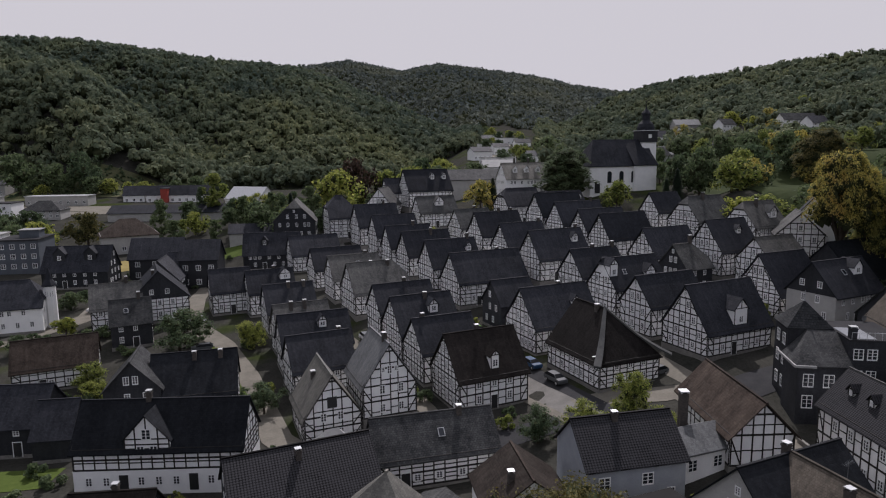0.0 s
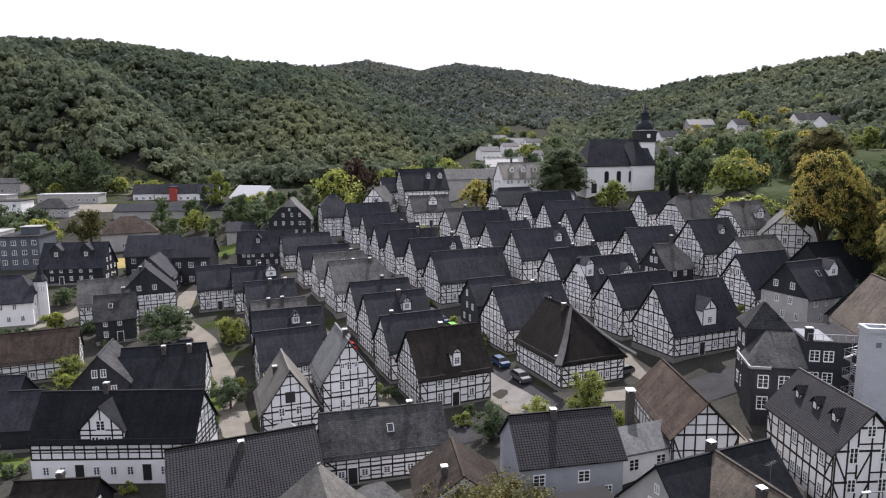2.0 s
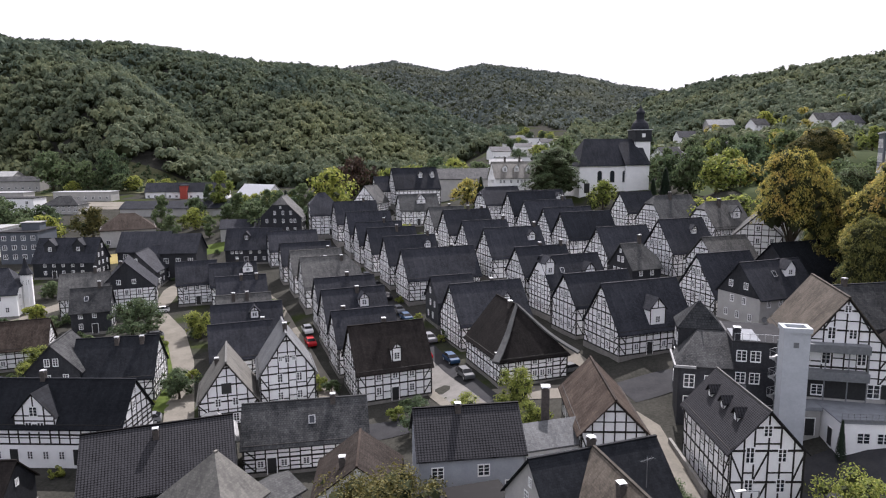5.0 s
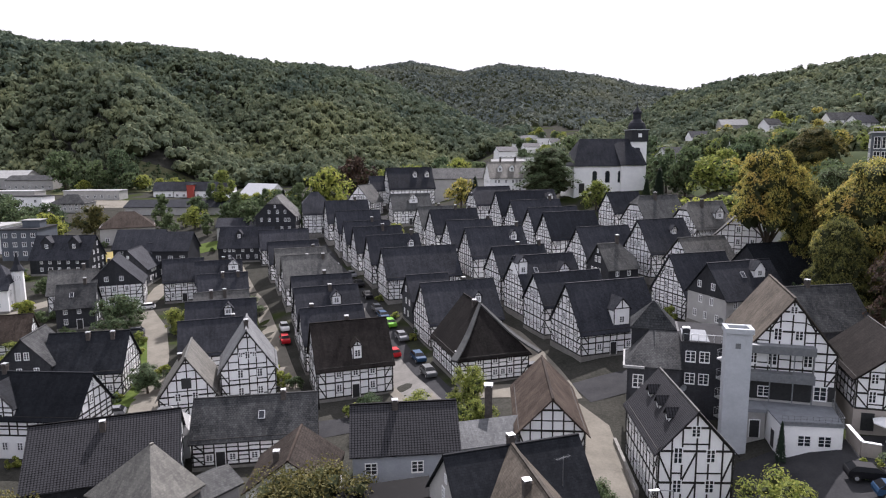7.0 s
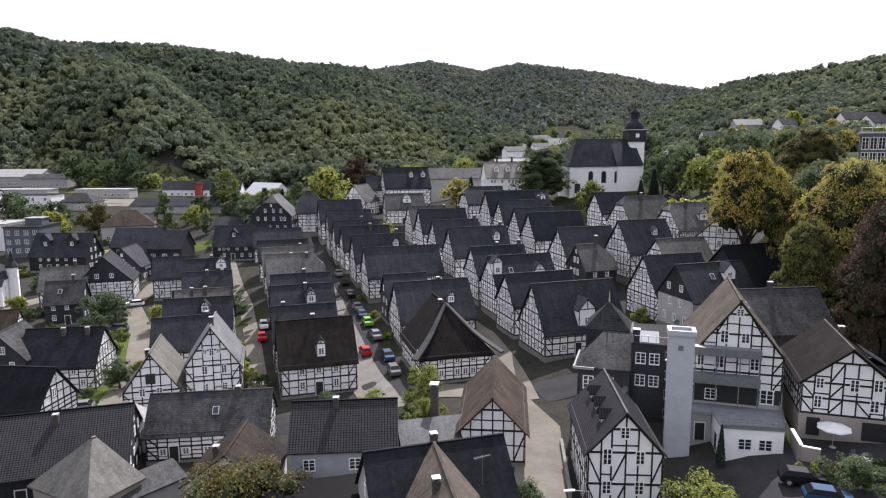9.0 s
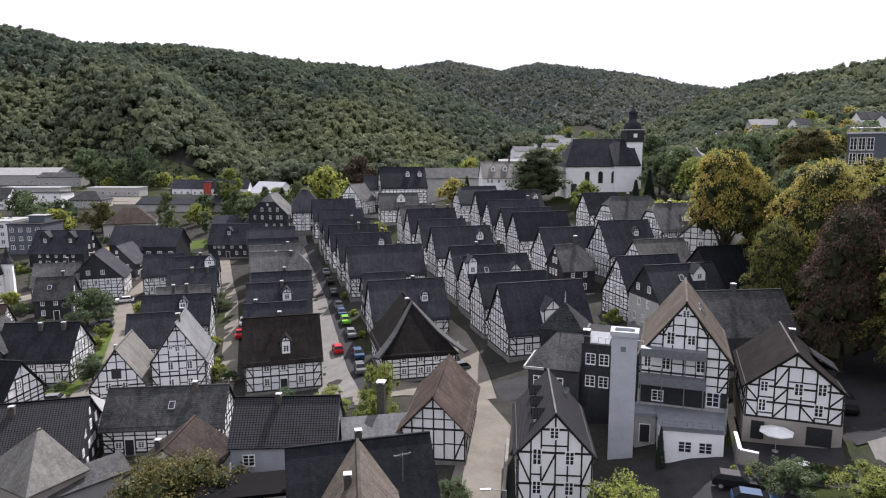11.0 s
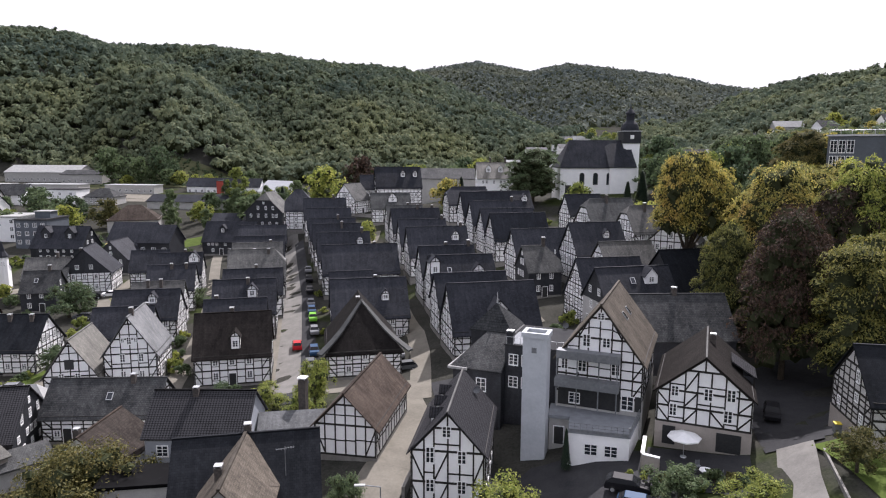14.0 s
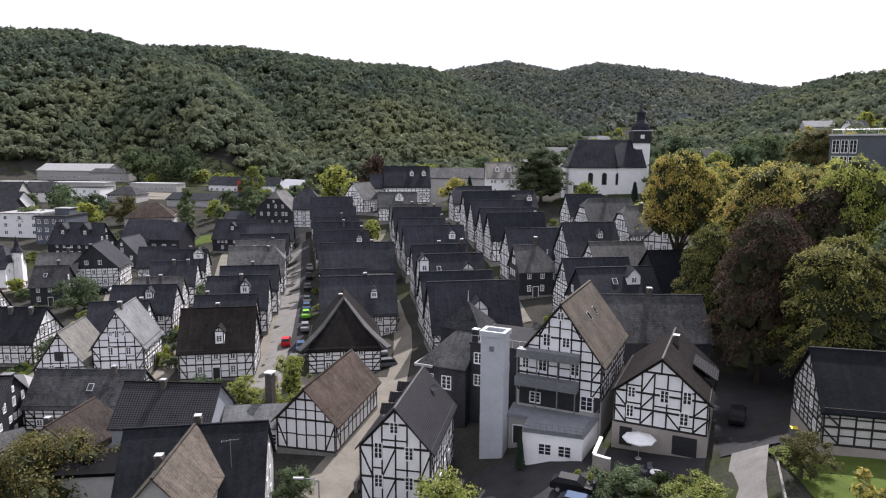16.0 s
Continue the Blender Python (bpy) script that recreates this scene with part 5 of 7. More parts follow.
def leaf_crown(seed, radius, low, top, count, size, lobes):
    """Leaf sprays set on the shells of many uneven lobes between the heights low and top."""
    rs = np.random.RandomState(seed)
    h = rs.uniform(0.0, 1.0, lobes)
    wide = np.sin(np.pi * np.clip(0.16 + 0.74 * h, 0, 1)) ** 0.7
    a = rs.uniform(0, 2 * np.pi, lobes)
    lr = radius * rs.uniform(0.17, 0.36, lobes)
    rr = np.maximum(radius * wide * rs.uniform(0.3, 1.36, lobes) - lr * 0.6, 0)
    cs = np.stack([rr * np.cos(a), rr * np.sin(a), low + lr * 0.7 + h * (top - low - lr * 1.6)], 1)
    w = lr ** 2
    li = rs.choice(lobes, count, p=w / w.sum())
    d = rs.normal(0, 1, (count, 3))
    d[:, 2] += 0.35
    d /= np.linalg.norm(d, axis=1)[:, None]
    p = cs[li] + d * (lr[li] * (0.78 + 0.5 * rs.uniform(0, 1, count) ** 2))[:, None]
    nrm = d + rs.normal(0, 0.5, (count, 3))
    nrm /= np.linalg.norm(nrm, axis=1)[:, None]
    t = np.cross(nrm, rs.normal(0, 1, (count, 3)))
    t /= np.linalg.norm(t, axis=1)[:, None]
    b = np.cross(nrm, t)
    sz = size * rs.uniform(0.6, 1.35, count)[:, None]
    q = np.stack([p - t * sz, p - b * sz * 0.55 + nrm * sz * 0.15, p + t * sz, p + b * sz * 0.55 + nrm * sz * 0.15], 1).reshape(-1, 3)
    # added dark blocks in every lobe stop the light and stand in for inner shade
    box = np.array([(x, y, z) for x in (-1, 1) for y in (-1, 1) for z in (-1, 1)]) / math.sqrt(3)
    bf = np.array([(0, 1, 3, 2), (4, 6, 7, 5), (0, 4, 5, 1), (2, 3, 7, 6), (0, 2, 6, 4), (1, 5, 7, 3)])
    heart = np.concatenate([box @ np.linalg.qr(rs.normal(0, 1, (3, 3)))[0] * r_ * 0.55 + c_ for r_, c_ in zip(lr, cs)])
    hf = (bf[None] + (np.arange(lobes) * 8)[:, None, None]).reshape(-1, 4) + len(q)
    return np.concatenate([q, heart]), np.concatenate([np.arange(count * 4).reshape(-1, 4), hf]), cs, lr


def bough_crown(seed, radius, low, top, count, size, pads):
    """Flat leaf sprays in tiers on the ends of spreading boughs, over added dark blocks for inner shade."""
    rs = np.random.RandomState(seed)
    h = np.linspace(0.0, 1.0, pads) ** 0.85 * 0.97
    wide = np.clip(1.0 - ((h - 0.3) / 0.74) ** 2, 0.03, 1) ** 0.62
    a = np.arange(pads) * 2.39996 + rs.normal(0, 0.35, pads)
    uneven = 1.0 + 0.17 * np.sin(2 * a + seed) + 0.2 * np.sin(4 * a + 2 * seed + 7 * h) + 0.12 * np.sin(7 * a - 11 * h + seed)
    rr = radius * wide * uneven * np.where(rs.uniform(0, 1, pads) < 0.7, rs.uniform(0.8, 1.02, pads), rs.uniform(0.3, 0.8, pads))
    lr = radius * rs.uniform(0.13, 0.27, pads)
    cs = np.stack([rr * np.cos(a), rr * np.sin(a), low + h * (top - low) * rs.uniform(0.86, 1.0, pads) - lr * 0.3], 1)
    li = rs.choice(pads, count, p=lr ** 2 / (lr ** 2).sum())
    th = rs.uniform(0, 2 * np.pi, count)
    ro = np.sqrt(rs.uniform(0, 1, count)) * rs.choice([1.0, 1.0, 1.25], count)
    out = np.stack([np.cos(a), np.sin(a)], 1)[li]
    ex, ey = ro * np.cos(th), ro * np.sin(th)
    away = ex * out[:, 0] + ey * out[:, 1]
    lift = 0.3 * (1 - ro ** 2) - 0.42 * np.maximum(away, -0.2) * np.abs(away) ** 0.3 + rs.normal(0, 0.13, count)
    p = cs[li] + np.stack([ex, ey, lift], 1) * lr[li][:, None]
    nrm = np.stack([0.45 * out[:, 0], 0.45 * out[:, 1], np.full(count, 1.0)], 1) + rs.normal(0, 0.42, (count, 3))
    nrm /= np.linalg.norm(nrm, axis=1)[:, None]
    t = np.cross(nrm, np.stack([-out[:, 1], out[:, 0], np.zeros(count)], 1) + rs.normal(0, 0.5, (count, 3)))
    t /= np.linalg.norm(t, axis=1)[:, None]
    b = np.cross(nrm, t)
    sz = size * rs.uniform(0.55, 1.3, count)[:, None]
    q = np.stack([p - t * sz, p - b * sz * 0.5, p + t * sz - nrm * sz * 0.2, p + b * sz * 0.5], 1).reshape(-1, 3)
    box = np.array([(x, y, z) for x in (-1, 1) for y in (-1, 1) for z in (-1, 1)]) / math.sqrt(3)
    bf = np.array([(0, 1, 3, 2), (4, 6, 7, 5), (0, 4, 5, 1), (2, 3, 7, 6), (0, 2, 6, 4), (1, 5, 7, 3)])
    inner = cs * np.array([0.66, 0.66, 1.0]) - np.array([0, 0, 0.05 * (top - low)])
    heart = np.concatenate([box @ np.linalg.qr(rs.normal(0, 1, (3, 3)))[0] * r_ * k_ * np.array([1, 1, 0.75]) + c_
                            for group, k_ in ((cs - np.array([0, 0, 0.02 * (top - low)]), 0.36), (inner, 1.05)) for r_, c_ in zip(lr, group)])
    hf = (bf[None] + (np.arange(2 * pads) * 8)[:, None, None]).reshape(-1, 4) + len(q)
    return np.concatenate([q, heart]), np.concatenate([np.arange(count * 4).reshape(-1, 4), hf]), cs, lr


TREES = {}


def tree_meshes(kind, seed):
    key = (kind, seed)
    if key in TREES:
        return TREES[key]
    rs = random.Random(seed * 31 + len(kind))
    spec = {"big": (8.0, 4.6, 21.0, 27000, 0.24, 190), "spreading": (8.0, 11.6, 21.0, 22000, 0.24, 150), "mid": (3.7, 0.5, 8.0, 2300, 0.3, 48), "broad": (6.4, 0.6, 8.4, 13000, 0.17, 70), "near": (3.7, 0.7, 8.0, 5600, 0.165, 40), "bush": (1.5, 0.05, 2.3, 800, 0.19, 10), "tall": (2.6, 1.0, 12.5, 3600, 0.27, 44)}
    if kind == "conifer":
        v, f = [], []
        r2 = np.random.RandomState(seed)
        for i in range(2600):
            h = r2.uniform(0.06, 1.0) ** 0.8
            rad = 2.3 * (1.02 - h) * r2.uniform(0.55, 1.05)
            a = r2.uniform(0, 6.283)
            c = np.array([rad * math.cos(a), rad * math.sin(a), h * 11.0])
            o = np.array([math.cos(a), math.sin(a), -0.55]) * r2.uniform(0.25, 0.6)
            t = np.array([-math.sin(a), math.cos(a), 0.1]) * r2.uniform(0.12, 0.25)
            k = len(v)
            v += [c - o * 0.6, c + t, c + o, c - t]
            f.append((k, k + 1, k + 2, k + 3))
        crown = raw_mesh("crown", np.array(v), np.array(f), [LEAF_DARK])
        s = Shape()
        s.tube((0, 0, -0.6), (0, 0, 10.4), 0.24, 0.04)
        TREES[key] = (crown, s.mesh("trunk", BARK, True))
        return TREES[key]
    rad, low, top, cnt, size, lob = spec[kind]
    large = kind in ("big", "spreading")
    q, f, cs, lr = (bough_crown if large else leaf_crown)(seed, rad, low, top, cnt, size, lob)
    hc = top * (0.8 if kind == "spreading" else 0.6)
    crown = raw_mesh("crown", q, f, [LEAF_GREEN, CROWN_SHADE], False, (np.arange(len(f)) >= cnt).astype(int))
    s = Shape()
    tr = rad * 0.055
    fork = hc * 0.5
    s.tube((0, 0, -0.6), (0.05, 0.02, fork), tr * 1.4, tr, 9)
    for c in (cs[::9] if large else cs[:6]):
        m = Vector((0.05, 0.02, fork * rs.uniform(0.8, 1.0)))
        k = m.lerp(Vector(c), 0.55) + Vector((0, 0, rad * 0.08))
        s.tube(m, k, tr * 0.6, tr * 0.35, 6)
        s.tube(k, Vector(c), tr * 0.35, tr * 0.1, 5)
    TREES[key] = (crown, s.mesh("trunk", BARK, True))
    return TREES[key]


CROWNS = {}


def tree(kind, label, x, y, leaf, seed=0, scale=1.0, tall=1.0, sink=0.0, turn=None):
    if kind == "mid" and y < 142:
        kind = "near"
    crown, trunk = tree_meshes(kind, seed)
    key = (kind, seed, leaf.name)
    if key not in CROWNS:
        c = crown if crown.materials[0] == leaf and not any(k[:2] == key[:2] for k in CROWNS) else crown.copy()
        c.materials[0] = leaf
        CROWNS[key] = c
    rz = (x * 37.7 + y * 91.3) % 360 if turn is None else turn
    m = pose(x, y, gz(x, y) - sink, 0, 0, rz) @ Matrix.Diagonal((scale, scale, scale * tall, 1))
    ob = thing("bush" if kind == "bush" else "tree", label, "bush" if kind == "bush" else "tree", m, "garden bushes" if kind == "bush" else "")
    part("crown", CROWNS[key], None, ob)
    part("trunk", trunk, None, ob)
    return ob


# the big autumn trees beside the town
def tall_tree(label, x, y, top, leaf, seed, scale, turn, kind="big"):
    """A large tree whose crown reaches the height top."""
    return tree(kind, label, x, y, leaf, seed, scale, (top - gz(x, y)) / (21.0 * scale), turn=turn)


AUT = "large lime tree turning yellow and orange"
for label, x, y, top, leaf, seed, scale, turn, kind in [
        (AUT, 78.5, 127.5, 35.7, LEAF_AMBER, 2, 0.73, 30, "spreading"),
        ("yellow-green lime tree behind the roofs", 85.6, 128.0, 31.2, LEAF_AMBER, 4, 0.5, 70, "big"),
        (AUT + " on the slope", 89.2, 112.0, 34.2, LEAF_AMBER, 3, 0.84, 0, "big"),
        ("yellow-green lime tree on the slope", 81.6, 106.0, 25.0, LEAF_MOSS, 1, 0.5, 140, "big"),
        ("dark copper beech at the end of the drive", 86.4, 93.8, 28.9, LEAF_COPPER, 3, 0.68, 80, "big"),
        ("dark copper beech on the slope", 96.4, 106.0, 31.4, LEAF_COPPER, 1, 0.7, 20, "big"),
        ("tall yellow-green tree above the drive", 99.6, 107.0, 35.6, LEAF_LIME, 4, 0.8, 50, "big"),
        ("drooping yellow-green tree beside the drive", 93.6, 88.0, 26.6, LEAF_MOSS, 2, 0.72, 200, "big"),
        ("dark green tree behind the drive", 101.5, 91.0, 28.0, LEAF_GREEN, 4, 0.75, 70, "big"),
        ("orange autumn tree on the slope", 97.0, 125.5, 33.8, LEAF_AMBER, 1, 0.8, 200, "big"),
        ("tall green tree on the slope", 108.5, 114.0, 35.0, LEAF_LIME, 2, 0.85, 100, "big"),
        ("dark green tree behind the houses", 93.0, 134.0, 32.5, LEAF_GREEN, 3, 0.85, 50, "big"),
        ("green tree above the drive", 114.0, 88.0, 31.0, LEAF_GREEN, 2, 0.8, 140, "big"),
        ("dark round tree below the hillside houses", 120.5, 208.0, 42.0, LEAF_OLIVE, 3, 0.85, 10, "big"),
        ("green tree on the slope", 104.5, 133.0, 34.5, LEAF_AMBER, 4, 0.85, 250, "big")]:
    tall_tree(label, x, y, top, leaf, seed, scale, turn, kind)
tree("mid", "yellow-green tree behind the roofs", 75.0, 164.0, LEAF_LIME, 7, 1.5, 0.9)
tree("mid", "grey-green tree at the roof's edge", 83.0, 113.0, LEAF_GREEN, 5, 1.2, 1.0)
# trees round the church
tree("big", "round green tree beside the church", 42.5, 224.0, LEAF_GREEN, 1, 1.0, 0.9, turn=10)
tree("mid", "small bright yellow tree in front of the church", 57.4, 214.0, LEAF_LIME, 6, 1.15, 1.05)
tree("mid", "tall green tree behind the church", 86.4, 219.0, LEAF_GREEN, 5, 1.55, 1.35)
tree("conifer", "dark conifer beside the church", 77.0, 214.0, LEAF_DARK, 1, 1.15, 0.9)
tree("conifer", "dark conifer beside the church", 72.5, 211.0, LEAF_DARK, 2, 1.0, 0.85)
tree("mid", "yellow-green tree on the church slope", 87.0, 196.0, LEAF_LIME, 7, 1.7, 0.8)
tree("mid", "yellow-green tree on the church slope", 95.0, 208.0, LEAF_LIME, 6, 1.6, 1.0)
tree("mid", "green tree on the church slope", 104.0, 220.0, LEAF_GREEN, 7, 2.0, 1.0)
tree("mid", "yellow-green bush on the slope", 84.0, 172.0, LEAF_LIME, 5, 1.7, 0.7)
tree("mid", "green bush on the slope", 96.0, 165.0, LEAF_GREEN, 6, 1.8, 0.8)
# trees left and behind the town
tree("mid", "round yellow-green tree at the edge of the town", -38.0, 238.0, LEAF_LIME, 5, 2.2, 1.0)
tree("mid", "copper-red tree below the wood", -37.0, 279.0, LEAF_COPPER, 6, 2.3, 1.2)
tree("mid", "yellow-green tree below the wood", -24.0, 285.0, LEAF_LIME, 7, 1.9, 1.1)
tree("tall", "slim green tree in a garden", -77.0, 218.0, LEAF_GREEN, 8, 0.9, 0.7)
tree("tall", "green tree in a garden", -70.0, 228.0, LEAF_GREEN, 9, 1.1, 0.9)
tree("conifer", "dark conifer in a garden", -55.0, 236.0, LEAF_DARK, 1, 1.0, 0.95)
tree("mid", "green tree in a garden", -60.0, 218.0, LEAF_GREEN, 6, 1.5, 0.9)
tree("mid", "yellow-green tree in a garden", -52.0, 226.0, LEAF_LIME, 5, 1.3, 0.9)
tree("mid", "green tree by the valley road", -122.0, 222.0, LEAF_OLIVE, 7, 1.5, 1.0)
tree("mid", "dark green tree on the valley floor", -237.0, 366.0, LEAF_GREEN, 6, 2.9, 1.0)
tree("mid", "grey-green tree on the valley floor", -214.0, 364.0, LEAF_GREEN, 7, 2.2, 1.0)
tree("mid", "dark green tree on the valley floor", -201.0, 368.0, LEAF_GREEN, 5, 2.3, 1.2)
tree("tall", "bright green slim tree by the valley road", -94.6, 272.0, LEAF_LIME, 8, 1.6, 0.95)
tree("mid", "dark green tree by the valley road", -82.0, 256.0, LEAF_GREEN, 6, 1.2, 0.9)
tree("mid", "dark green tree by the valley road", -102.0, 262.0, LEAF_GREEN, 7, 1.1, 1.0)
tree("mid", "yellow-green tree by the white house", -84.0, 296.0, LEAF_LIME, 6, 1.0, 1.0)
tree("mid", "small yellow tree behind the roofs", 13.0, 222.0, LEAF_AMBER, 6, 1.3, 1.0)
tree("conifer", "dark conifer beside the manor", 17.5, 226.0, LEAF_DARK, 2, 1.0, 0.8)
tree("mid", "small tree between the rows", -4.0, 186.0, LEAF_LIME, 5, 0.9, 1.0)
tree("mid", "small tree between the rows", 63.0, 153.0, LEAF_LIME, 7, 0.8, 0.8)
# gardens
tree("mid", "leafy green tree beside the lane", -51.5, 122.5, LEAF_GREEN, 7, 1.35, 0.75)
tree("mid", "green tree overhanging the lane", -27.0, 92.5, LEAF_GREEN, 6, 0.75, 0.8)
tree("mid", "green bushy tree beside the lane", -27.5, 134.5, LEAF_GREEN, 5, 0.8, 0.7)
tree("mid", "yellow-green tree between the houses", 15.0, 134.0, LEAF_LIME, 6, 0.8, 0.7)
tree("mid", "thin green tree at the street corner", 24.5, 82.5, LEAF_LIME, 7, 0.7, 1.2)
tree("mid", "leafy green tree at the street corner", 11.9, 79.2, LEAF_GREEN, 5, 0.66, 0.95)
tree("mid", "rounded yellow-green bush by the street", 18.0, 80.5, LEAF_LIME, 5, 0.75, 0.7)
tree("mid", "yellow-green tree beside the chimney", 26.5, 74.5, LEAF_LIME, 6, 0.6, 1.0)
tree("broad", "broad brown-green tree in front of the houses", 10.6, 54.4, LEAF_OLIVE, 7, 0.95, 0.95)
tree("mid", "brown-green tree in front of the houses", -17.5, 50.0, LEAF_OLIVE, 6, 1.1, 0.9)
tree("mid", "bright green tree in the forecourt", 54.4, 55.4, LEAF_LIME, 5, 0.95, 0.85)
tree("mid", "bright green tree by the garden wall", 76.0, 60.5, LEAF_LIME, 7, 0.75, 0.55)
tree("mid", "green shrub by the terrace", 69.5, 61.8, LEAF_GREEN, 6, 0.7, 0.6)
tree("mid", "dark olive bush at the corner of the lawn", 83.8, 61.6, LEAF_OLIVE, 6, 0.62, 0.8)
tree("mid", "green bush beside the barn", 38.5, 57.5, LEAF_GREEN, 5, 0.55, 1.0)
tree("conifer", "slim dark cypress by the terrace", 59.0, 68.2, LEAF_DARK, 1, 0.27, 1.6)
for i, (bx, by, lf, sc) in enumerate([(-79, 132, LEAF_LIME, 1.8), (-81, 126, LEAF_GREEN, 1.5), (-73, 128.5, LEAF_GREEN, 1.2), (-30, 96, LEAF_GREEN, 1.0), (-28.5, 100, LEAF_LIME, 0.9), (-50, 88, LEAF_GREEN, 1.3),
                                      (-55, 96, LEAF_GREEN, 1.5), (-48, 61, LEAF_GREEN, 1.2), (-45, 58, LEAF_LIME, 1.1), (89, 58, LEAF_AMBER, 1.5), (1, 82.5, LEAF_GREEN, 1.1), (8, 84, LEAF_LIME, 0.9),
                                      (-3, 93, LEAF_GREEN, 0.9), (13, 118, LEAF_GREEN, 0.9), (-22, 78, LEAF_GREEN, 0.9), (58, 115, LEAF_LIME, 1.2), (-39, 109.5, LEAF_LIME, 1.0), (-33.2, 100.5, LEAF_GREEN, 0.8), (-42.6, 116, LEAF_LIME, 1.1), (-16.2, 112.4, LEAF_LIME, 0.9), (-14.4, 108.6, LEAF_GREEN, 1.0), (-10.4, 101.6, LEAF_GREEN, 1.0), (-8.2, 97.6, LEAF_LIME, 1.0), (-6.0, 93.4, LEAF_LIME, 1.1)]):
    tree("bush", "leafy green garden bush beside the houses", bx, by, lf, 20 + i % 4, sc)

# woodland belt on the right-hand slope and loose trees in the valley
rt = random.Random(5)
BELT = [("big", LEAF_AMBER, "autumn tree in the belt above the drive"), ("big", LEAF_GREEN, "green tree in the belt above the drive"), ("big", LEAF_LIME, "yellow-green tree in the belt above the drive"), ("big", LEAF_COPPER, "copper tree in the belt above the drive")]
for i, (bx, by) in enumerate([(99, 143), (128, 104), (124, 90), (113, 124), (118, 112)]):
    k = BELT[(i * 7 + i // 3) % 4]
    tree(k[0], k[2], bx, by, k[1], 1 + i % 4, rt.uniform(0.7, 0.95), rt.uniform(0.85, 1.05))
for i in range(52):
    bx, by = rt.uniform(82, 195), rt.uniform(160, 325)
    if by < 175 and bx < 95:
        bx += 25
    lf = rt.choice((LEAF_LIME, LEAF_GREEN, LEAF_GREEN, LEAF_AMBER))
    tree("mid", "leafy tree on the church slope", bx, by, lf, 5 + i % 3, rt.uniform(1.0, 1.6), rt.uniform(0.8, 1.1))
for i in range(34):
    bx, by = rt.uniform(-105, -25), rt.uniform(212, 285)
    lf = rt.choice((LEAF_LIME, LEAF_GREEN, LEAF_GREEN, LEAF_GREEN, LEAF_DARK))
    kind = "conifer" if lf is LEAF_DARK else rt.choice(("mid", "mid", "tall"))
    tree(kind, "dark conifer on the valley floor" if kind == "conifer" else "leafy garden tree on the valley floor", bx, by, lf, (1 + i % 2) if kind == "conifer" else (8 + i % 2) if kind == "tall" else 5 + i % 3, rt.uniform(0.65, 1.2), rt.uniform(0.75, 1.1))
for i in range(28):
    bx, by = rt.uniform(-235, -125), rt.choice((rt.uniform(195, 245), rt.uniform(352, 362)))
    tree("mid", "rounded tree between the valley buildings", bx, by, rt.choice((LEAF_GREEN, LEAF_LIME)), 5 + i % 3, rt.uniform(0.9, 1.8), rt.uniform(0.8, 1.0))
for i in range(14):
    bx, by = rt.choice((rt.uniform(-20, 18), rt.uniform(62, 95))), rt.uniform(262, 420)
    tree("mid", "green tree up the valley", bx, by, rt.choice((LEAF_GREEN, LEAF_LIME, LEAF_GREEN)), 5 + i % 3, rt.uniform(1.4, 2.4), rt.uniform(0.8, 1.1))
for i in range(44):
    bx, by = rt.uniform(105, 310), rt.uniform(300, 560)
    tree("mid", "green tree among the hillside houses", bx, by, rt.choice((LEAF_GREEN, LEAF_LIME, LEAF_GREEN, LEAF_AMBER)), 5 + i % 3, rt.uniform(1.2, 1.8), rt.uniform(0.8, 1.1))


# bushes and small trees in the gaps between the houses
def gap_free(x, y, m):
    for cx, cy, z, L, W, ang in HOUSES:
        a = radians(ang)
        dx, dy = x - cx, y - cy
        if abs(dx * math.cos(a) + dy * math.sin(a)) < L / 2 + m and abs(-dx * math.sin(a) + dy * math.cos(a)) < W / 2 + m:
            return False
    for pts, w in WAYS:
        for (ax, ay), (bx, by) in zip(pts[:-1], pts[1:]):
            ux, uy = bx - ax, by - ay
            k = max(0, min(1, ((x - ax) * ux + (y - ay) * uy) / (ux * ux + uy * uy)))
            if math.hypot(x - ax - k * ux, y - ay - k * uy) < w / 2 + m:
                return False
    return True


rg = random.Random(77)
count = 0
for i in range(2600):
    gx, gy = rg.uniform(-112, 62), rg.uniform(55, 205)
    left = gx < -20 - (gy - 90) * 0.42
    if (not left and rg.random() < 0.55) or not gap_free(gx, gy, 0.9) or (36 < gx and gy < 100):
        continue
    count += 1
    if count > 150:
        break
    if rg.random() < 0.14 and left and gap_free(gx, gy, 2.2):
        tree("mid", "small leafy garden tree between the houses", gx, gy, rg.choice((LEAF_GREEN, LEAF_LIME, LEAF_GREEN)), 5 + count % 3, rg.uniform(0.55, 0.85), rg.uniform(0.7, 0.9))
    else:
        tree("bush", "leafy green garden bush beside the houses", gx, gy, rg.choice((LEAF_GREEN, LEAF_GREEN, LEAF_LIME)), 20 + count % 4, rg.uniform(0.55, 1.15), rg.uniform(0.7, 1.1))
for i in range(11):
    k = i / 10
    tree("bush", "green hedge bush along the lane", -28.6 - 6.2 * k + 0.5 * math.sin(i * 2.1), 83.5 + 17 * k, (LEAF_GREEN, LEAF_LIME, LEAF_GREEN)[i % 3], 20 + i % 4, 0.55 + 0.25 * math.sin(i * 1.7) ** 2, 0.9)
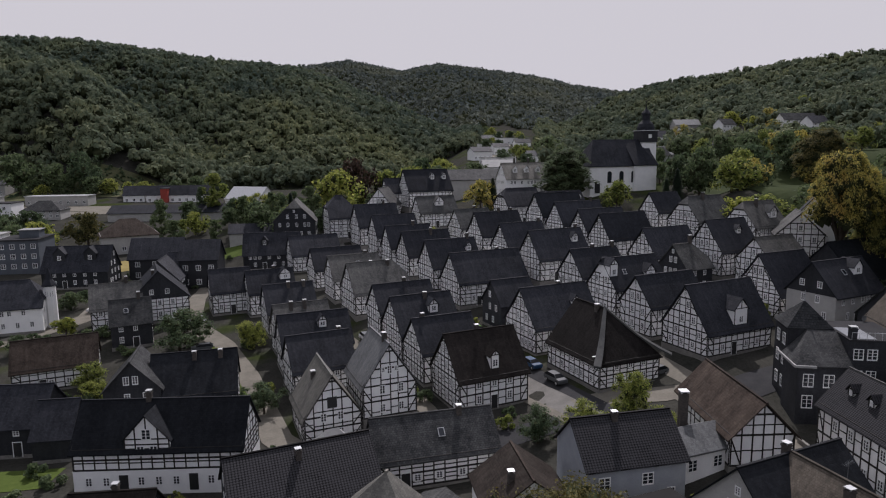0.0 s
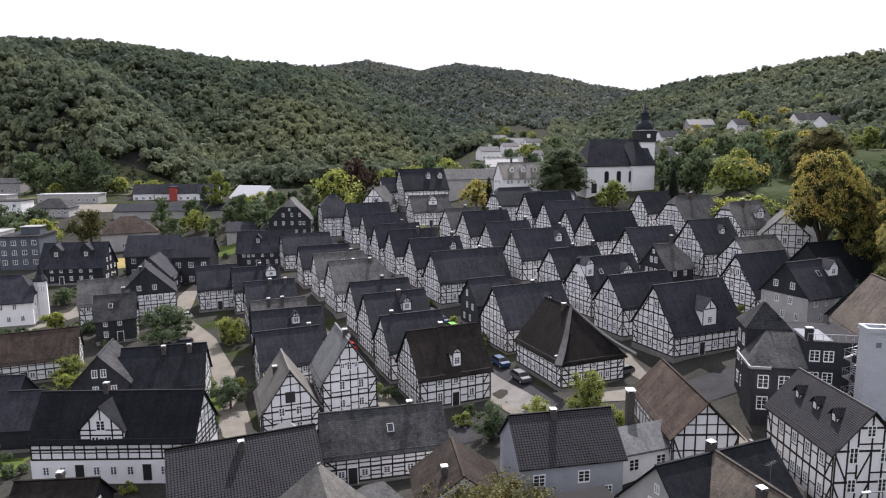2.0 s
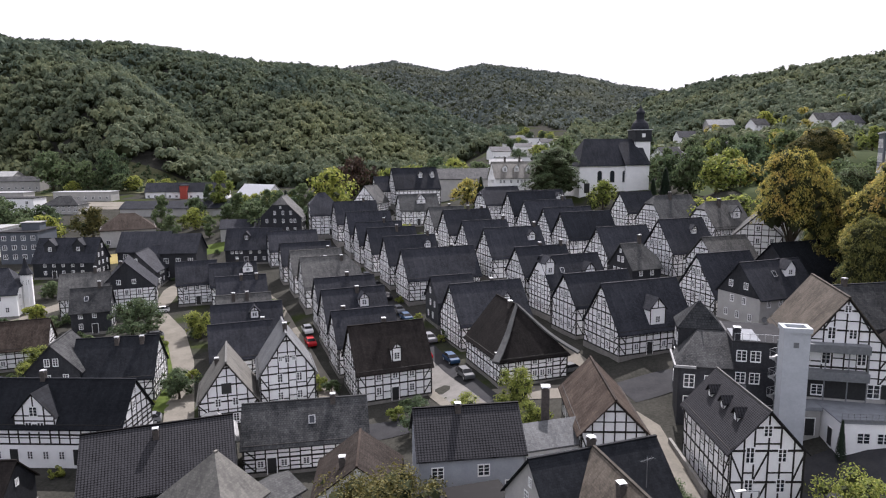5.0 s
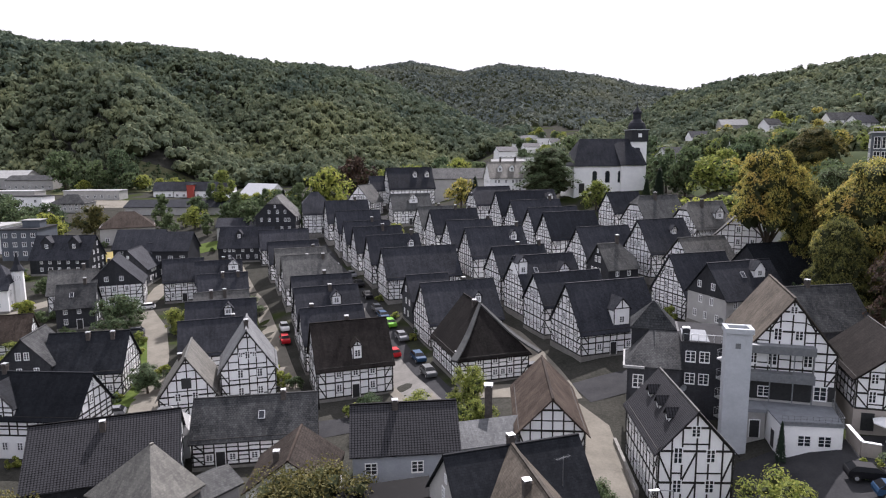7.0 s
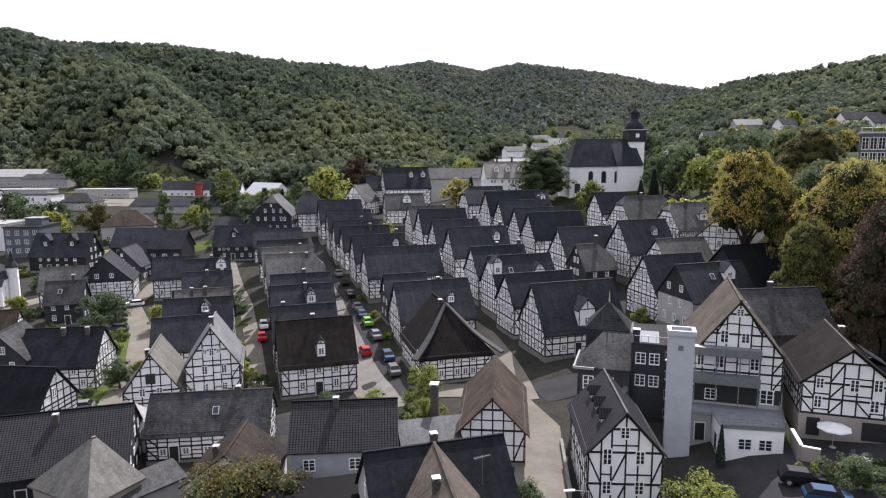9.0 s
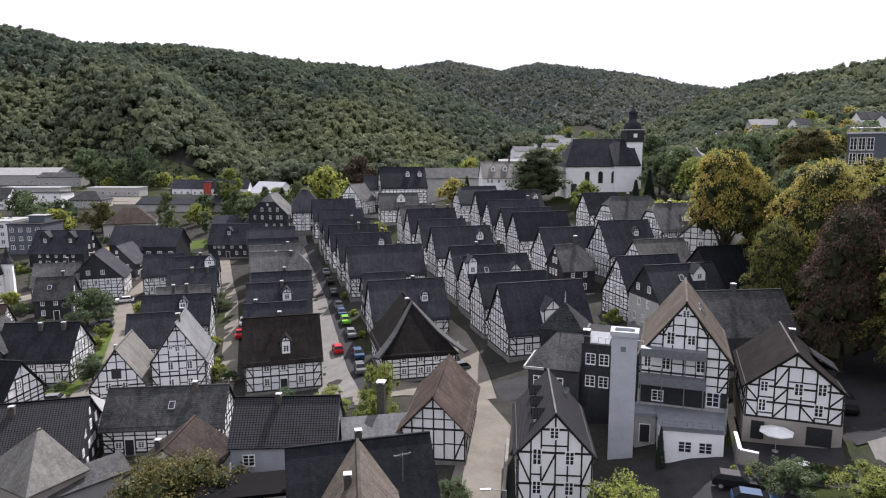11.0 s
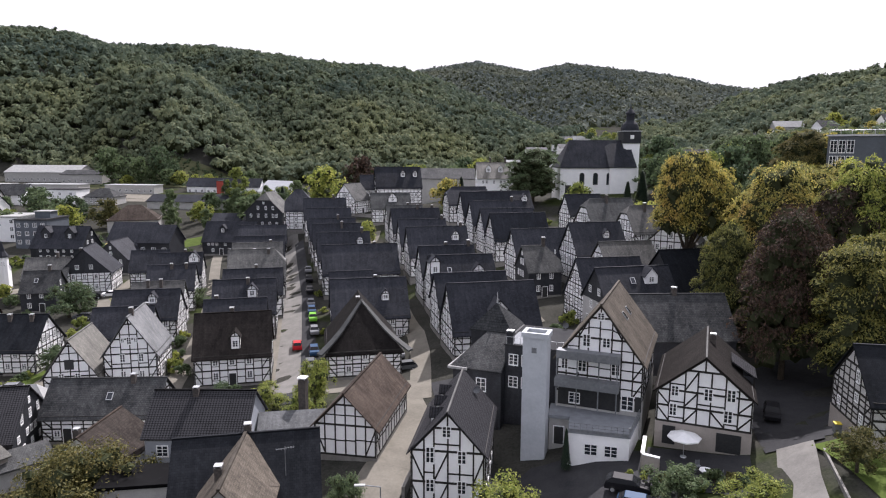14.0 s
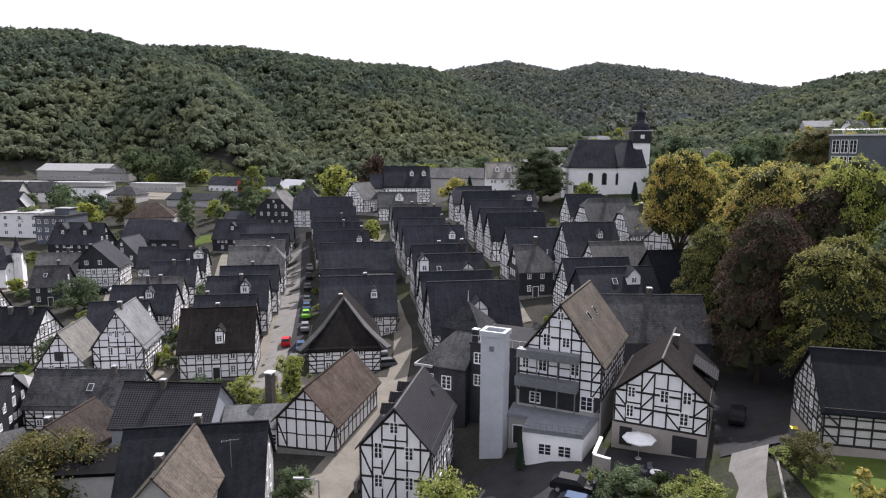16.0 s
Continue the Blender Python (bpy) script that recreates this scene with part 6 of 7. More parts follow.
for i in range(9):
    tree("bush", "green garden shrub in front of the terrace", 64.5 + i * 1.45, 62.6 + 0.35 * i + 0.6 * math.sin(i * 2.3), (LEAF_GREEN, LEAF_LIME, LEAF_GREEN, LEAF_OLIVE)[i % 4], 20 + i % 4, 0.55 + 0.35 * math.sin(i * 1.9) ** 2, 0.9)
for i in range(26):
    by = rg.uniform(340, 1000)
    bx = by * math.tan(radians(rg.uniform(2.2, 7.8)))
    tree("mid", "green tree on the floor of the valley", bx, by, rg.choice((LEAF_GREEN, LEAF_GREEN, LEAF_LIME)), 5 + i % 3, rg.uniform(0.9, 1.6), 0.9)
for i in range(24):
    k = i / 23
    tree("bush", "dark green hedge bush along the valley yard", -156 + 34 * k, 236 + 12 * k, LEAF_GREEN, 20 + i % 4, 0.85 + 0.2 * math.sin(i * 1.3), 0.9)


# ---- hip edges of the swept roof ----
def pale_hips(root, L, W, H, run, pitch, og=0.3, oe=0.4):
    k = math.tan(radians(pitch))
    he = H - W / 2 * k
    x0 = -L / 2
    for sgn in (-1, 1):
        s = Shape()
        tip, low = Vector((x0 + run, 0, H + 0.1)), Vector((x0 - 0.1, sgn * (W / 2 + oe), he - oe * k + 0.22))
        out_ = Vector((-0.75, sgn * 0.9, 0.35))
        line = [tip.lerp(low, i / 7) + out_ * max(0, i / 7 - 0.45) ** 2 * 3.3 + Vector((0, 0, 0.05)) for i in range(8)]
        wide = [0.45, 0.55, 0.65, 0.75, 0.85, 0.95, 1.05, 1.1]
        rims = []
        for i, c in enumerate(line):
            d = line[min(i + 1, 7)] - line[max(i - 1, 0)]
            side = Vector((-d.y, d.x, 0)).normalized() * wide[i] / 2
            rims.append((c - side, c + side))
        for (a, b), (c, d) in zip(rims[:-1], rims[1:]):
            lo = Vector((0, 0, -0.3))
            s.poly([a, b, d, c])
            s.poly([a + lo, c + lo, d + lo, b + lo])
            s.poly([a, c, c + lo, a + lo])
            s.poly([b, b + lo, d + lo, d])
        a, b = rims[-1]
        s.poly([a, b, b + lo, a + lo])
        part("hip_edge", s, WORN_SLATE, root, "pale swept hip edge")


pale_hips(B_HOUSE, 14.5, 11.2, 10.8, 6.6, 49)


def extrude_box(root, name, mat, x0, x1, y0, y1, z0, z1, label="", walluv=False):
    s = Shape()
    s.box(x0, x1, y0, y1, z0, z1)
    if walluv:
        for i, f in enumerate(s.f):
            s.uv[i] = [(s.v[j][0] + s.v[j][1], s.v[j][2]) for j in f]
    return part(name, s, mat, root, label)


# ---- lift tower, slate-hung hotel wing, terrace ----
tower = thing("lift_tower", "smooth pale concrete lift tower with white coping", "tower", pose(55.4, 72.6, 1.6, 0, 0, -8))
extrude_box(tower, "shaft", CONCRETE, -1.35, 1.35, -1.0, 1.0, -1.5, 13.3)
cp = Shape()
for q in ((-1.5, 1.5, -1.15, -0.75), (-1.5, 1.5, 0.75, 1.15), (-1.5, -1.05, -0.75, 0.75), (1.05, 1.5, -0.75, 0.75)):
    cp.box(*q, 13.3, 13.85)
# dark sheet laid on the solid shaft, standing in for shade in a hollow
extrude_box(tower, "shaft_opening", DARK_DOOR, -1.04, 1.04, -0.74, 0.74, 13.3, 13.33, "dark open shaft top")
part("coping", cp, CONCRETE, tower, "white coping round an open top")
extrude_box(tower, "vent", GREY_METAL, -0.35, 0.2, -1.03, -1.0, 11.6, 12.2, "grey louvred vent")

wing = thing("hotel_wing", "slate-hung wing with white windows and pale flat roof", "building", pose(52.5, 83.6, 2.2, 0, 0, -10))
extrude_box(wing, "wall", CLADDING, -0.6, 6.5, -4.6, 4.6, -2, 9.4, walluv=True)
extrude_box(wing, "corner_tower_wall", CLADDING, -6.5, -0.6, -0.5, 4.6, -2, 9.7, walluv=True)
extrude_box(wing, "flat_roof", ASPHALT, -0.7, 6.7, -4.8, 4.8, 9.4, 9.6, "grey felt flat roof")
extrude_box(wing, "pale_deck", TERRACE, -0.4, 2.6, -4.4, 1.0, 9.6, 9.66, "pale roof deck")
rail = Shape()
for i in range(9):
    rail.tube((-0.4 + i * 0.87, -4.6, 9.6), (-0.4 + i * 0.87, -4.6, 10.5), 0.03, 0.03, 6)
rail.tube((-0.4, -4.6, 10.5), (6.6, -4.6, 10.5), 0.035, 0.035, 6)
part("railing", rail, METAL, wing, "thin pale roof railing")
for zz in (4.2, 7.0):
    for xx in (0.5, 2.1):
        window(wing, pose(xx, -4.615, zz), 1.2, 1.4, True)
for zz in (1.2, 4.4, 7.2):
    for yy in (0.8, 3.0):
        window(wing, pose(-6.515, yy, zz, 0, 0, -90), 1.1, 1.6, True)
pyr = Shape()
pyr.slab([[(-6.7, -0.6, 9.8), (-0.9, -0.6, 9.8), (-3.8, 2.2, 13.0)], [(-0.9, -0.6, 9.8), (-0.9, 5.0, 9.8), (-3.8, 2.2, 13.0)], [(-0.9, 5.0, 9.8), (-6.7, 5.0, 9.8), (-3.8, 2.2, 13.0)], [(-6.7, 5.0, 9.8), (-6.7, -0.6, 9.8), (-3.8, 2.2, 13.0)]], 0.2,
         [[(0, 3), (6, 3), (3, 0)]] * 4)
pr = part("pyramid_roof", pyr, STONE_SLATE, wing, "grey slate pyramid roof with finial")
fin = Shape()
fin.tube((-3.8, 2.2, 12.9), (-3.8, 2.2, 14.4), 0.12, 0.03, 6)
part("finial", fin, METAL, pr)
fh = Shape()
fh.slab([[(-7.3, -6.2, 6.4), (-0.5, -6.2, 6.4), (-0.5, -0.55, 9.7), (-4.2, -0.55, 9.7)], [(-7.3, -0.55, 6.4), (-7.3, -6.2, 6.4), (-4.2, -0.55, 9.7)]], 0.2,
        [[(0, 6.5), (6.8, 6.5), (6.8, 0), (3.1, 0)], [(5.6, 4.6), (0, 4.6), (5.6, 0)]])
part("front_roof", fh, STONE_SLATE, wing, "grey slate hip over the bay")
extrude_box(wing, "bay_wall", CLADDING, -6.9, -0.65, -5.9, -0.55, -2, 6.5, walluv=True)
for xx in (-5.6, -3.2):
    window(wing, pose(xx, -5.915, 3.6), 1.3, 1.7, True)
    window(wing, pose(xx, -5.915, 0.8), 1.3, 1.7, True)
eb = Shape()
eb.block((-7.45, -6.4, 6.2), (0.22, 0, 0), (0, 7.0, 0), (0, 0, 0.3))
eb.block((-7.3, -6.5, 6.2), (2.4, 0, 0), (0, 0.22, 0), (0, 0, 0.3))
part("eaves_board", eb, PALE_SHEET, wing, "white painted eaves board")
chimney(wing, -0.1, -4.0, 9.5, 1.5, 0.8, CLADDING)

stair = thing("spiral_stair", "dark metal spiral fire stair beside the lift tower", "staircase", pose(55.5, 76.9, 2.0))
s = Shape()
s.tube((0, 0, -0.4), (0, 0, 10.6), 0.07, 0.07, 8)
part("newel_post", s, GREY_METAL, stair)
tread = Shape()
tread.slab([[(0.06, -0.05, 0), (0.82, -0.17, 0), (0.82, 0.17, 0), (0.06, 0.05, 0)]], 0.05)
tread = tread.mesh("tread", METAL)
s = Shape()
turnings = [(0.84 * math.cos(k * 0.5), 0.84 * math.sin(k * 0.5), 1.1 + k * 0.19) for k in range(50)]
for a_, b_ in zip(turnings, turnings[1:]):
    s.tube(a_, b_, 0.025, 0.025, 5)
for a_ in turnings[::2]:
    s.tube((a_[0], a_[1], a_[2] - 1.05), a_, 0.015, 0.015, 4)
part("handrail", s, METAL, stair, "pale metal handrail and balusters")
for k in range(50):
    part("tread", tread, None, stair, m=pose(0, 0, 0.1 + k * 0.19, 0, 0, math.degrees(k * 0.5)))

terrace = thing("terrace_annex", "white single-storey annex with a railed roof terrace", "building", pose(62.4, 72.1, 2.4, 0, 0, -2))
PLAN = [(-3.1, -3.4), (3.1, -3.4), (4.7, 4.2), (-3.1, 4.2)]


def prism(root, name, mat, plan, z0, z1, grow=0.0, label=""):
    """An upright block over a four-sided plan."""
    s = Shape()
    q = [(x + math.copysign(grow, x), y + math.copysign(grow, y)) for x, y in plan]
    s.poly([(x, y, z1) for x, y in q])
    s.poly([(x, y, z0) for x, y in q[::-1]])
    for (ax, ay), (bx, by) in zip(q, q[1:] + q[:1]):
        s.poly([(ax, ay, z0), (bx, by, z0), (bx, by, z1), (ax, ay, z1)])
    return part(name, s, mat, root, label)


prism(terrace, "wall", PLASTER, PLAN, -1.5, 3.3)
prism(terrace, "deck", TERRACE, PLAN, 3.3, 3.42, 0.1, "grey slab deck")
prism(terrace, "side_deck", TERRACE, [(-5.6, 0.6), (-3.22, 0.6), (-3.22, 4.2), (-5.6, 4.2)], 3.0, 3.38, 0.0, "grey slab deck over the passage")
prism(terrace, "passage_wall", GREY_PLASTER, [(-5.5, 1.0), (-3.22, 1.0), (-3.22, 4.1), (-5.5, 4.1)], -1.5, 3.0, 0.0, "grey wall under the side deck")
door(terrace, pose(-4.4, 0.98, -0.1))
tr_ = Shape()
edge = [Vector((-3.1, -3.42, 0)), Vector((3.12, -3.42, 0)), Vector((4.7, 4.1, 0))]
for a_, b_ in zip(edge[:-1], edge[1:]):
    k_ = max(2, int((b_ - a_).length / 0.6))
    for i in range(k_ + 1):
        v_ = a_.lerp(b_, i / k_)
        tr_.tube((v_.x, v_.y, 3.42), (v_.x, v_.y, 4.4), 0.028, 0.028, 6)
    for h in (3.75, 4.05, 4.4):
        tr_.tube((a_.x, a_.y, h), (b_.x, b_.y, h), 0.03, 0.03, 6)
part("railing", tr_, GREY_METAL, terrace, "dark metal railing")
sc = Shape()
sc.box(-3.0, 3.05, -3.47, -3.43, 3.3, 3.75)
part("screen", sc, GREY_METAL, terrace, "grey cloth screen behind the railing")
window(terrace, pose(-0.75, -3.42, 1.0), 1.4, 1.3, True)
window(terrace, pose(1.3, -3.42, 1.0), 1.4, 1.3, True)
door(terrace, pose(-3.12, -1.2, -0.2, 0, 0, -90))

bal = thing("balcony_stack", "grey balcony bands and dark loggia across the gable", "balcony", pose(62.2, 75.1, 2.7, 0, 0, -10))
extrude_box(bal, "upper_balcony", GREY_METAL, -4.6, 2.4, -1.2, 0.02, 9.15, 10.1, "grey sheet-clad balcony front")
extrude_box(bal, "lower_balcony", GREY_METAL, -4.7, 2.4, -1.4, 0.02, 5.9, 6.9, "grey sheet-clad balcony front")
# dark panel painted in place of the shade inside the loggia
extrude_box(bal, "loggia_back", DARK_DOOR, -4.5, 2.5, -0.12, 0.02, 3.4, 5.9, "dark glazed loggia wall")
for xx in (-2.6,):
    window(bal, pose(xx, -0.13, 3.7), 1.3, 1.3, True)
for xx in (-4.5, -2.2, 0.2, 2.2):
    extrude_box(bal, "post", GREY_METAL, xx - 0.06, xx + 0.06, -1.25, -1.13, 3.4, 9.15)
window(bal, pose(3.3, -0.1, 3.7), 1.4, 1.7, True)
extrude_box(bal, "shutter", DARK_DOOR, 4.1, 4.8, -0.12, -0.02, 3.7, 5.4, "dark green shutter")

# parasol, table and chairs on the dark terrace
para = thing("parasol", "round white garden parasol", "parasol", pose(71.0, 70.4, gz(71, 70.4) + 0.12))
cs_ = Shape()
for i in range(8):
    a0, a1 = 2 * math.pi * i / 8, 2 * math.pi * (i + 1) / 8
    cs_.poly([(0, 0, 2.75), (1.7 * math.cos(a0), 1.7 * math.sin(a0), 2.25), (1.7 * math.cos(a1), 1.7 * math.sin(a1), 2.25)])
    cs_.poly([(0, 0, 2.70), (1.7 * math.cos(a1), 1.7 * math.sin(a1), 2.12), (1.7 * math.cos(a0), 1.7 * math.sin(a0), 2.12)])
    cs_.poly([(1.7 * math.cos(a0), 1.7 * math.sin(a0), 2.25), (1.7 * math.cos(a0), 1.7 * math.sin(a0), 2.12), (1.7 * math.cos(a1), 1.7 * math.sin(a1), 2.12), (1.7 * math.cos(a1), 1.7 * math.sin(a1), 2.25)])
part("canopy", cs_, WHITE, para)
pl_ = Shape()
pl_.tube((0, 0, 0), (0, 0, 2.7), 0.035, 0.035, 8)
pl_.tube((0, 0, 0), (0, 0, 0.1), 0.35, 0.3, 12)
part("pole", pl_, METAL, para)
tab = thing("garden_table", "round pale garden table on the terrace", "table", pose(72.6, 66.6, gz(72.6, 66.6) + 0.12))
tb = Shape()
tb.tube((0, 0, 0.7), (0, 0, 0.75), 0.65, 0.65, 20)
part("tabletop", tb, WHITE, tab)
for i in range(4):
    lg = Shape()
    a = math.pi / 4 + i * math.pi / 2
    lg.tube((0.45 * math.cos(a), 0.45 * math.sin(a), 0), (0.35 * math.cos(a), 0.35 * math.sin(a), 0.7), 0.025, 0.025, 6)
    part("leg", lg, METAL, tab)


def garden_chair(x, y, rz):
    ob = thing("garden_chair", "grey metal garden chair by the round table", "chair", pose(x, y, gz(x, y) + 0.12, 0, 0, rz), "chairs round the garden table")
    s = Shape()
    s.box(-0.24, 0.24, -0.24, 0.24, 0.42, 0.46)
    part("seat", s, GREY_METAL, ob)
    s = Shape()
    s.box(-0.24, 0.24, 0.22, 0.26, 0.5, 0.92)
    part("backrest", s, GREY_METAL, ob)
    for sx in (-1, 1):
        for sy in (-1, 1):
            l = Shape()
            l.tube((sx * 0.21, sy * 0.21, 0), (sx * 0.21, sy * 0.21, 0.9 if sy > 0 else 0.43), 0.02, 0.02, 6)
            part("leg", l, GREY_METAL, ob)


garden_chair(71.5, 67.2, 60)
garden_chair(72.1, 68.0, 15)
garden_chair(73.9, 66.4, -100)

# low garden walls
def wall_run(label, pts, h, w, mat, cap=None):
    ob = thing("garden_wall", label, "wall", pose(0, 0, 0), kind="structure")
    for a, b in zip(pts[:-1], pts[1:]):
        s = Shape()
        a, b = Vector((*a, 0)), Vector((*b, 0))
        n = Vector((-(b - a).y, (b - a).x, 0)).normalized() * w
        za, zb = gz(a.x, a.y), gz(b.x, b.y)
        lo = min(za, zb) - 0.8
        s.block(a - n / 2 + Vector((0, 0, lo)), b - a, n, Vector((0, 0, max(za, zb) + h - lo)))
        part("wall_length", s, mat, ob)
        if cap:
            c = Shape()
            c.block(a - n * 0.62 + Vector((0, 0, max(za, zb) + h)), b - a, n * 1.24, Vector((0, 0, 0.09)))
            part("coping", c, cap, ob)
    return ob


wall_run("beige garden wall with bright white coping", [(67.2, 71.4), (66.6, 67.2), (68.2, 66.6)], 1.6, 0.3, BEIGE_PLASTER, WHITE)
wall_run("pale kerb wall beside the lawn", [(83.0, 67.0), (81.2, 52.0)], 0.14, 0.2, STONE)
wall_run("stone wall beside the street", [(43.0, 62.0), (42.6, 74.0)], 0.7, 0.35, STONE)
wall_run("stone wall under the white house", [(-56, 64), (-45, 67)], 0.6, 0.35, STONE)


# ---- church ----
CH = pose(62.2, 236.5, 20.4, 0, 0, 14)
church = thing("church", "white plastered church with dark slate roof and onion-capped tower", "church", CH)
cw = Shape()
cw.poly([(-13, -7, -2), (12, -7, -2), (12, -7, 10), (-13, -7, 10)])
cw.poly([(12, 7, -2), (-13, 7, -2), (-13, 7, 10), (12, 7, 10)])
cw.poly([(-13, 7, -2), (-13, -7, -2), (-13, -7, 10), (-13, 7, 10)])
cw.poly([(12, -7, -2), (12, 7, -2), (12, 7, 10), (12, 0, 17.5), (12, -7, 10)])
part("wall", cw, PLASTER, church)
cr = Shape()
pls, uvs = roof_planes(25, 14, 18.6, 10.0, 0.3, 0.5, (4.5, 20), (0, 0))
cr.slab(pls, 0.25, uvs)
part("roof", cr, SLATE, church, m=pose(-0.5, 0, 0))
for i, xx in enumerate((-10.2, -5.6, -1.0, 3.6, 8.2)):
    if i in (0, 4):
        door(church, pose(xx, -7.02, 0.0), 2.0, 3.4)
    else:
        s = Shape()
        pts = [(-0.75, 0), (0.75, 0), (0.75, 3.2)] + [(0.75 * math.cos(a), 3.2 + 0.75 * math.sin(a)) for a in (0.6, 1.05, 1.57, 2.1, 2.55)] + [(-0.75, 3.2)]
        s.poly([(p[0], -0.04, p[1]) for p in pts])
        s.poly([(p[0] * 1.22, -0.02, p[1] * 1.06 - 0.15) for p in pts], None, 1)
        part("arched_window", s, [GLASS, GREY_PLASTER], church, m=pose(xx, -7.02, 3.6))
sg = Shape()
sg.slab([[(3.0, -8.6, 9.6), (12.5, -8.6, 9.6), (8.5, -1.5, 17.2)], [(12.5, -8.6, 9.6), (12.6, 1.0, 17.4), (8.5, -1.5, 17.2)], [(3.0, -8.6, 9.6), (8.5, -1.5, 17.2), (3.2, 0.0, 18.2)]], 0.25, [[(0, 9), (9, 9), (5, 0)]] * 3)
part("transept_roof", sg, SLATE, church)
extrude_box(church, "transept_wall", PLASTER, 3.6, 12.1, -8.1, -6.9, -2, 9.6)
extrude_box(church, "tower_wall", PLASTER, 9.5, 15.0, -2.6, 2.9, -2, 17.5, "white square tower")
s = Shape()
s.box(9.2, 15.3, -2.9, 3.2, 17.5, 21.5)
part("tower_belfry", s, CLADDING, church, "slate-hung belfry")
gal = Shape()
gal.box(8.9, 15.6, -3.2, 3.5, 21.5, 21.75)
part("gallery", gal, METAL, church, "pale gallery edge")


def lathe(name, prof, mat, parent, cx, cy, label="", n=16):
    s = Shape()
    for (r0, z0), (r1, z1) in zip(prof[:-1], prof[1:]):
        for i in range(n):
            a0, a1 = 2 * math.pi * i / n, 2 * math.pi * (i + 1) / n
            s.poly([(cx + r0 * math.cos(a0), cy + r0 * math.sin(a0), z0), (cx + r0 * math.cos(a1), cy + r0 * math.sin(a1), z0), (cx + r1 * math.cos(a1), cy + r1 * math.sin(a1), z1), (cx + r1 * math.cos(a0), cy + r1 * math.sin(a0), z1)])
    return part(name, s, mat, parent, label)


lathe("onion_dome", [(3.1, 21.7), (3.05, 22.8), (2.6, 24.0), (1.7, 24.9), (1.35, 25.3), (1.35, 27.2), (1.7, 27.35), (1.6, 27.9), (0.9, 28.7), (0.4, 29.3), (0.12, 30.2), (0.05, 32.0), (0.0, 32.1)], SLATE, church, 12.25, 0.15, "dark slate onion cap with lantern and spike")
for i in range(4):
    extrude_box(church, "clock_face" if i == 0 else "belfry_louvre", WHITE if i == 0 else DARK_DOOR, 11.6, 12.9, *((-2.95, -2.9) if i == 0 else (3.2, 3.25)), 19.0 - i * 0.02, 20.3 - i * 0.02) if i < 2 else None


# ---- plain far buildings ----
def block_house(label, x, y, w, d, h, ang, roof="gable", wallmat=None, roofmat=None, rows=2, cols=5, pitch=35, cat="house", name="valley_house", z=None, group="houses in the valley"):
    g = (gz(x, y) if z is None else z)
    ob = thing(name, label, cat, pose(x, y, g, 0, 0, ang), group)
    wallmat = wallmat or PLASTER
    s = Shape()
    s.box(-w / 2, w / 2, -d / 2, d / 2, -3, h)
    part("wall", s, wallmat, ob)
    r = Shape()
    if roof == "gable":
        rh = d / 2 * math.tan(radians(pitch))
        pls, uvs = roof_planes(w, d, h + rh, h, 0.4, 0.5)
        r.slab(pls, 0.2, uvs)
        for sx in (-1, 1):
            g_ = Shape()
            g_.poly([(sx * w / 2, -d / 2, h), (sx * w / 2, d / 2, h), (sx * w / 2, 0, h + rh - 0.1)])
            part("gable_wall", g_, wallmat, ob)
    elif roof == "hip":
        rh = d / 2 * math.tan(radians(pitch))
        pls, uvs = roof_planes(w, d, h + rh, h, 0.4, 0.5, (d / 2, 99), (d / 2, 99))
        r.slab(pls, 0.2, uvs)
    else:
        r.box(-w / 2 - 0.3, w / 2 + 0.3, -d / 2 - 0.3, d / 2 + 0.3, h, h + 0.35)
    part("roof", r, roofmat or SLATE, ob)
    for i in range(rows):
        for j in range(cols):
            window(ob, pose(-w / 2 + w * (j + 0.5) / cols, -d / 2 - 0.02, 0.9 + i * (h - 0.4) / rows), min(1.3, w / cols * 0.62), min(1.4, (h - 0.4) / rows * 0.6), False)
    return ob


# valley floor on the left
block_house("long pale-roofed factory hall", -300, 384, 52, 20, 6.5, 8, "gable", GREY_PLASTER, PALE_SHEET, 1, 12, 24, "factory", "factory_hall", group="factory halls")
block_house("low grey workshop beside the hall", -262, 374, 28, 14, 6, 8, "gable", GREY_PLASTER, STONE_SLATE, 1, 7, 20, "factory", "factory_hall", group="factory halls")
block_house("white flat-roofed warehouse beside the road", -234, 317, 34, 10, 4.5, 6, "flat", GREY_PLASTER, METAL, 1, 9, name="warehouse", cat="warehouse", group="warehouses")
block_house("white flat-roofed warehouse with lit roof", -192, 328, 30, 9, 4.5, 4, "flat", GREY_PLASTER, METAL, 1, 8, name="warehouse", cat="warehouse", group="warehouses")
block_house("white two-storey office block", -188, 274, 17, 10, 6.5, 6, "flat", PLASTER, ASPHALT, 2, 3)
block_house("pale villa with grey hipped roof", -169, 277, 15, 11, 4.0, 10, "hip", GREY_PLASTER, STONE_SLATE, 2, 6, 33)
for tx in (-163, -151, -139, -128):
    block_house("terraced white house with a dark gabled roof", tx, 347, 10.5, 9, 4.6, 10, "gable", PLASTER, SLATE, 1, 3, 44, z=10.3)
block_house("terraced house with red stair tower", -145.5, 343.5, 3.5, 8, 7.5, 8, "flat", RED_TILE, SLATE, 0, 0, z=10.3)
block_house("white house with sunlit roof", -89, 303, 19, 13, 5.5, -25, "gable", PLASTER, METAL, 1, 4, 38)
block_house("long low dark-roofed hall", -114, 272, 46, 12, 3.6, 4, "gable", GREY_PLASTER, SLATE, 0, 0, 24, "hall", "low_hall")
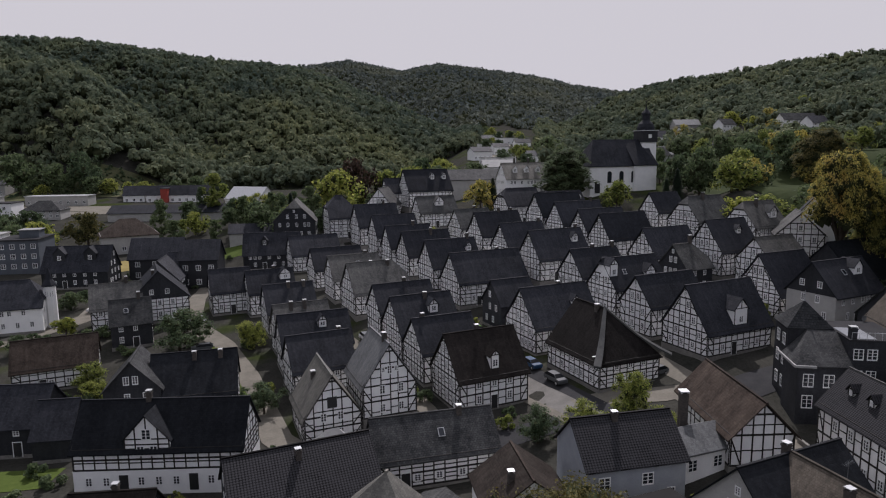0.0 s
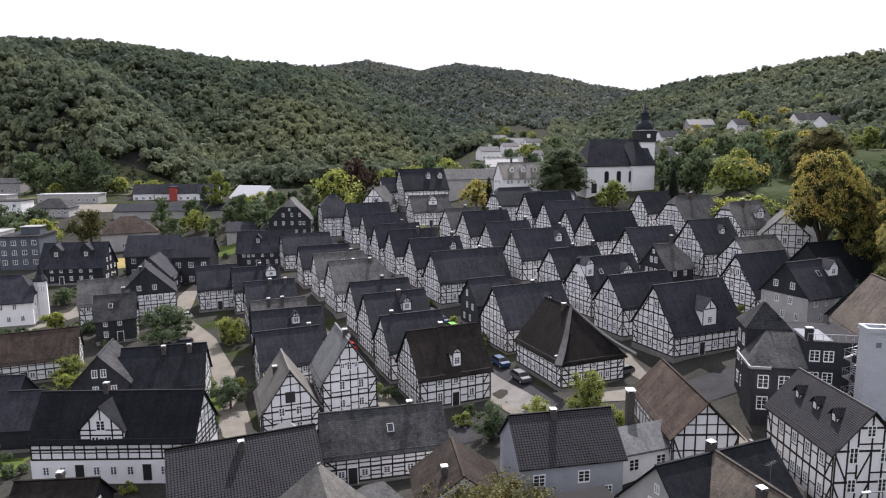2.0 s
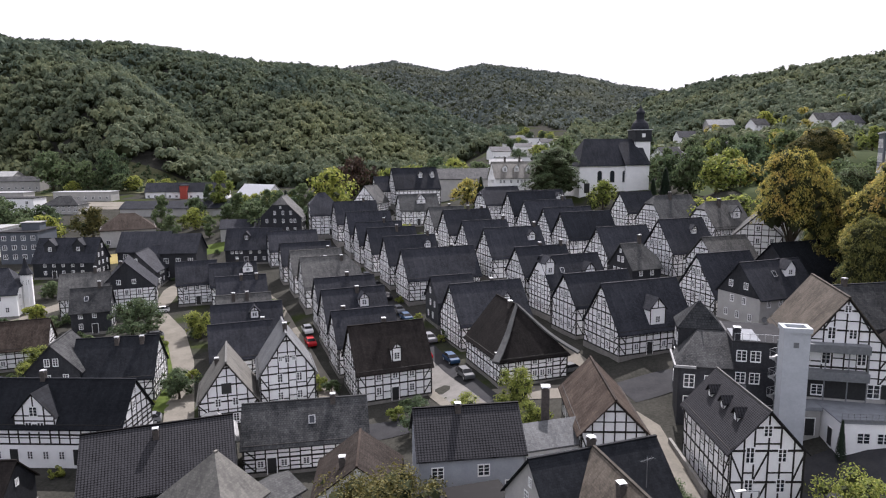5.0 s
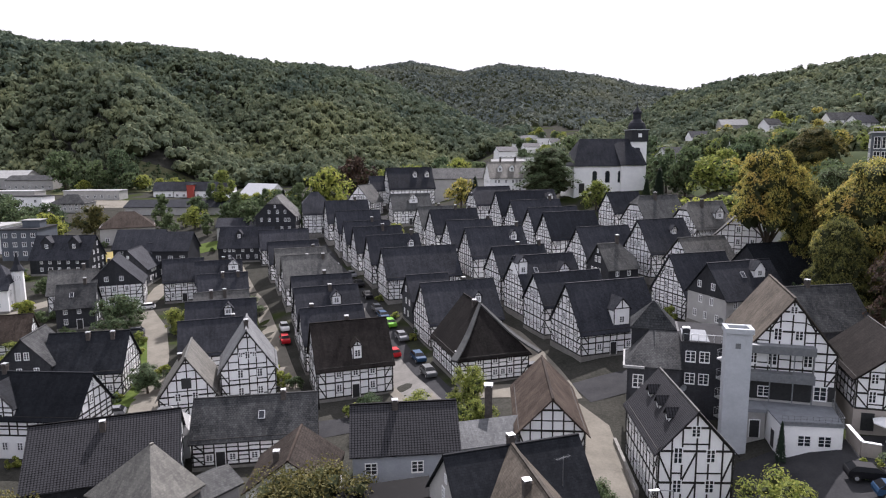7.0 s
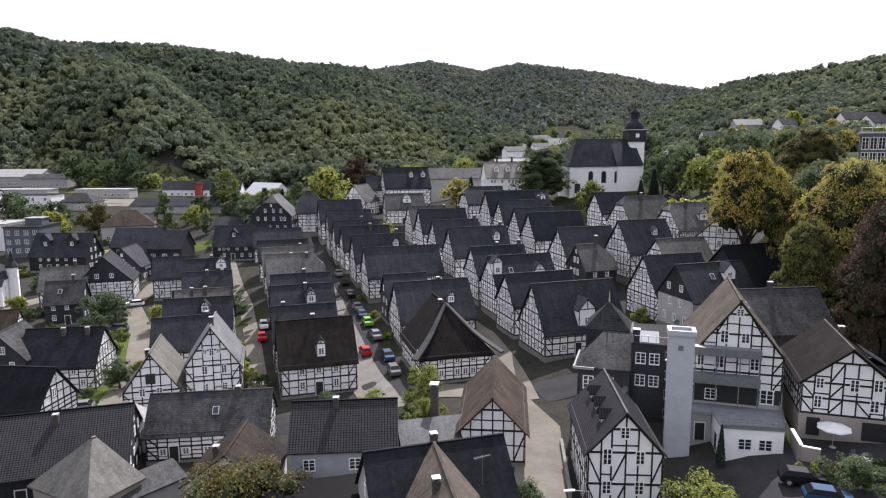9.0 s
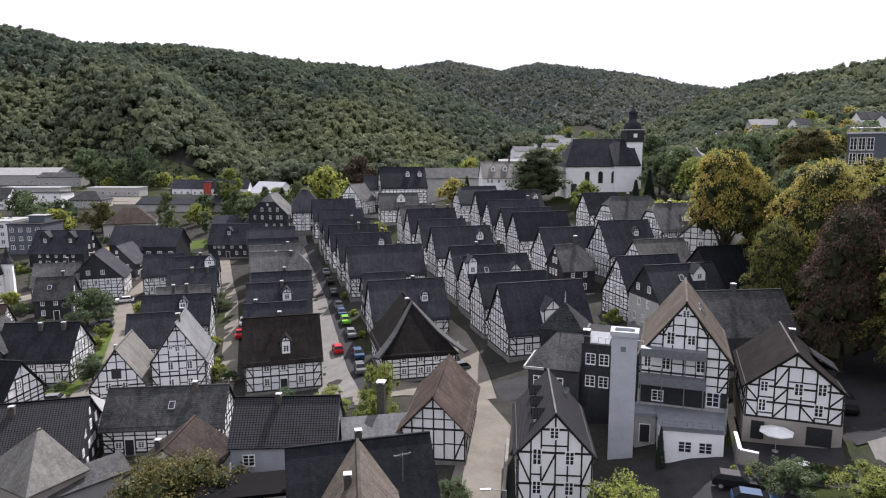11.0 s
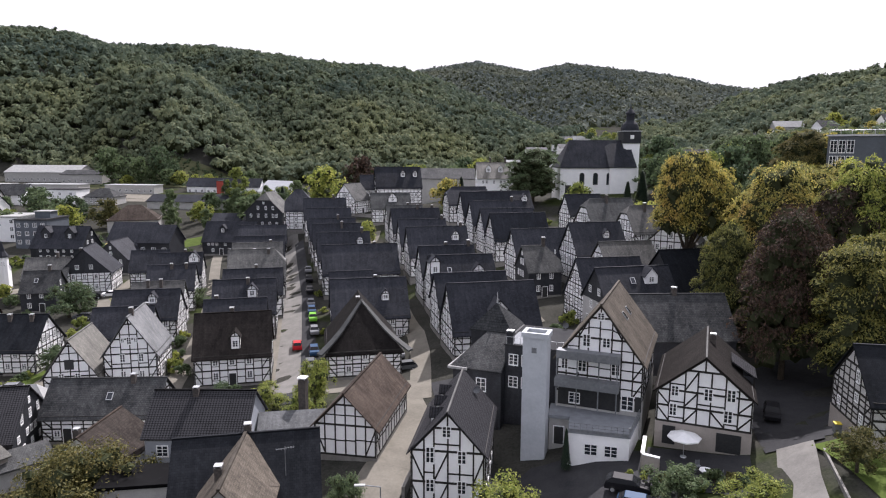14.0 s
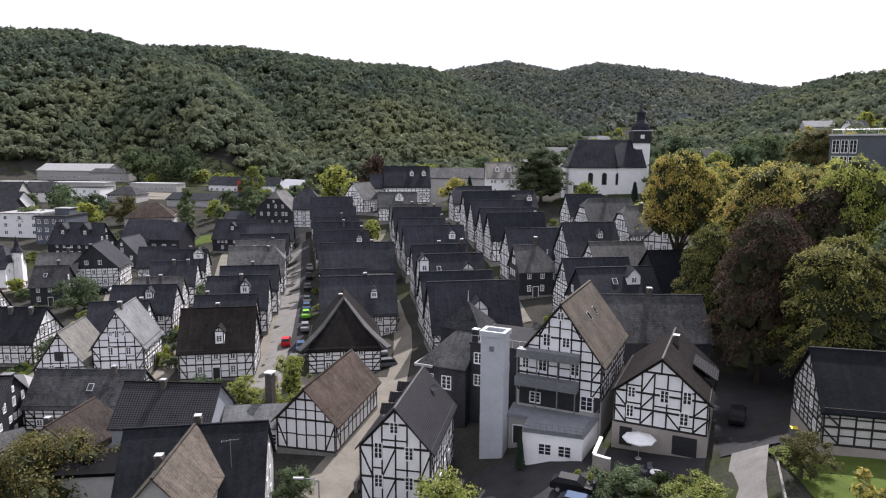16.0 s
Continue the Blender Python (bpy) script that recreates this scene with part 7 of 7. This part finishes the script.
block_house("blue-grey office block with flat roof", -124, 192, 11, 13, 9.0, 12, "flat", STEEL_BLUE, ASPHALT, 3, 4)
block_house("white stepped flats with balconies", -146, 200, 16, 14, 8.5, 12, "flat", PLASTER, PALE_SHEET, 3, 3)
block_house("grey house with brown hipped roof", -104, 214, 17, 13, 6.0, 30, "hip", GREY_PLASTER, BROWN_TILE, 1, 4, 36)
block_house("dark slate house behind the lane", -82, 186, 14, 10, 6.5, 8, "gable", CLADDING, SLATE, 2, 3, 45)
block_house("slate-hung house with two rows of windows", -66, 176, 10, 9, 8, 6, "gable", CLADDING, SLATE, 2, 3, 45)
block_house("low dark garage roof in the gardens", -62, 214, 16, 7, 3, 12, "gable", GREY_PLASTER, SLATE, 0, 0, 35, "garage", "garage_row")
block_house("grey hall behind the town", 6, 268, 34, 14, 8, 10, "gable", GREY_PLASTER, STONE_SLATE, 0, 0, 28, "hall", "low_hall")
for i, (bx, by, bw, bd, bh, ba, rf, wm, rm) in enumerate([
        (-182, 222, 16, 11, 6, 5, "gable", PLASTER, SLATE), (-205, 240, 18, 12, 6, 20, "gable", GREY_PLASTER, STONE_SLATE), (-170, 208, 14, 10, 7, 15, "gable", CLADDING, SLATE),
        (-138, 150, 14, 11, 8, 20, "gable", PLASTER, SLATE), (-118, 112, 14, 10, 8, 25, "gable", PLASTER, STONE_SLATE), (-150, 130, 14, 10, 7, 10, "gable", PLASTER, STONE_SLATE), (-262, 300, 26, 12, 5, 10, "flat", PLASTER, PALE_SHEET), (-205, 262, 14, 10, 5, 10, "gable", PLASTER, STONE_SLATE)]):
    block_house("valley house with pale walls and slate roof" if wm is not CLADDING else "slate-hung valley house with dark roof", bx, by, bw, bd, bh, ba, rf, wm, rm, 2, 3, 42)
# head of the valley
for i, (bx, by, bw, bd, bh, rf, rm) in enumerate([(28, 330, 16, 11, 6, "gable", PALE_SHEET), (34, 400, 20, 10, 5, "flat", PALE_SHEET), (26, 450, 14, 10, 6, "gable", SLATE), (52, 470, 24, 10, 5, "flat", METAL), (42, 560, 22, 10, 5, "flat", METAL), (60, 640, 26, 10, 6, "flat", PALE_SHEET),
                                                   (38, 640, 14, 10, 6, "gable", SLATE), (58, 400, 14, 10, 6, "gable", SLATE), (50, 720, 30, 12, 6, "flat", METAL), (68, 560, 13, 10, 6, "gable", STONE_SLATE), (44, 500, 12, 9, 6, "gable", SLATE)]):
    block_house("far works building with a pale roof" if rm is not SLATE else "far house with a slate roof", bx, by, bw, bd, bh, 8 + 7 * (i % 3), rf, PLASTER, rm, 1, 4, 30, "building", "far_building", group="buildings up the valley")
# houses on the right-hand slope
for bx, by, bw, bd, bh, ba, wm, rm in HILL_HOUSES:
    block_house("hillside house with white walls" if wm is PLASTER else "grey hillside house with slate roof", bx, by, bw, bd, bh, ba, "gable", wm, rm, 2, 4, 40, name="hillside_house", group="houses on the hillside")
# grey blue institution block above the trees
low_block = block_house("large blue-grey block with flat roof and white edge", 123.4, 153.9, 26, 14, 11.8, -25, "flat", STEEL_BLUE, METAL, 0, 0, name="office_block", cat="building", z=26.5)
high_block = block_house("taller blue-grey block with pale roof rail beside the wing", 131.2, 149.6, 24, 14, 15.0, -25, "flat", STEEL_BLUE, METAL, 0, 0, name="office_block", cat="building", z=26.5)
for i in range(3):
    for k in range(3):
        window(low_block, pose(-11.9 + i * 1.5, -7.02, 2.0 + k * 3.2), 1.3, 2.6, False)
for i in range(4):
    for k in range(3):
        window(low_block, pose(-13.02, 5.0 - i * 3.0, 2.2 + k * 3.2, 0, 0, -90), 1.6, 2.0, False)
for blk, zz in ((low_block, 12.15), (high_block, 15.35)):
    s = Shape()
    hw = 12.8 if blk is low_block else 11.8
    for i in range(14):
        s.tube((-hw + i * hw / 6.5, -6.8, zz), (-hw + i * hw / 6.5, -6.8, zz + 0.9), 0.05, 0.05, 5)
    s.tube((-hw, -6.8, zz + 0.9), (hw, -6.8, zz + 0.9), 0.06, 0.06, 5)
    part("roof_rail", s, METAL, blk, "pale roof rail")
block_house("half-timbered house with slate roof by the trees", 86, 150, 10, 9, 8, 60, "gable", PLASTER, SLATE, 2, 3, 50, name="slope_house")

# annexes in the front gardens
block_house("small annex with a pale grey slate roof", 27.5, 69.6, 7, 5.5, 3.4, 21, "gable", PLASTER, SILVER_SLATE, 1, 2, 28, "annex", "annex", group="front annexes")
block_house("low slate-roofed annex behind the hip", -2.2, 58.6, 8, 4.5, 2.8, 60, "gable", GREY_PLASTER, WORN_SLATE, 0, 0, 25, "annex", "annex", group="front annexes")
block_house("small grey-roofed shed behind the tiled house", -13.5, 74.0, 5.5, 5.0, 3.8, 25, "hip", PLASTER, PALE_SHEET, 0, 0, 45, "shed", "shed", group="front annexes")
block_house("low dark lean-to below the blue house", 18.5, 56.0, 9, 4, 3.5, 21, "flat", GREY_PLASTER, DARK_TILE, 0, 0, name="lean_to", cat="annex", group="front annexes")
stk = thing("chimney_stack", "tall dark brick chimney beside the barn", "chimney", pose(27.7, 72.0, gz(27.7, 72.0)))
s = Shape()
s.box(-0.44, 0.44, -0.44, 0.44, -0.5, 8.2 - gz(27.7, 72.0) - 0.3)
part("shaft", s, BRICK, stk)
s = Shape()
zt = 8.2 - gz(27.7, 72.0) - 0.3
s.box(-0.52, 0.52, -0.52, 0.52, zt + 0.15, zt + 0.27)
for sx in (-1, 1):
    for sy in (-1, 1):
        s.box(sx * 0.36 - 0.06, sx * 0.36 + 0.06, sy * 0.36 - 0.06, sy * 0.36 + 0.06, zt, zt + 0.15)
part("cap", s, WHITE, stk, "white slab cap")


turret = thing("turret_house_tower", "white octagonal corner turret with a dark slate spire", "tower", pose(-86.2, 139.6, -1.0))
tw = Shape()
tw.tube((0, 0, -1.0), (0, 0, 8.8), 1.25, 1.25, 8)
part("wall", tw, PLASTER, turret)
tw = Shape()
tw.tube((0, 0, 8.75), (0, 0, 9.1), 1.6, 1.45, 8)
tw.tube((0, 0, 9.1), (0, 0, 10.2), 1.45, 0.75, 8)
tw.tube((0, 0, 10.2), (0, 0, 13.0), 0.75, 0.04, 8)
part("spire", tw, SLATE, turret, "dark slate spire")
for i in range(3):
    window(turret, pose(1.16 * math.sin(radians(-45 + 45 * i)), -1.16 * math.cos(radians(-45 + 45 * i)), 6.4, 0, 0, -45 + 45 * i), 0.7, 1.3, False)
roof_box = thing("roof_plant", "grey plant room with railing on the office roof", "roof plant", pose(-122.0, 192.0, gz(-124, 192) + 9.35, 0, 0, 12))
extrude_box(roof_box, "plant_room", STEEL_BLUE, -2.6, 2.6, -2.2, 2.2, 0.0, 2.2)
extrude_box(roof_box, "roof_slab", PALE_SHEET, -2.9, 2.9, -2.5, 2.5, 2.2, 2.4, "pale roof slab")


# ---- cars ----
def paint(name, c):
    m, t, b = nodes_of(name)
    b.inputs["Base Color"].default_value = (*c, 1)
    b.inputs["Roughness"].default_value = 0.5
    b.inputs["Specular IOR Level"].default_value = 0.15
    return m


CAR_PAINT = {"red": paint("red_car_paint", (0.42, 0.015, 0.02)), "green": paint("green_car_paint", (0.13, 0.36, 0.03)), "black": paint("black_car_paint", (0.012, 0.012, 0.014)), "silver": paint("silver_car_paint", (0.16, 0.165, 0.175)),
             "blue": paint("blue_car_paint", (0.025, 0.06, 0.12)), "white": paint("white_car_paint", (0.7, 0.7, 0.7)), "grey": paint("grey_car_paint", (0.09, 0.095, 0.1))}
CAR_MESH = {}
CAR_GLASS = glass_like("tinted_car_glass", (0.012, 0.013, 0.015), 0.2)
CAR_GLASS.node_tree.nodes["Principled BSDF"].inputs["Specular IOR Level"].default_value = 0.1


def car(colour, x, y, ang):
    ob = thing("car", "parked %s hatchback car beside the houses" % colour, "car", pose(x, y, gz(x, y) + 0.12, 0, 0, ang), "parked cars")
    if colour not in CAR_MESH:
        s = Shape()
        prof = [(-2.05, 0.35), (-2.08, 0.75), (-1.95, 0.95), (-1.2, 1.02), (-0.45, 1.45), (1.3, 1.47), (1.95, 1.0), (2.05, 0.7), (2.02, 0.35)]
        wid = [0.78, 0.84, 0.82, 0.84, 0.64, 0.64, 0.8, 0.84, 0.8]
        n = len(prof)
        for (p, w), (q, w2) in zip(zip(prof[:-1], wid[:-1]), zip(prof[1:], wid[1:])):
            s.poly([(p[0], -w, p[1]), (p[0], w, p[1]), (q[0], w2, q[1]), (q[0], -w2, q[1])])
        for sg in (1, -1):
            low = [(-2.05, 0.35), (2.02, 0.35), (2.05, 0.7), (1.95, 1.0), (-1.2, 1.02), (-1.95, 0.95), (-2.08, 0.75)]
            lw = [0.78, 0.8, 0.84, 0.8, 0.84, 0.82, 0.84]
            pl = [(p[0], sg * w, p[1]) for p, w in zip(low, lw)]
            s.poly(pl if sg < 0 else pl[::-1])
        s.poly([(-2.05, -0.78, 0.35), (-2.05, 0.78, 0.35), (2.02, 0.8, 0.35), (2.02, -0.8, 0.35)])
        g = Shape()
        for sg in (1, -1):
            g.poly([(-1.2, sg * 0.84, 1.02), (1.95, sg * 0.8, 1.0), (1.3, sg * 0.64, 1.47), (-0.45, sg * 0.64, 1.45)])
        g.poly([(-1.16, -0.78, 1.055), (-1.16, 0.78, 1.055), (-0.5, 0.6, 1.435), (-0.5, -0.6, 1.435)])
        g.poly([(1.36, 0.6, 1.45), (1.36, -0.6, 1.45), (1.9, -0.74, 1.06), (1.9, 0.74, 1.06)])
        CAR_MESH[colour] = (s.mesh("body", CAR_PAINT[colour]), g.mesh("glazing", CAR_GLASS))
    b, g = CAR_MESH[colour]
    part("body", b, None, ob)
    part("glazing", g, None, ob, m=pose(0, 0, 0.008))
    if "wheel" not in CAR_MESH:
        w = Shape()
        w.tube((0, -0.1, 0), (0, 0.1, 0), 0.32, 0.32, 14)
        r = Shape()
        r.tube((0, -0.11, 0), (0, 0.11, 0), 0.2, 0.2, 10)
        CAR_MESH["wheel"] = (w.mesh("tyre", TYRE), r.mesh("rim", METAL))
    for wx in (-1.3, 1.28):
        for wy in (-0.76, 0.76):
            ty = part("tyre", CAR_MESH["wheel"][0], None, ob, m=pose(wx, wy, 0.32))
            part("rim", CAR_MESH["wheel"][1], None, ty)
    return ob


ST = 116.0
for c, x, y in [("red", 9.7, 108.6), ("grey", 17.3, 97.3), ("blue", 14.6, 105.0), ("silver", 9.9, 115.9), ("green", 6.4, 123.2), ("blue", 3.9, 128.4), ("silver", 1.7, 133.0), ("black", -2.2, 141.2), ("black", -6.0, 149.5), ("silver", -9.8, 157.5)]:
    car(c, x, y, ST if c != "red" else ST + 180)
car("black", 82.0, 80.5, 78)
car("black", 64.9, 62.4, 172)
car("blue", 65.8, 59.0, 172)
car("silver", 30.2, 104.5, 110)
car("grey", 33.0, 97.5, 30)
car("silver", -27.5, 83.5, 22)
car("grey", -46.5, 121.0, 20)
car("white", -82.0, 150.0, 10)
car("blue", 52.4, 55.5, 100)
car("red", -12.6, 115.5, ST)
car("white", -15.1, 122.3, ST)
car("black", -58.0, 137.6, 26)
car("white", -54.4, 139.2, 26)
wb = thing("waste_bin", "yellow-lidded waste bin by the lawn", "bin", pose(85.4, 71.0, gz(85.4, 71.0) + 0.13))
s = Shape()
s.box(-0.3, 0.3, -0.35, 0.35, 0.02, 0.95)
part("bin_body", s, GREY_METAL, wb)
s = Shape()
s.box(-0.33, 0.33, -0.38, 0.38, 0.95, 1.03)
part("lid", s, YELLOW, wb)


# ---- small things ----
def dish(x, y, z, rz):
    ob = thing("satellite_dish", "small grey satellite dish on a roof", "satellite dish", pose(x, y, z, 0, 0, rz), "satellite dishes")
    s = Shape()
    ring = [(0.0, 0.0)] + [(0.4 * k / 3, 0.1 * (k / 3) ** 2) for k in (1, 2, 3)]
    for (r0, d0), (r1, d1) in zip(ring[:-1], ring[1:]):
        for i in range(14):
            a0, a1 = 2 * math.pi * i / 14, 2 * math.pi * (i + 1) / 14
            s.poly([(r0 * math.cos(a0), -d0, 0.7 + r0 * math.sin(a0)), (r1 * math.cos(a0), -d1, 0.7 + r1 * math.sin(a0)), (r1 * math.cos(a1), -d1, 0.7 + r1 * math.sin(a1)), (r0 * math.cos(a1), -d0, 0.7 + r0 * math.sin(a1))])
    part("bowl", s, GREY_METAL, ob)
    p = Shape()
    p.tube((0, 0.05, -0.6), (0, 0.05, 0.7), 0.03, 0.03, 6)
    p.tube((0, 0, 0.55), (0, -0.5, 0.7), 0.012, 0.012, 5)
    part("mast", p, GREY_METAL, ob)


def aerial(x, y, z, h):
    ob = thing("aerial", "thin metal roof aerial with cross rods", "aerial", pose(x, y, z, 0, 0, 35))
    p = Shape()
    p.tube((0, 0, -1.5), (0, 0, h), 0.03, 0.025, 6)
    part("mast", p, GREY_METAL, ob)
    r = Shape()
    r.tube((-0.8, 0, h - 0.15), (0.8, 0, h - 0.15), 0.014, 0.014, 5)
    for k in range(8):
        r.tube((-0.74 + k * 0.21, -0.25, h - 0.15), (-0.74 + k * 0.21, 0.25, h - 0.15), 0.008, 0.008, 5)
    part("rods", r, GREY_METAL, ob)


def street_lamp(x, y, rz, h):
    ob = thing("street_lamp", "grey street lamp with one long arm", "street lamp", pose(x, y, gz(x, y), 0, 0, rz), "street lamps")
    p = Shape()
    p.tube((0, 0, -0.3), (0, 0, h), 0.07, 0.05, 8)
    p.tube((0, 0, h), (1.4, 0, h + 0.2), 0.05, 0.04, 8)
    part("pole", p, GREY_METAL, ob)
    s = Shape()
    s.box(1.3, 2.2, -0.13, 0.13, h + 0.14, h + 0.26)
    part("lamp_head", s, METAL, ob, "pale flat lamp head")


dish(49.1, 70.1, 8.4, 20)
dish(58.1, 87.5, 11.6, 10)
aerial(34.8, 52.7, 6.0, 3.0)
street_lamp(43.9, 51.9, 195, 6.9)
street_lamp(24.0, 93.5, 200, 5.0)
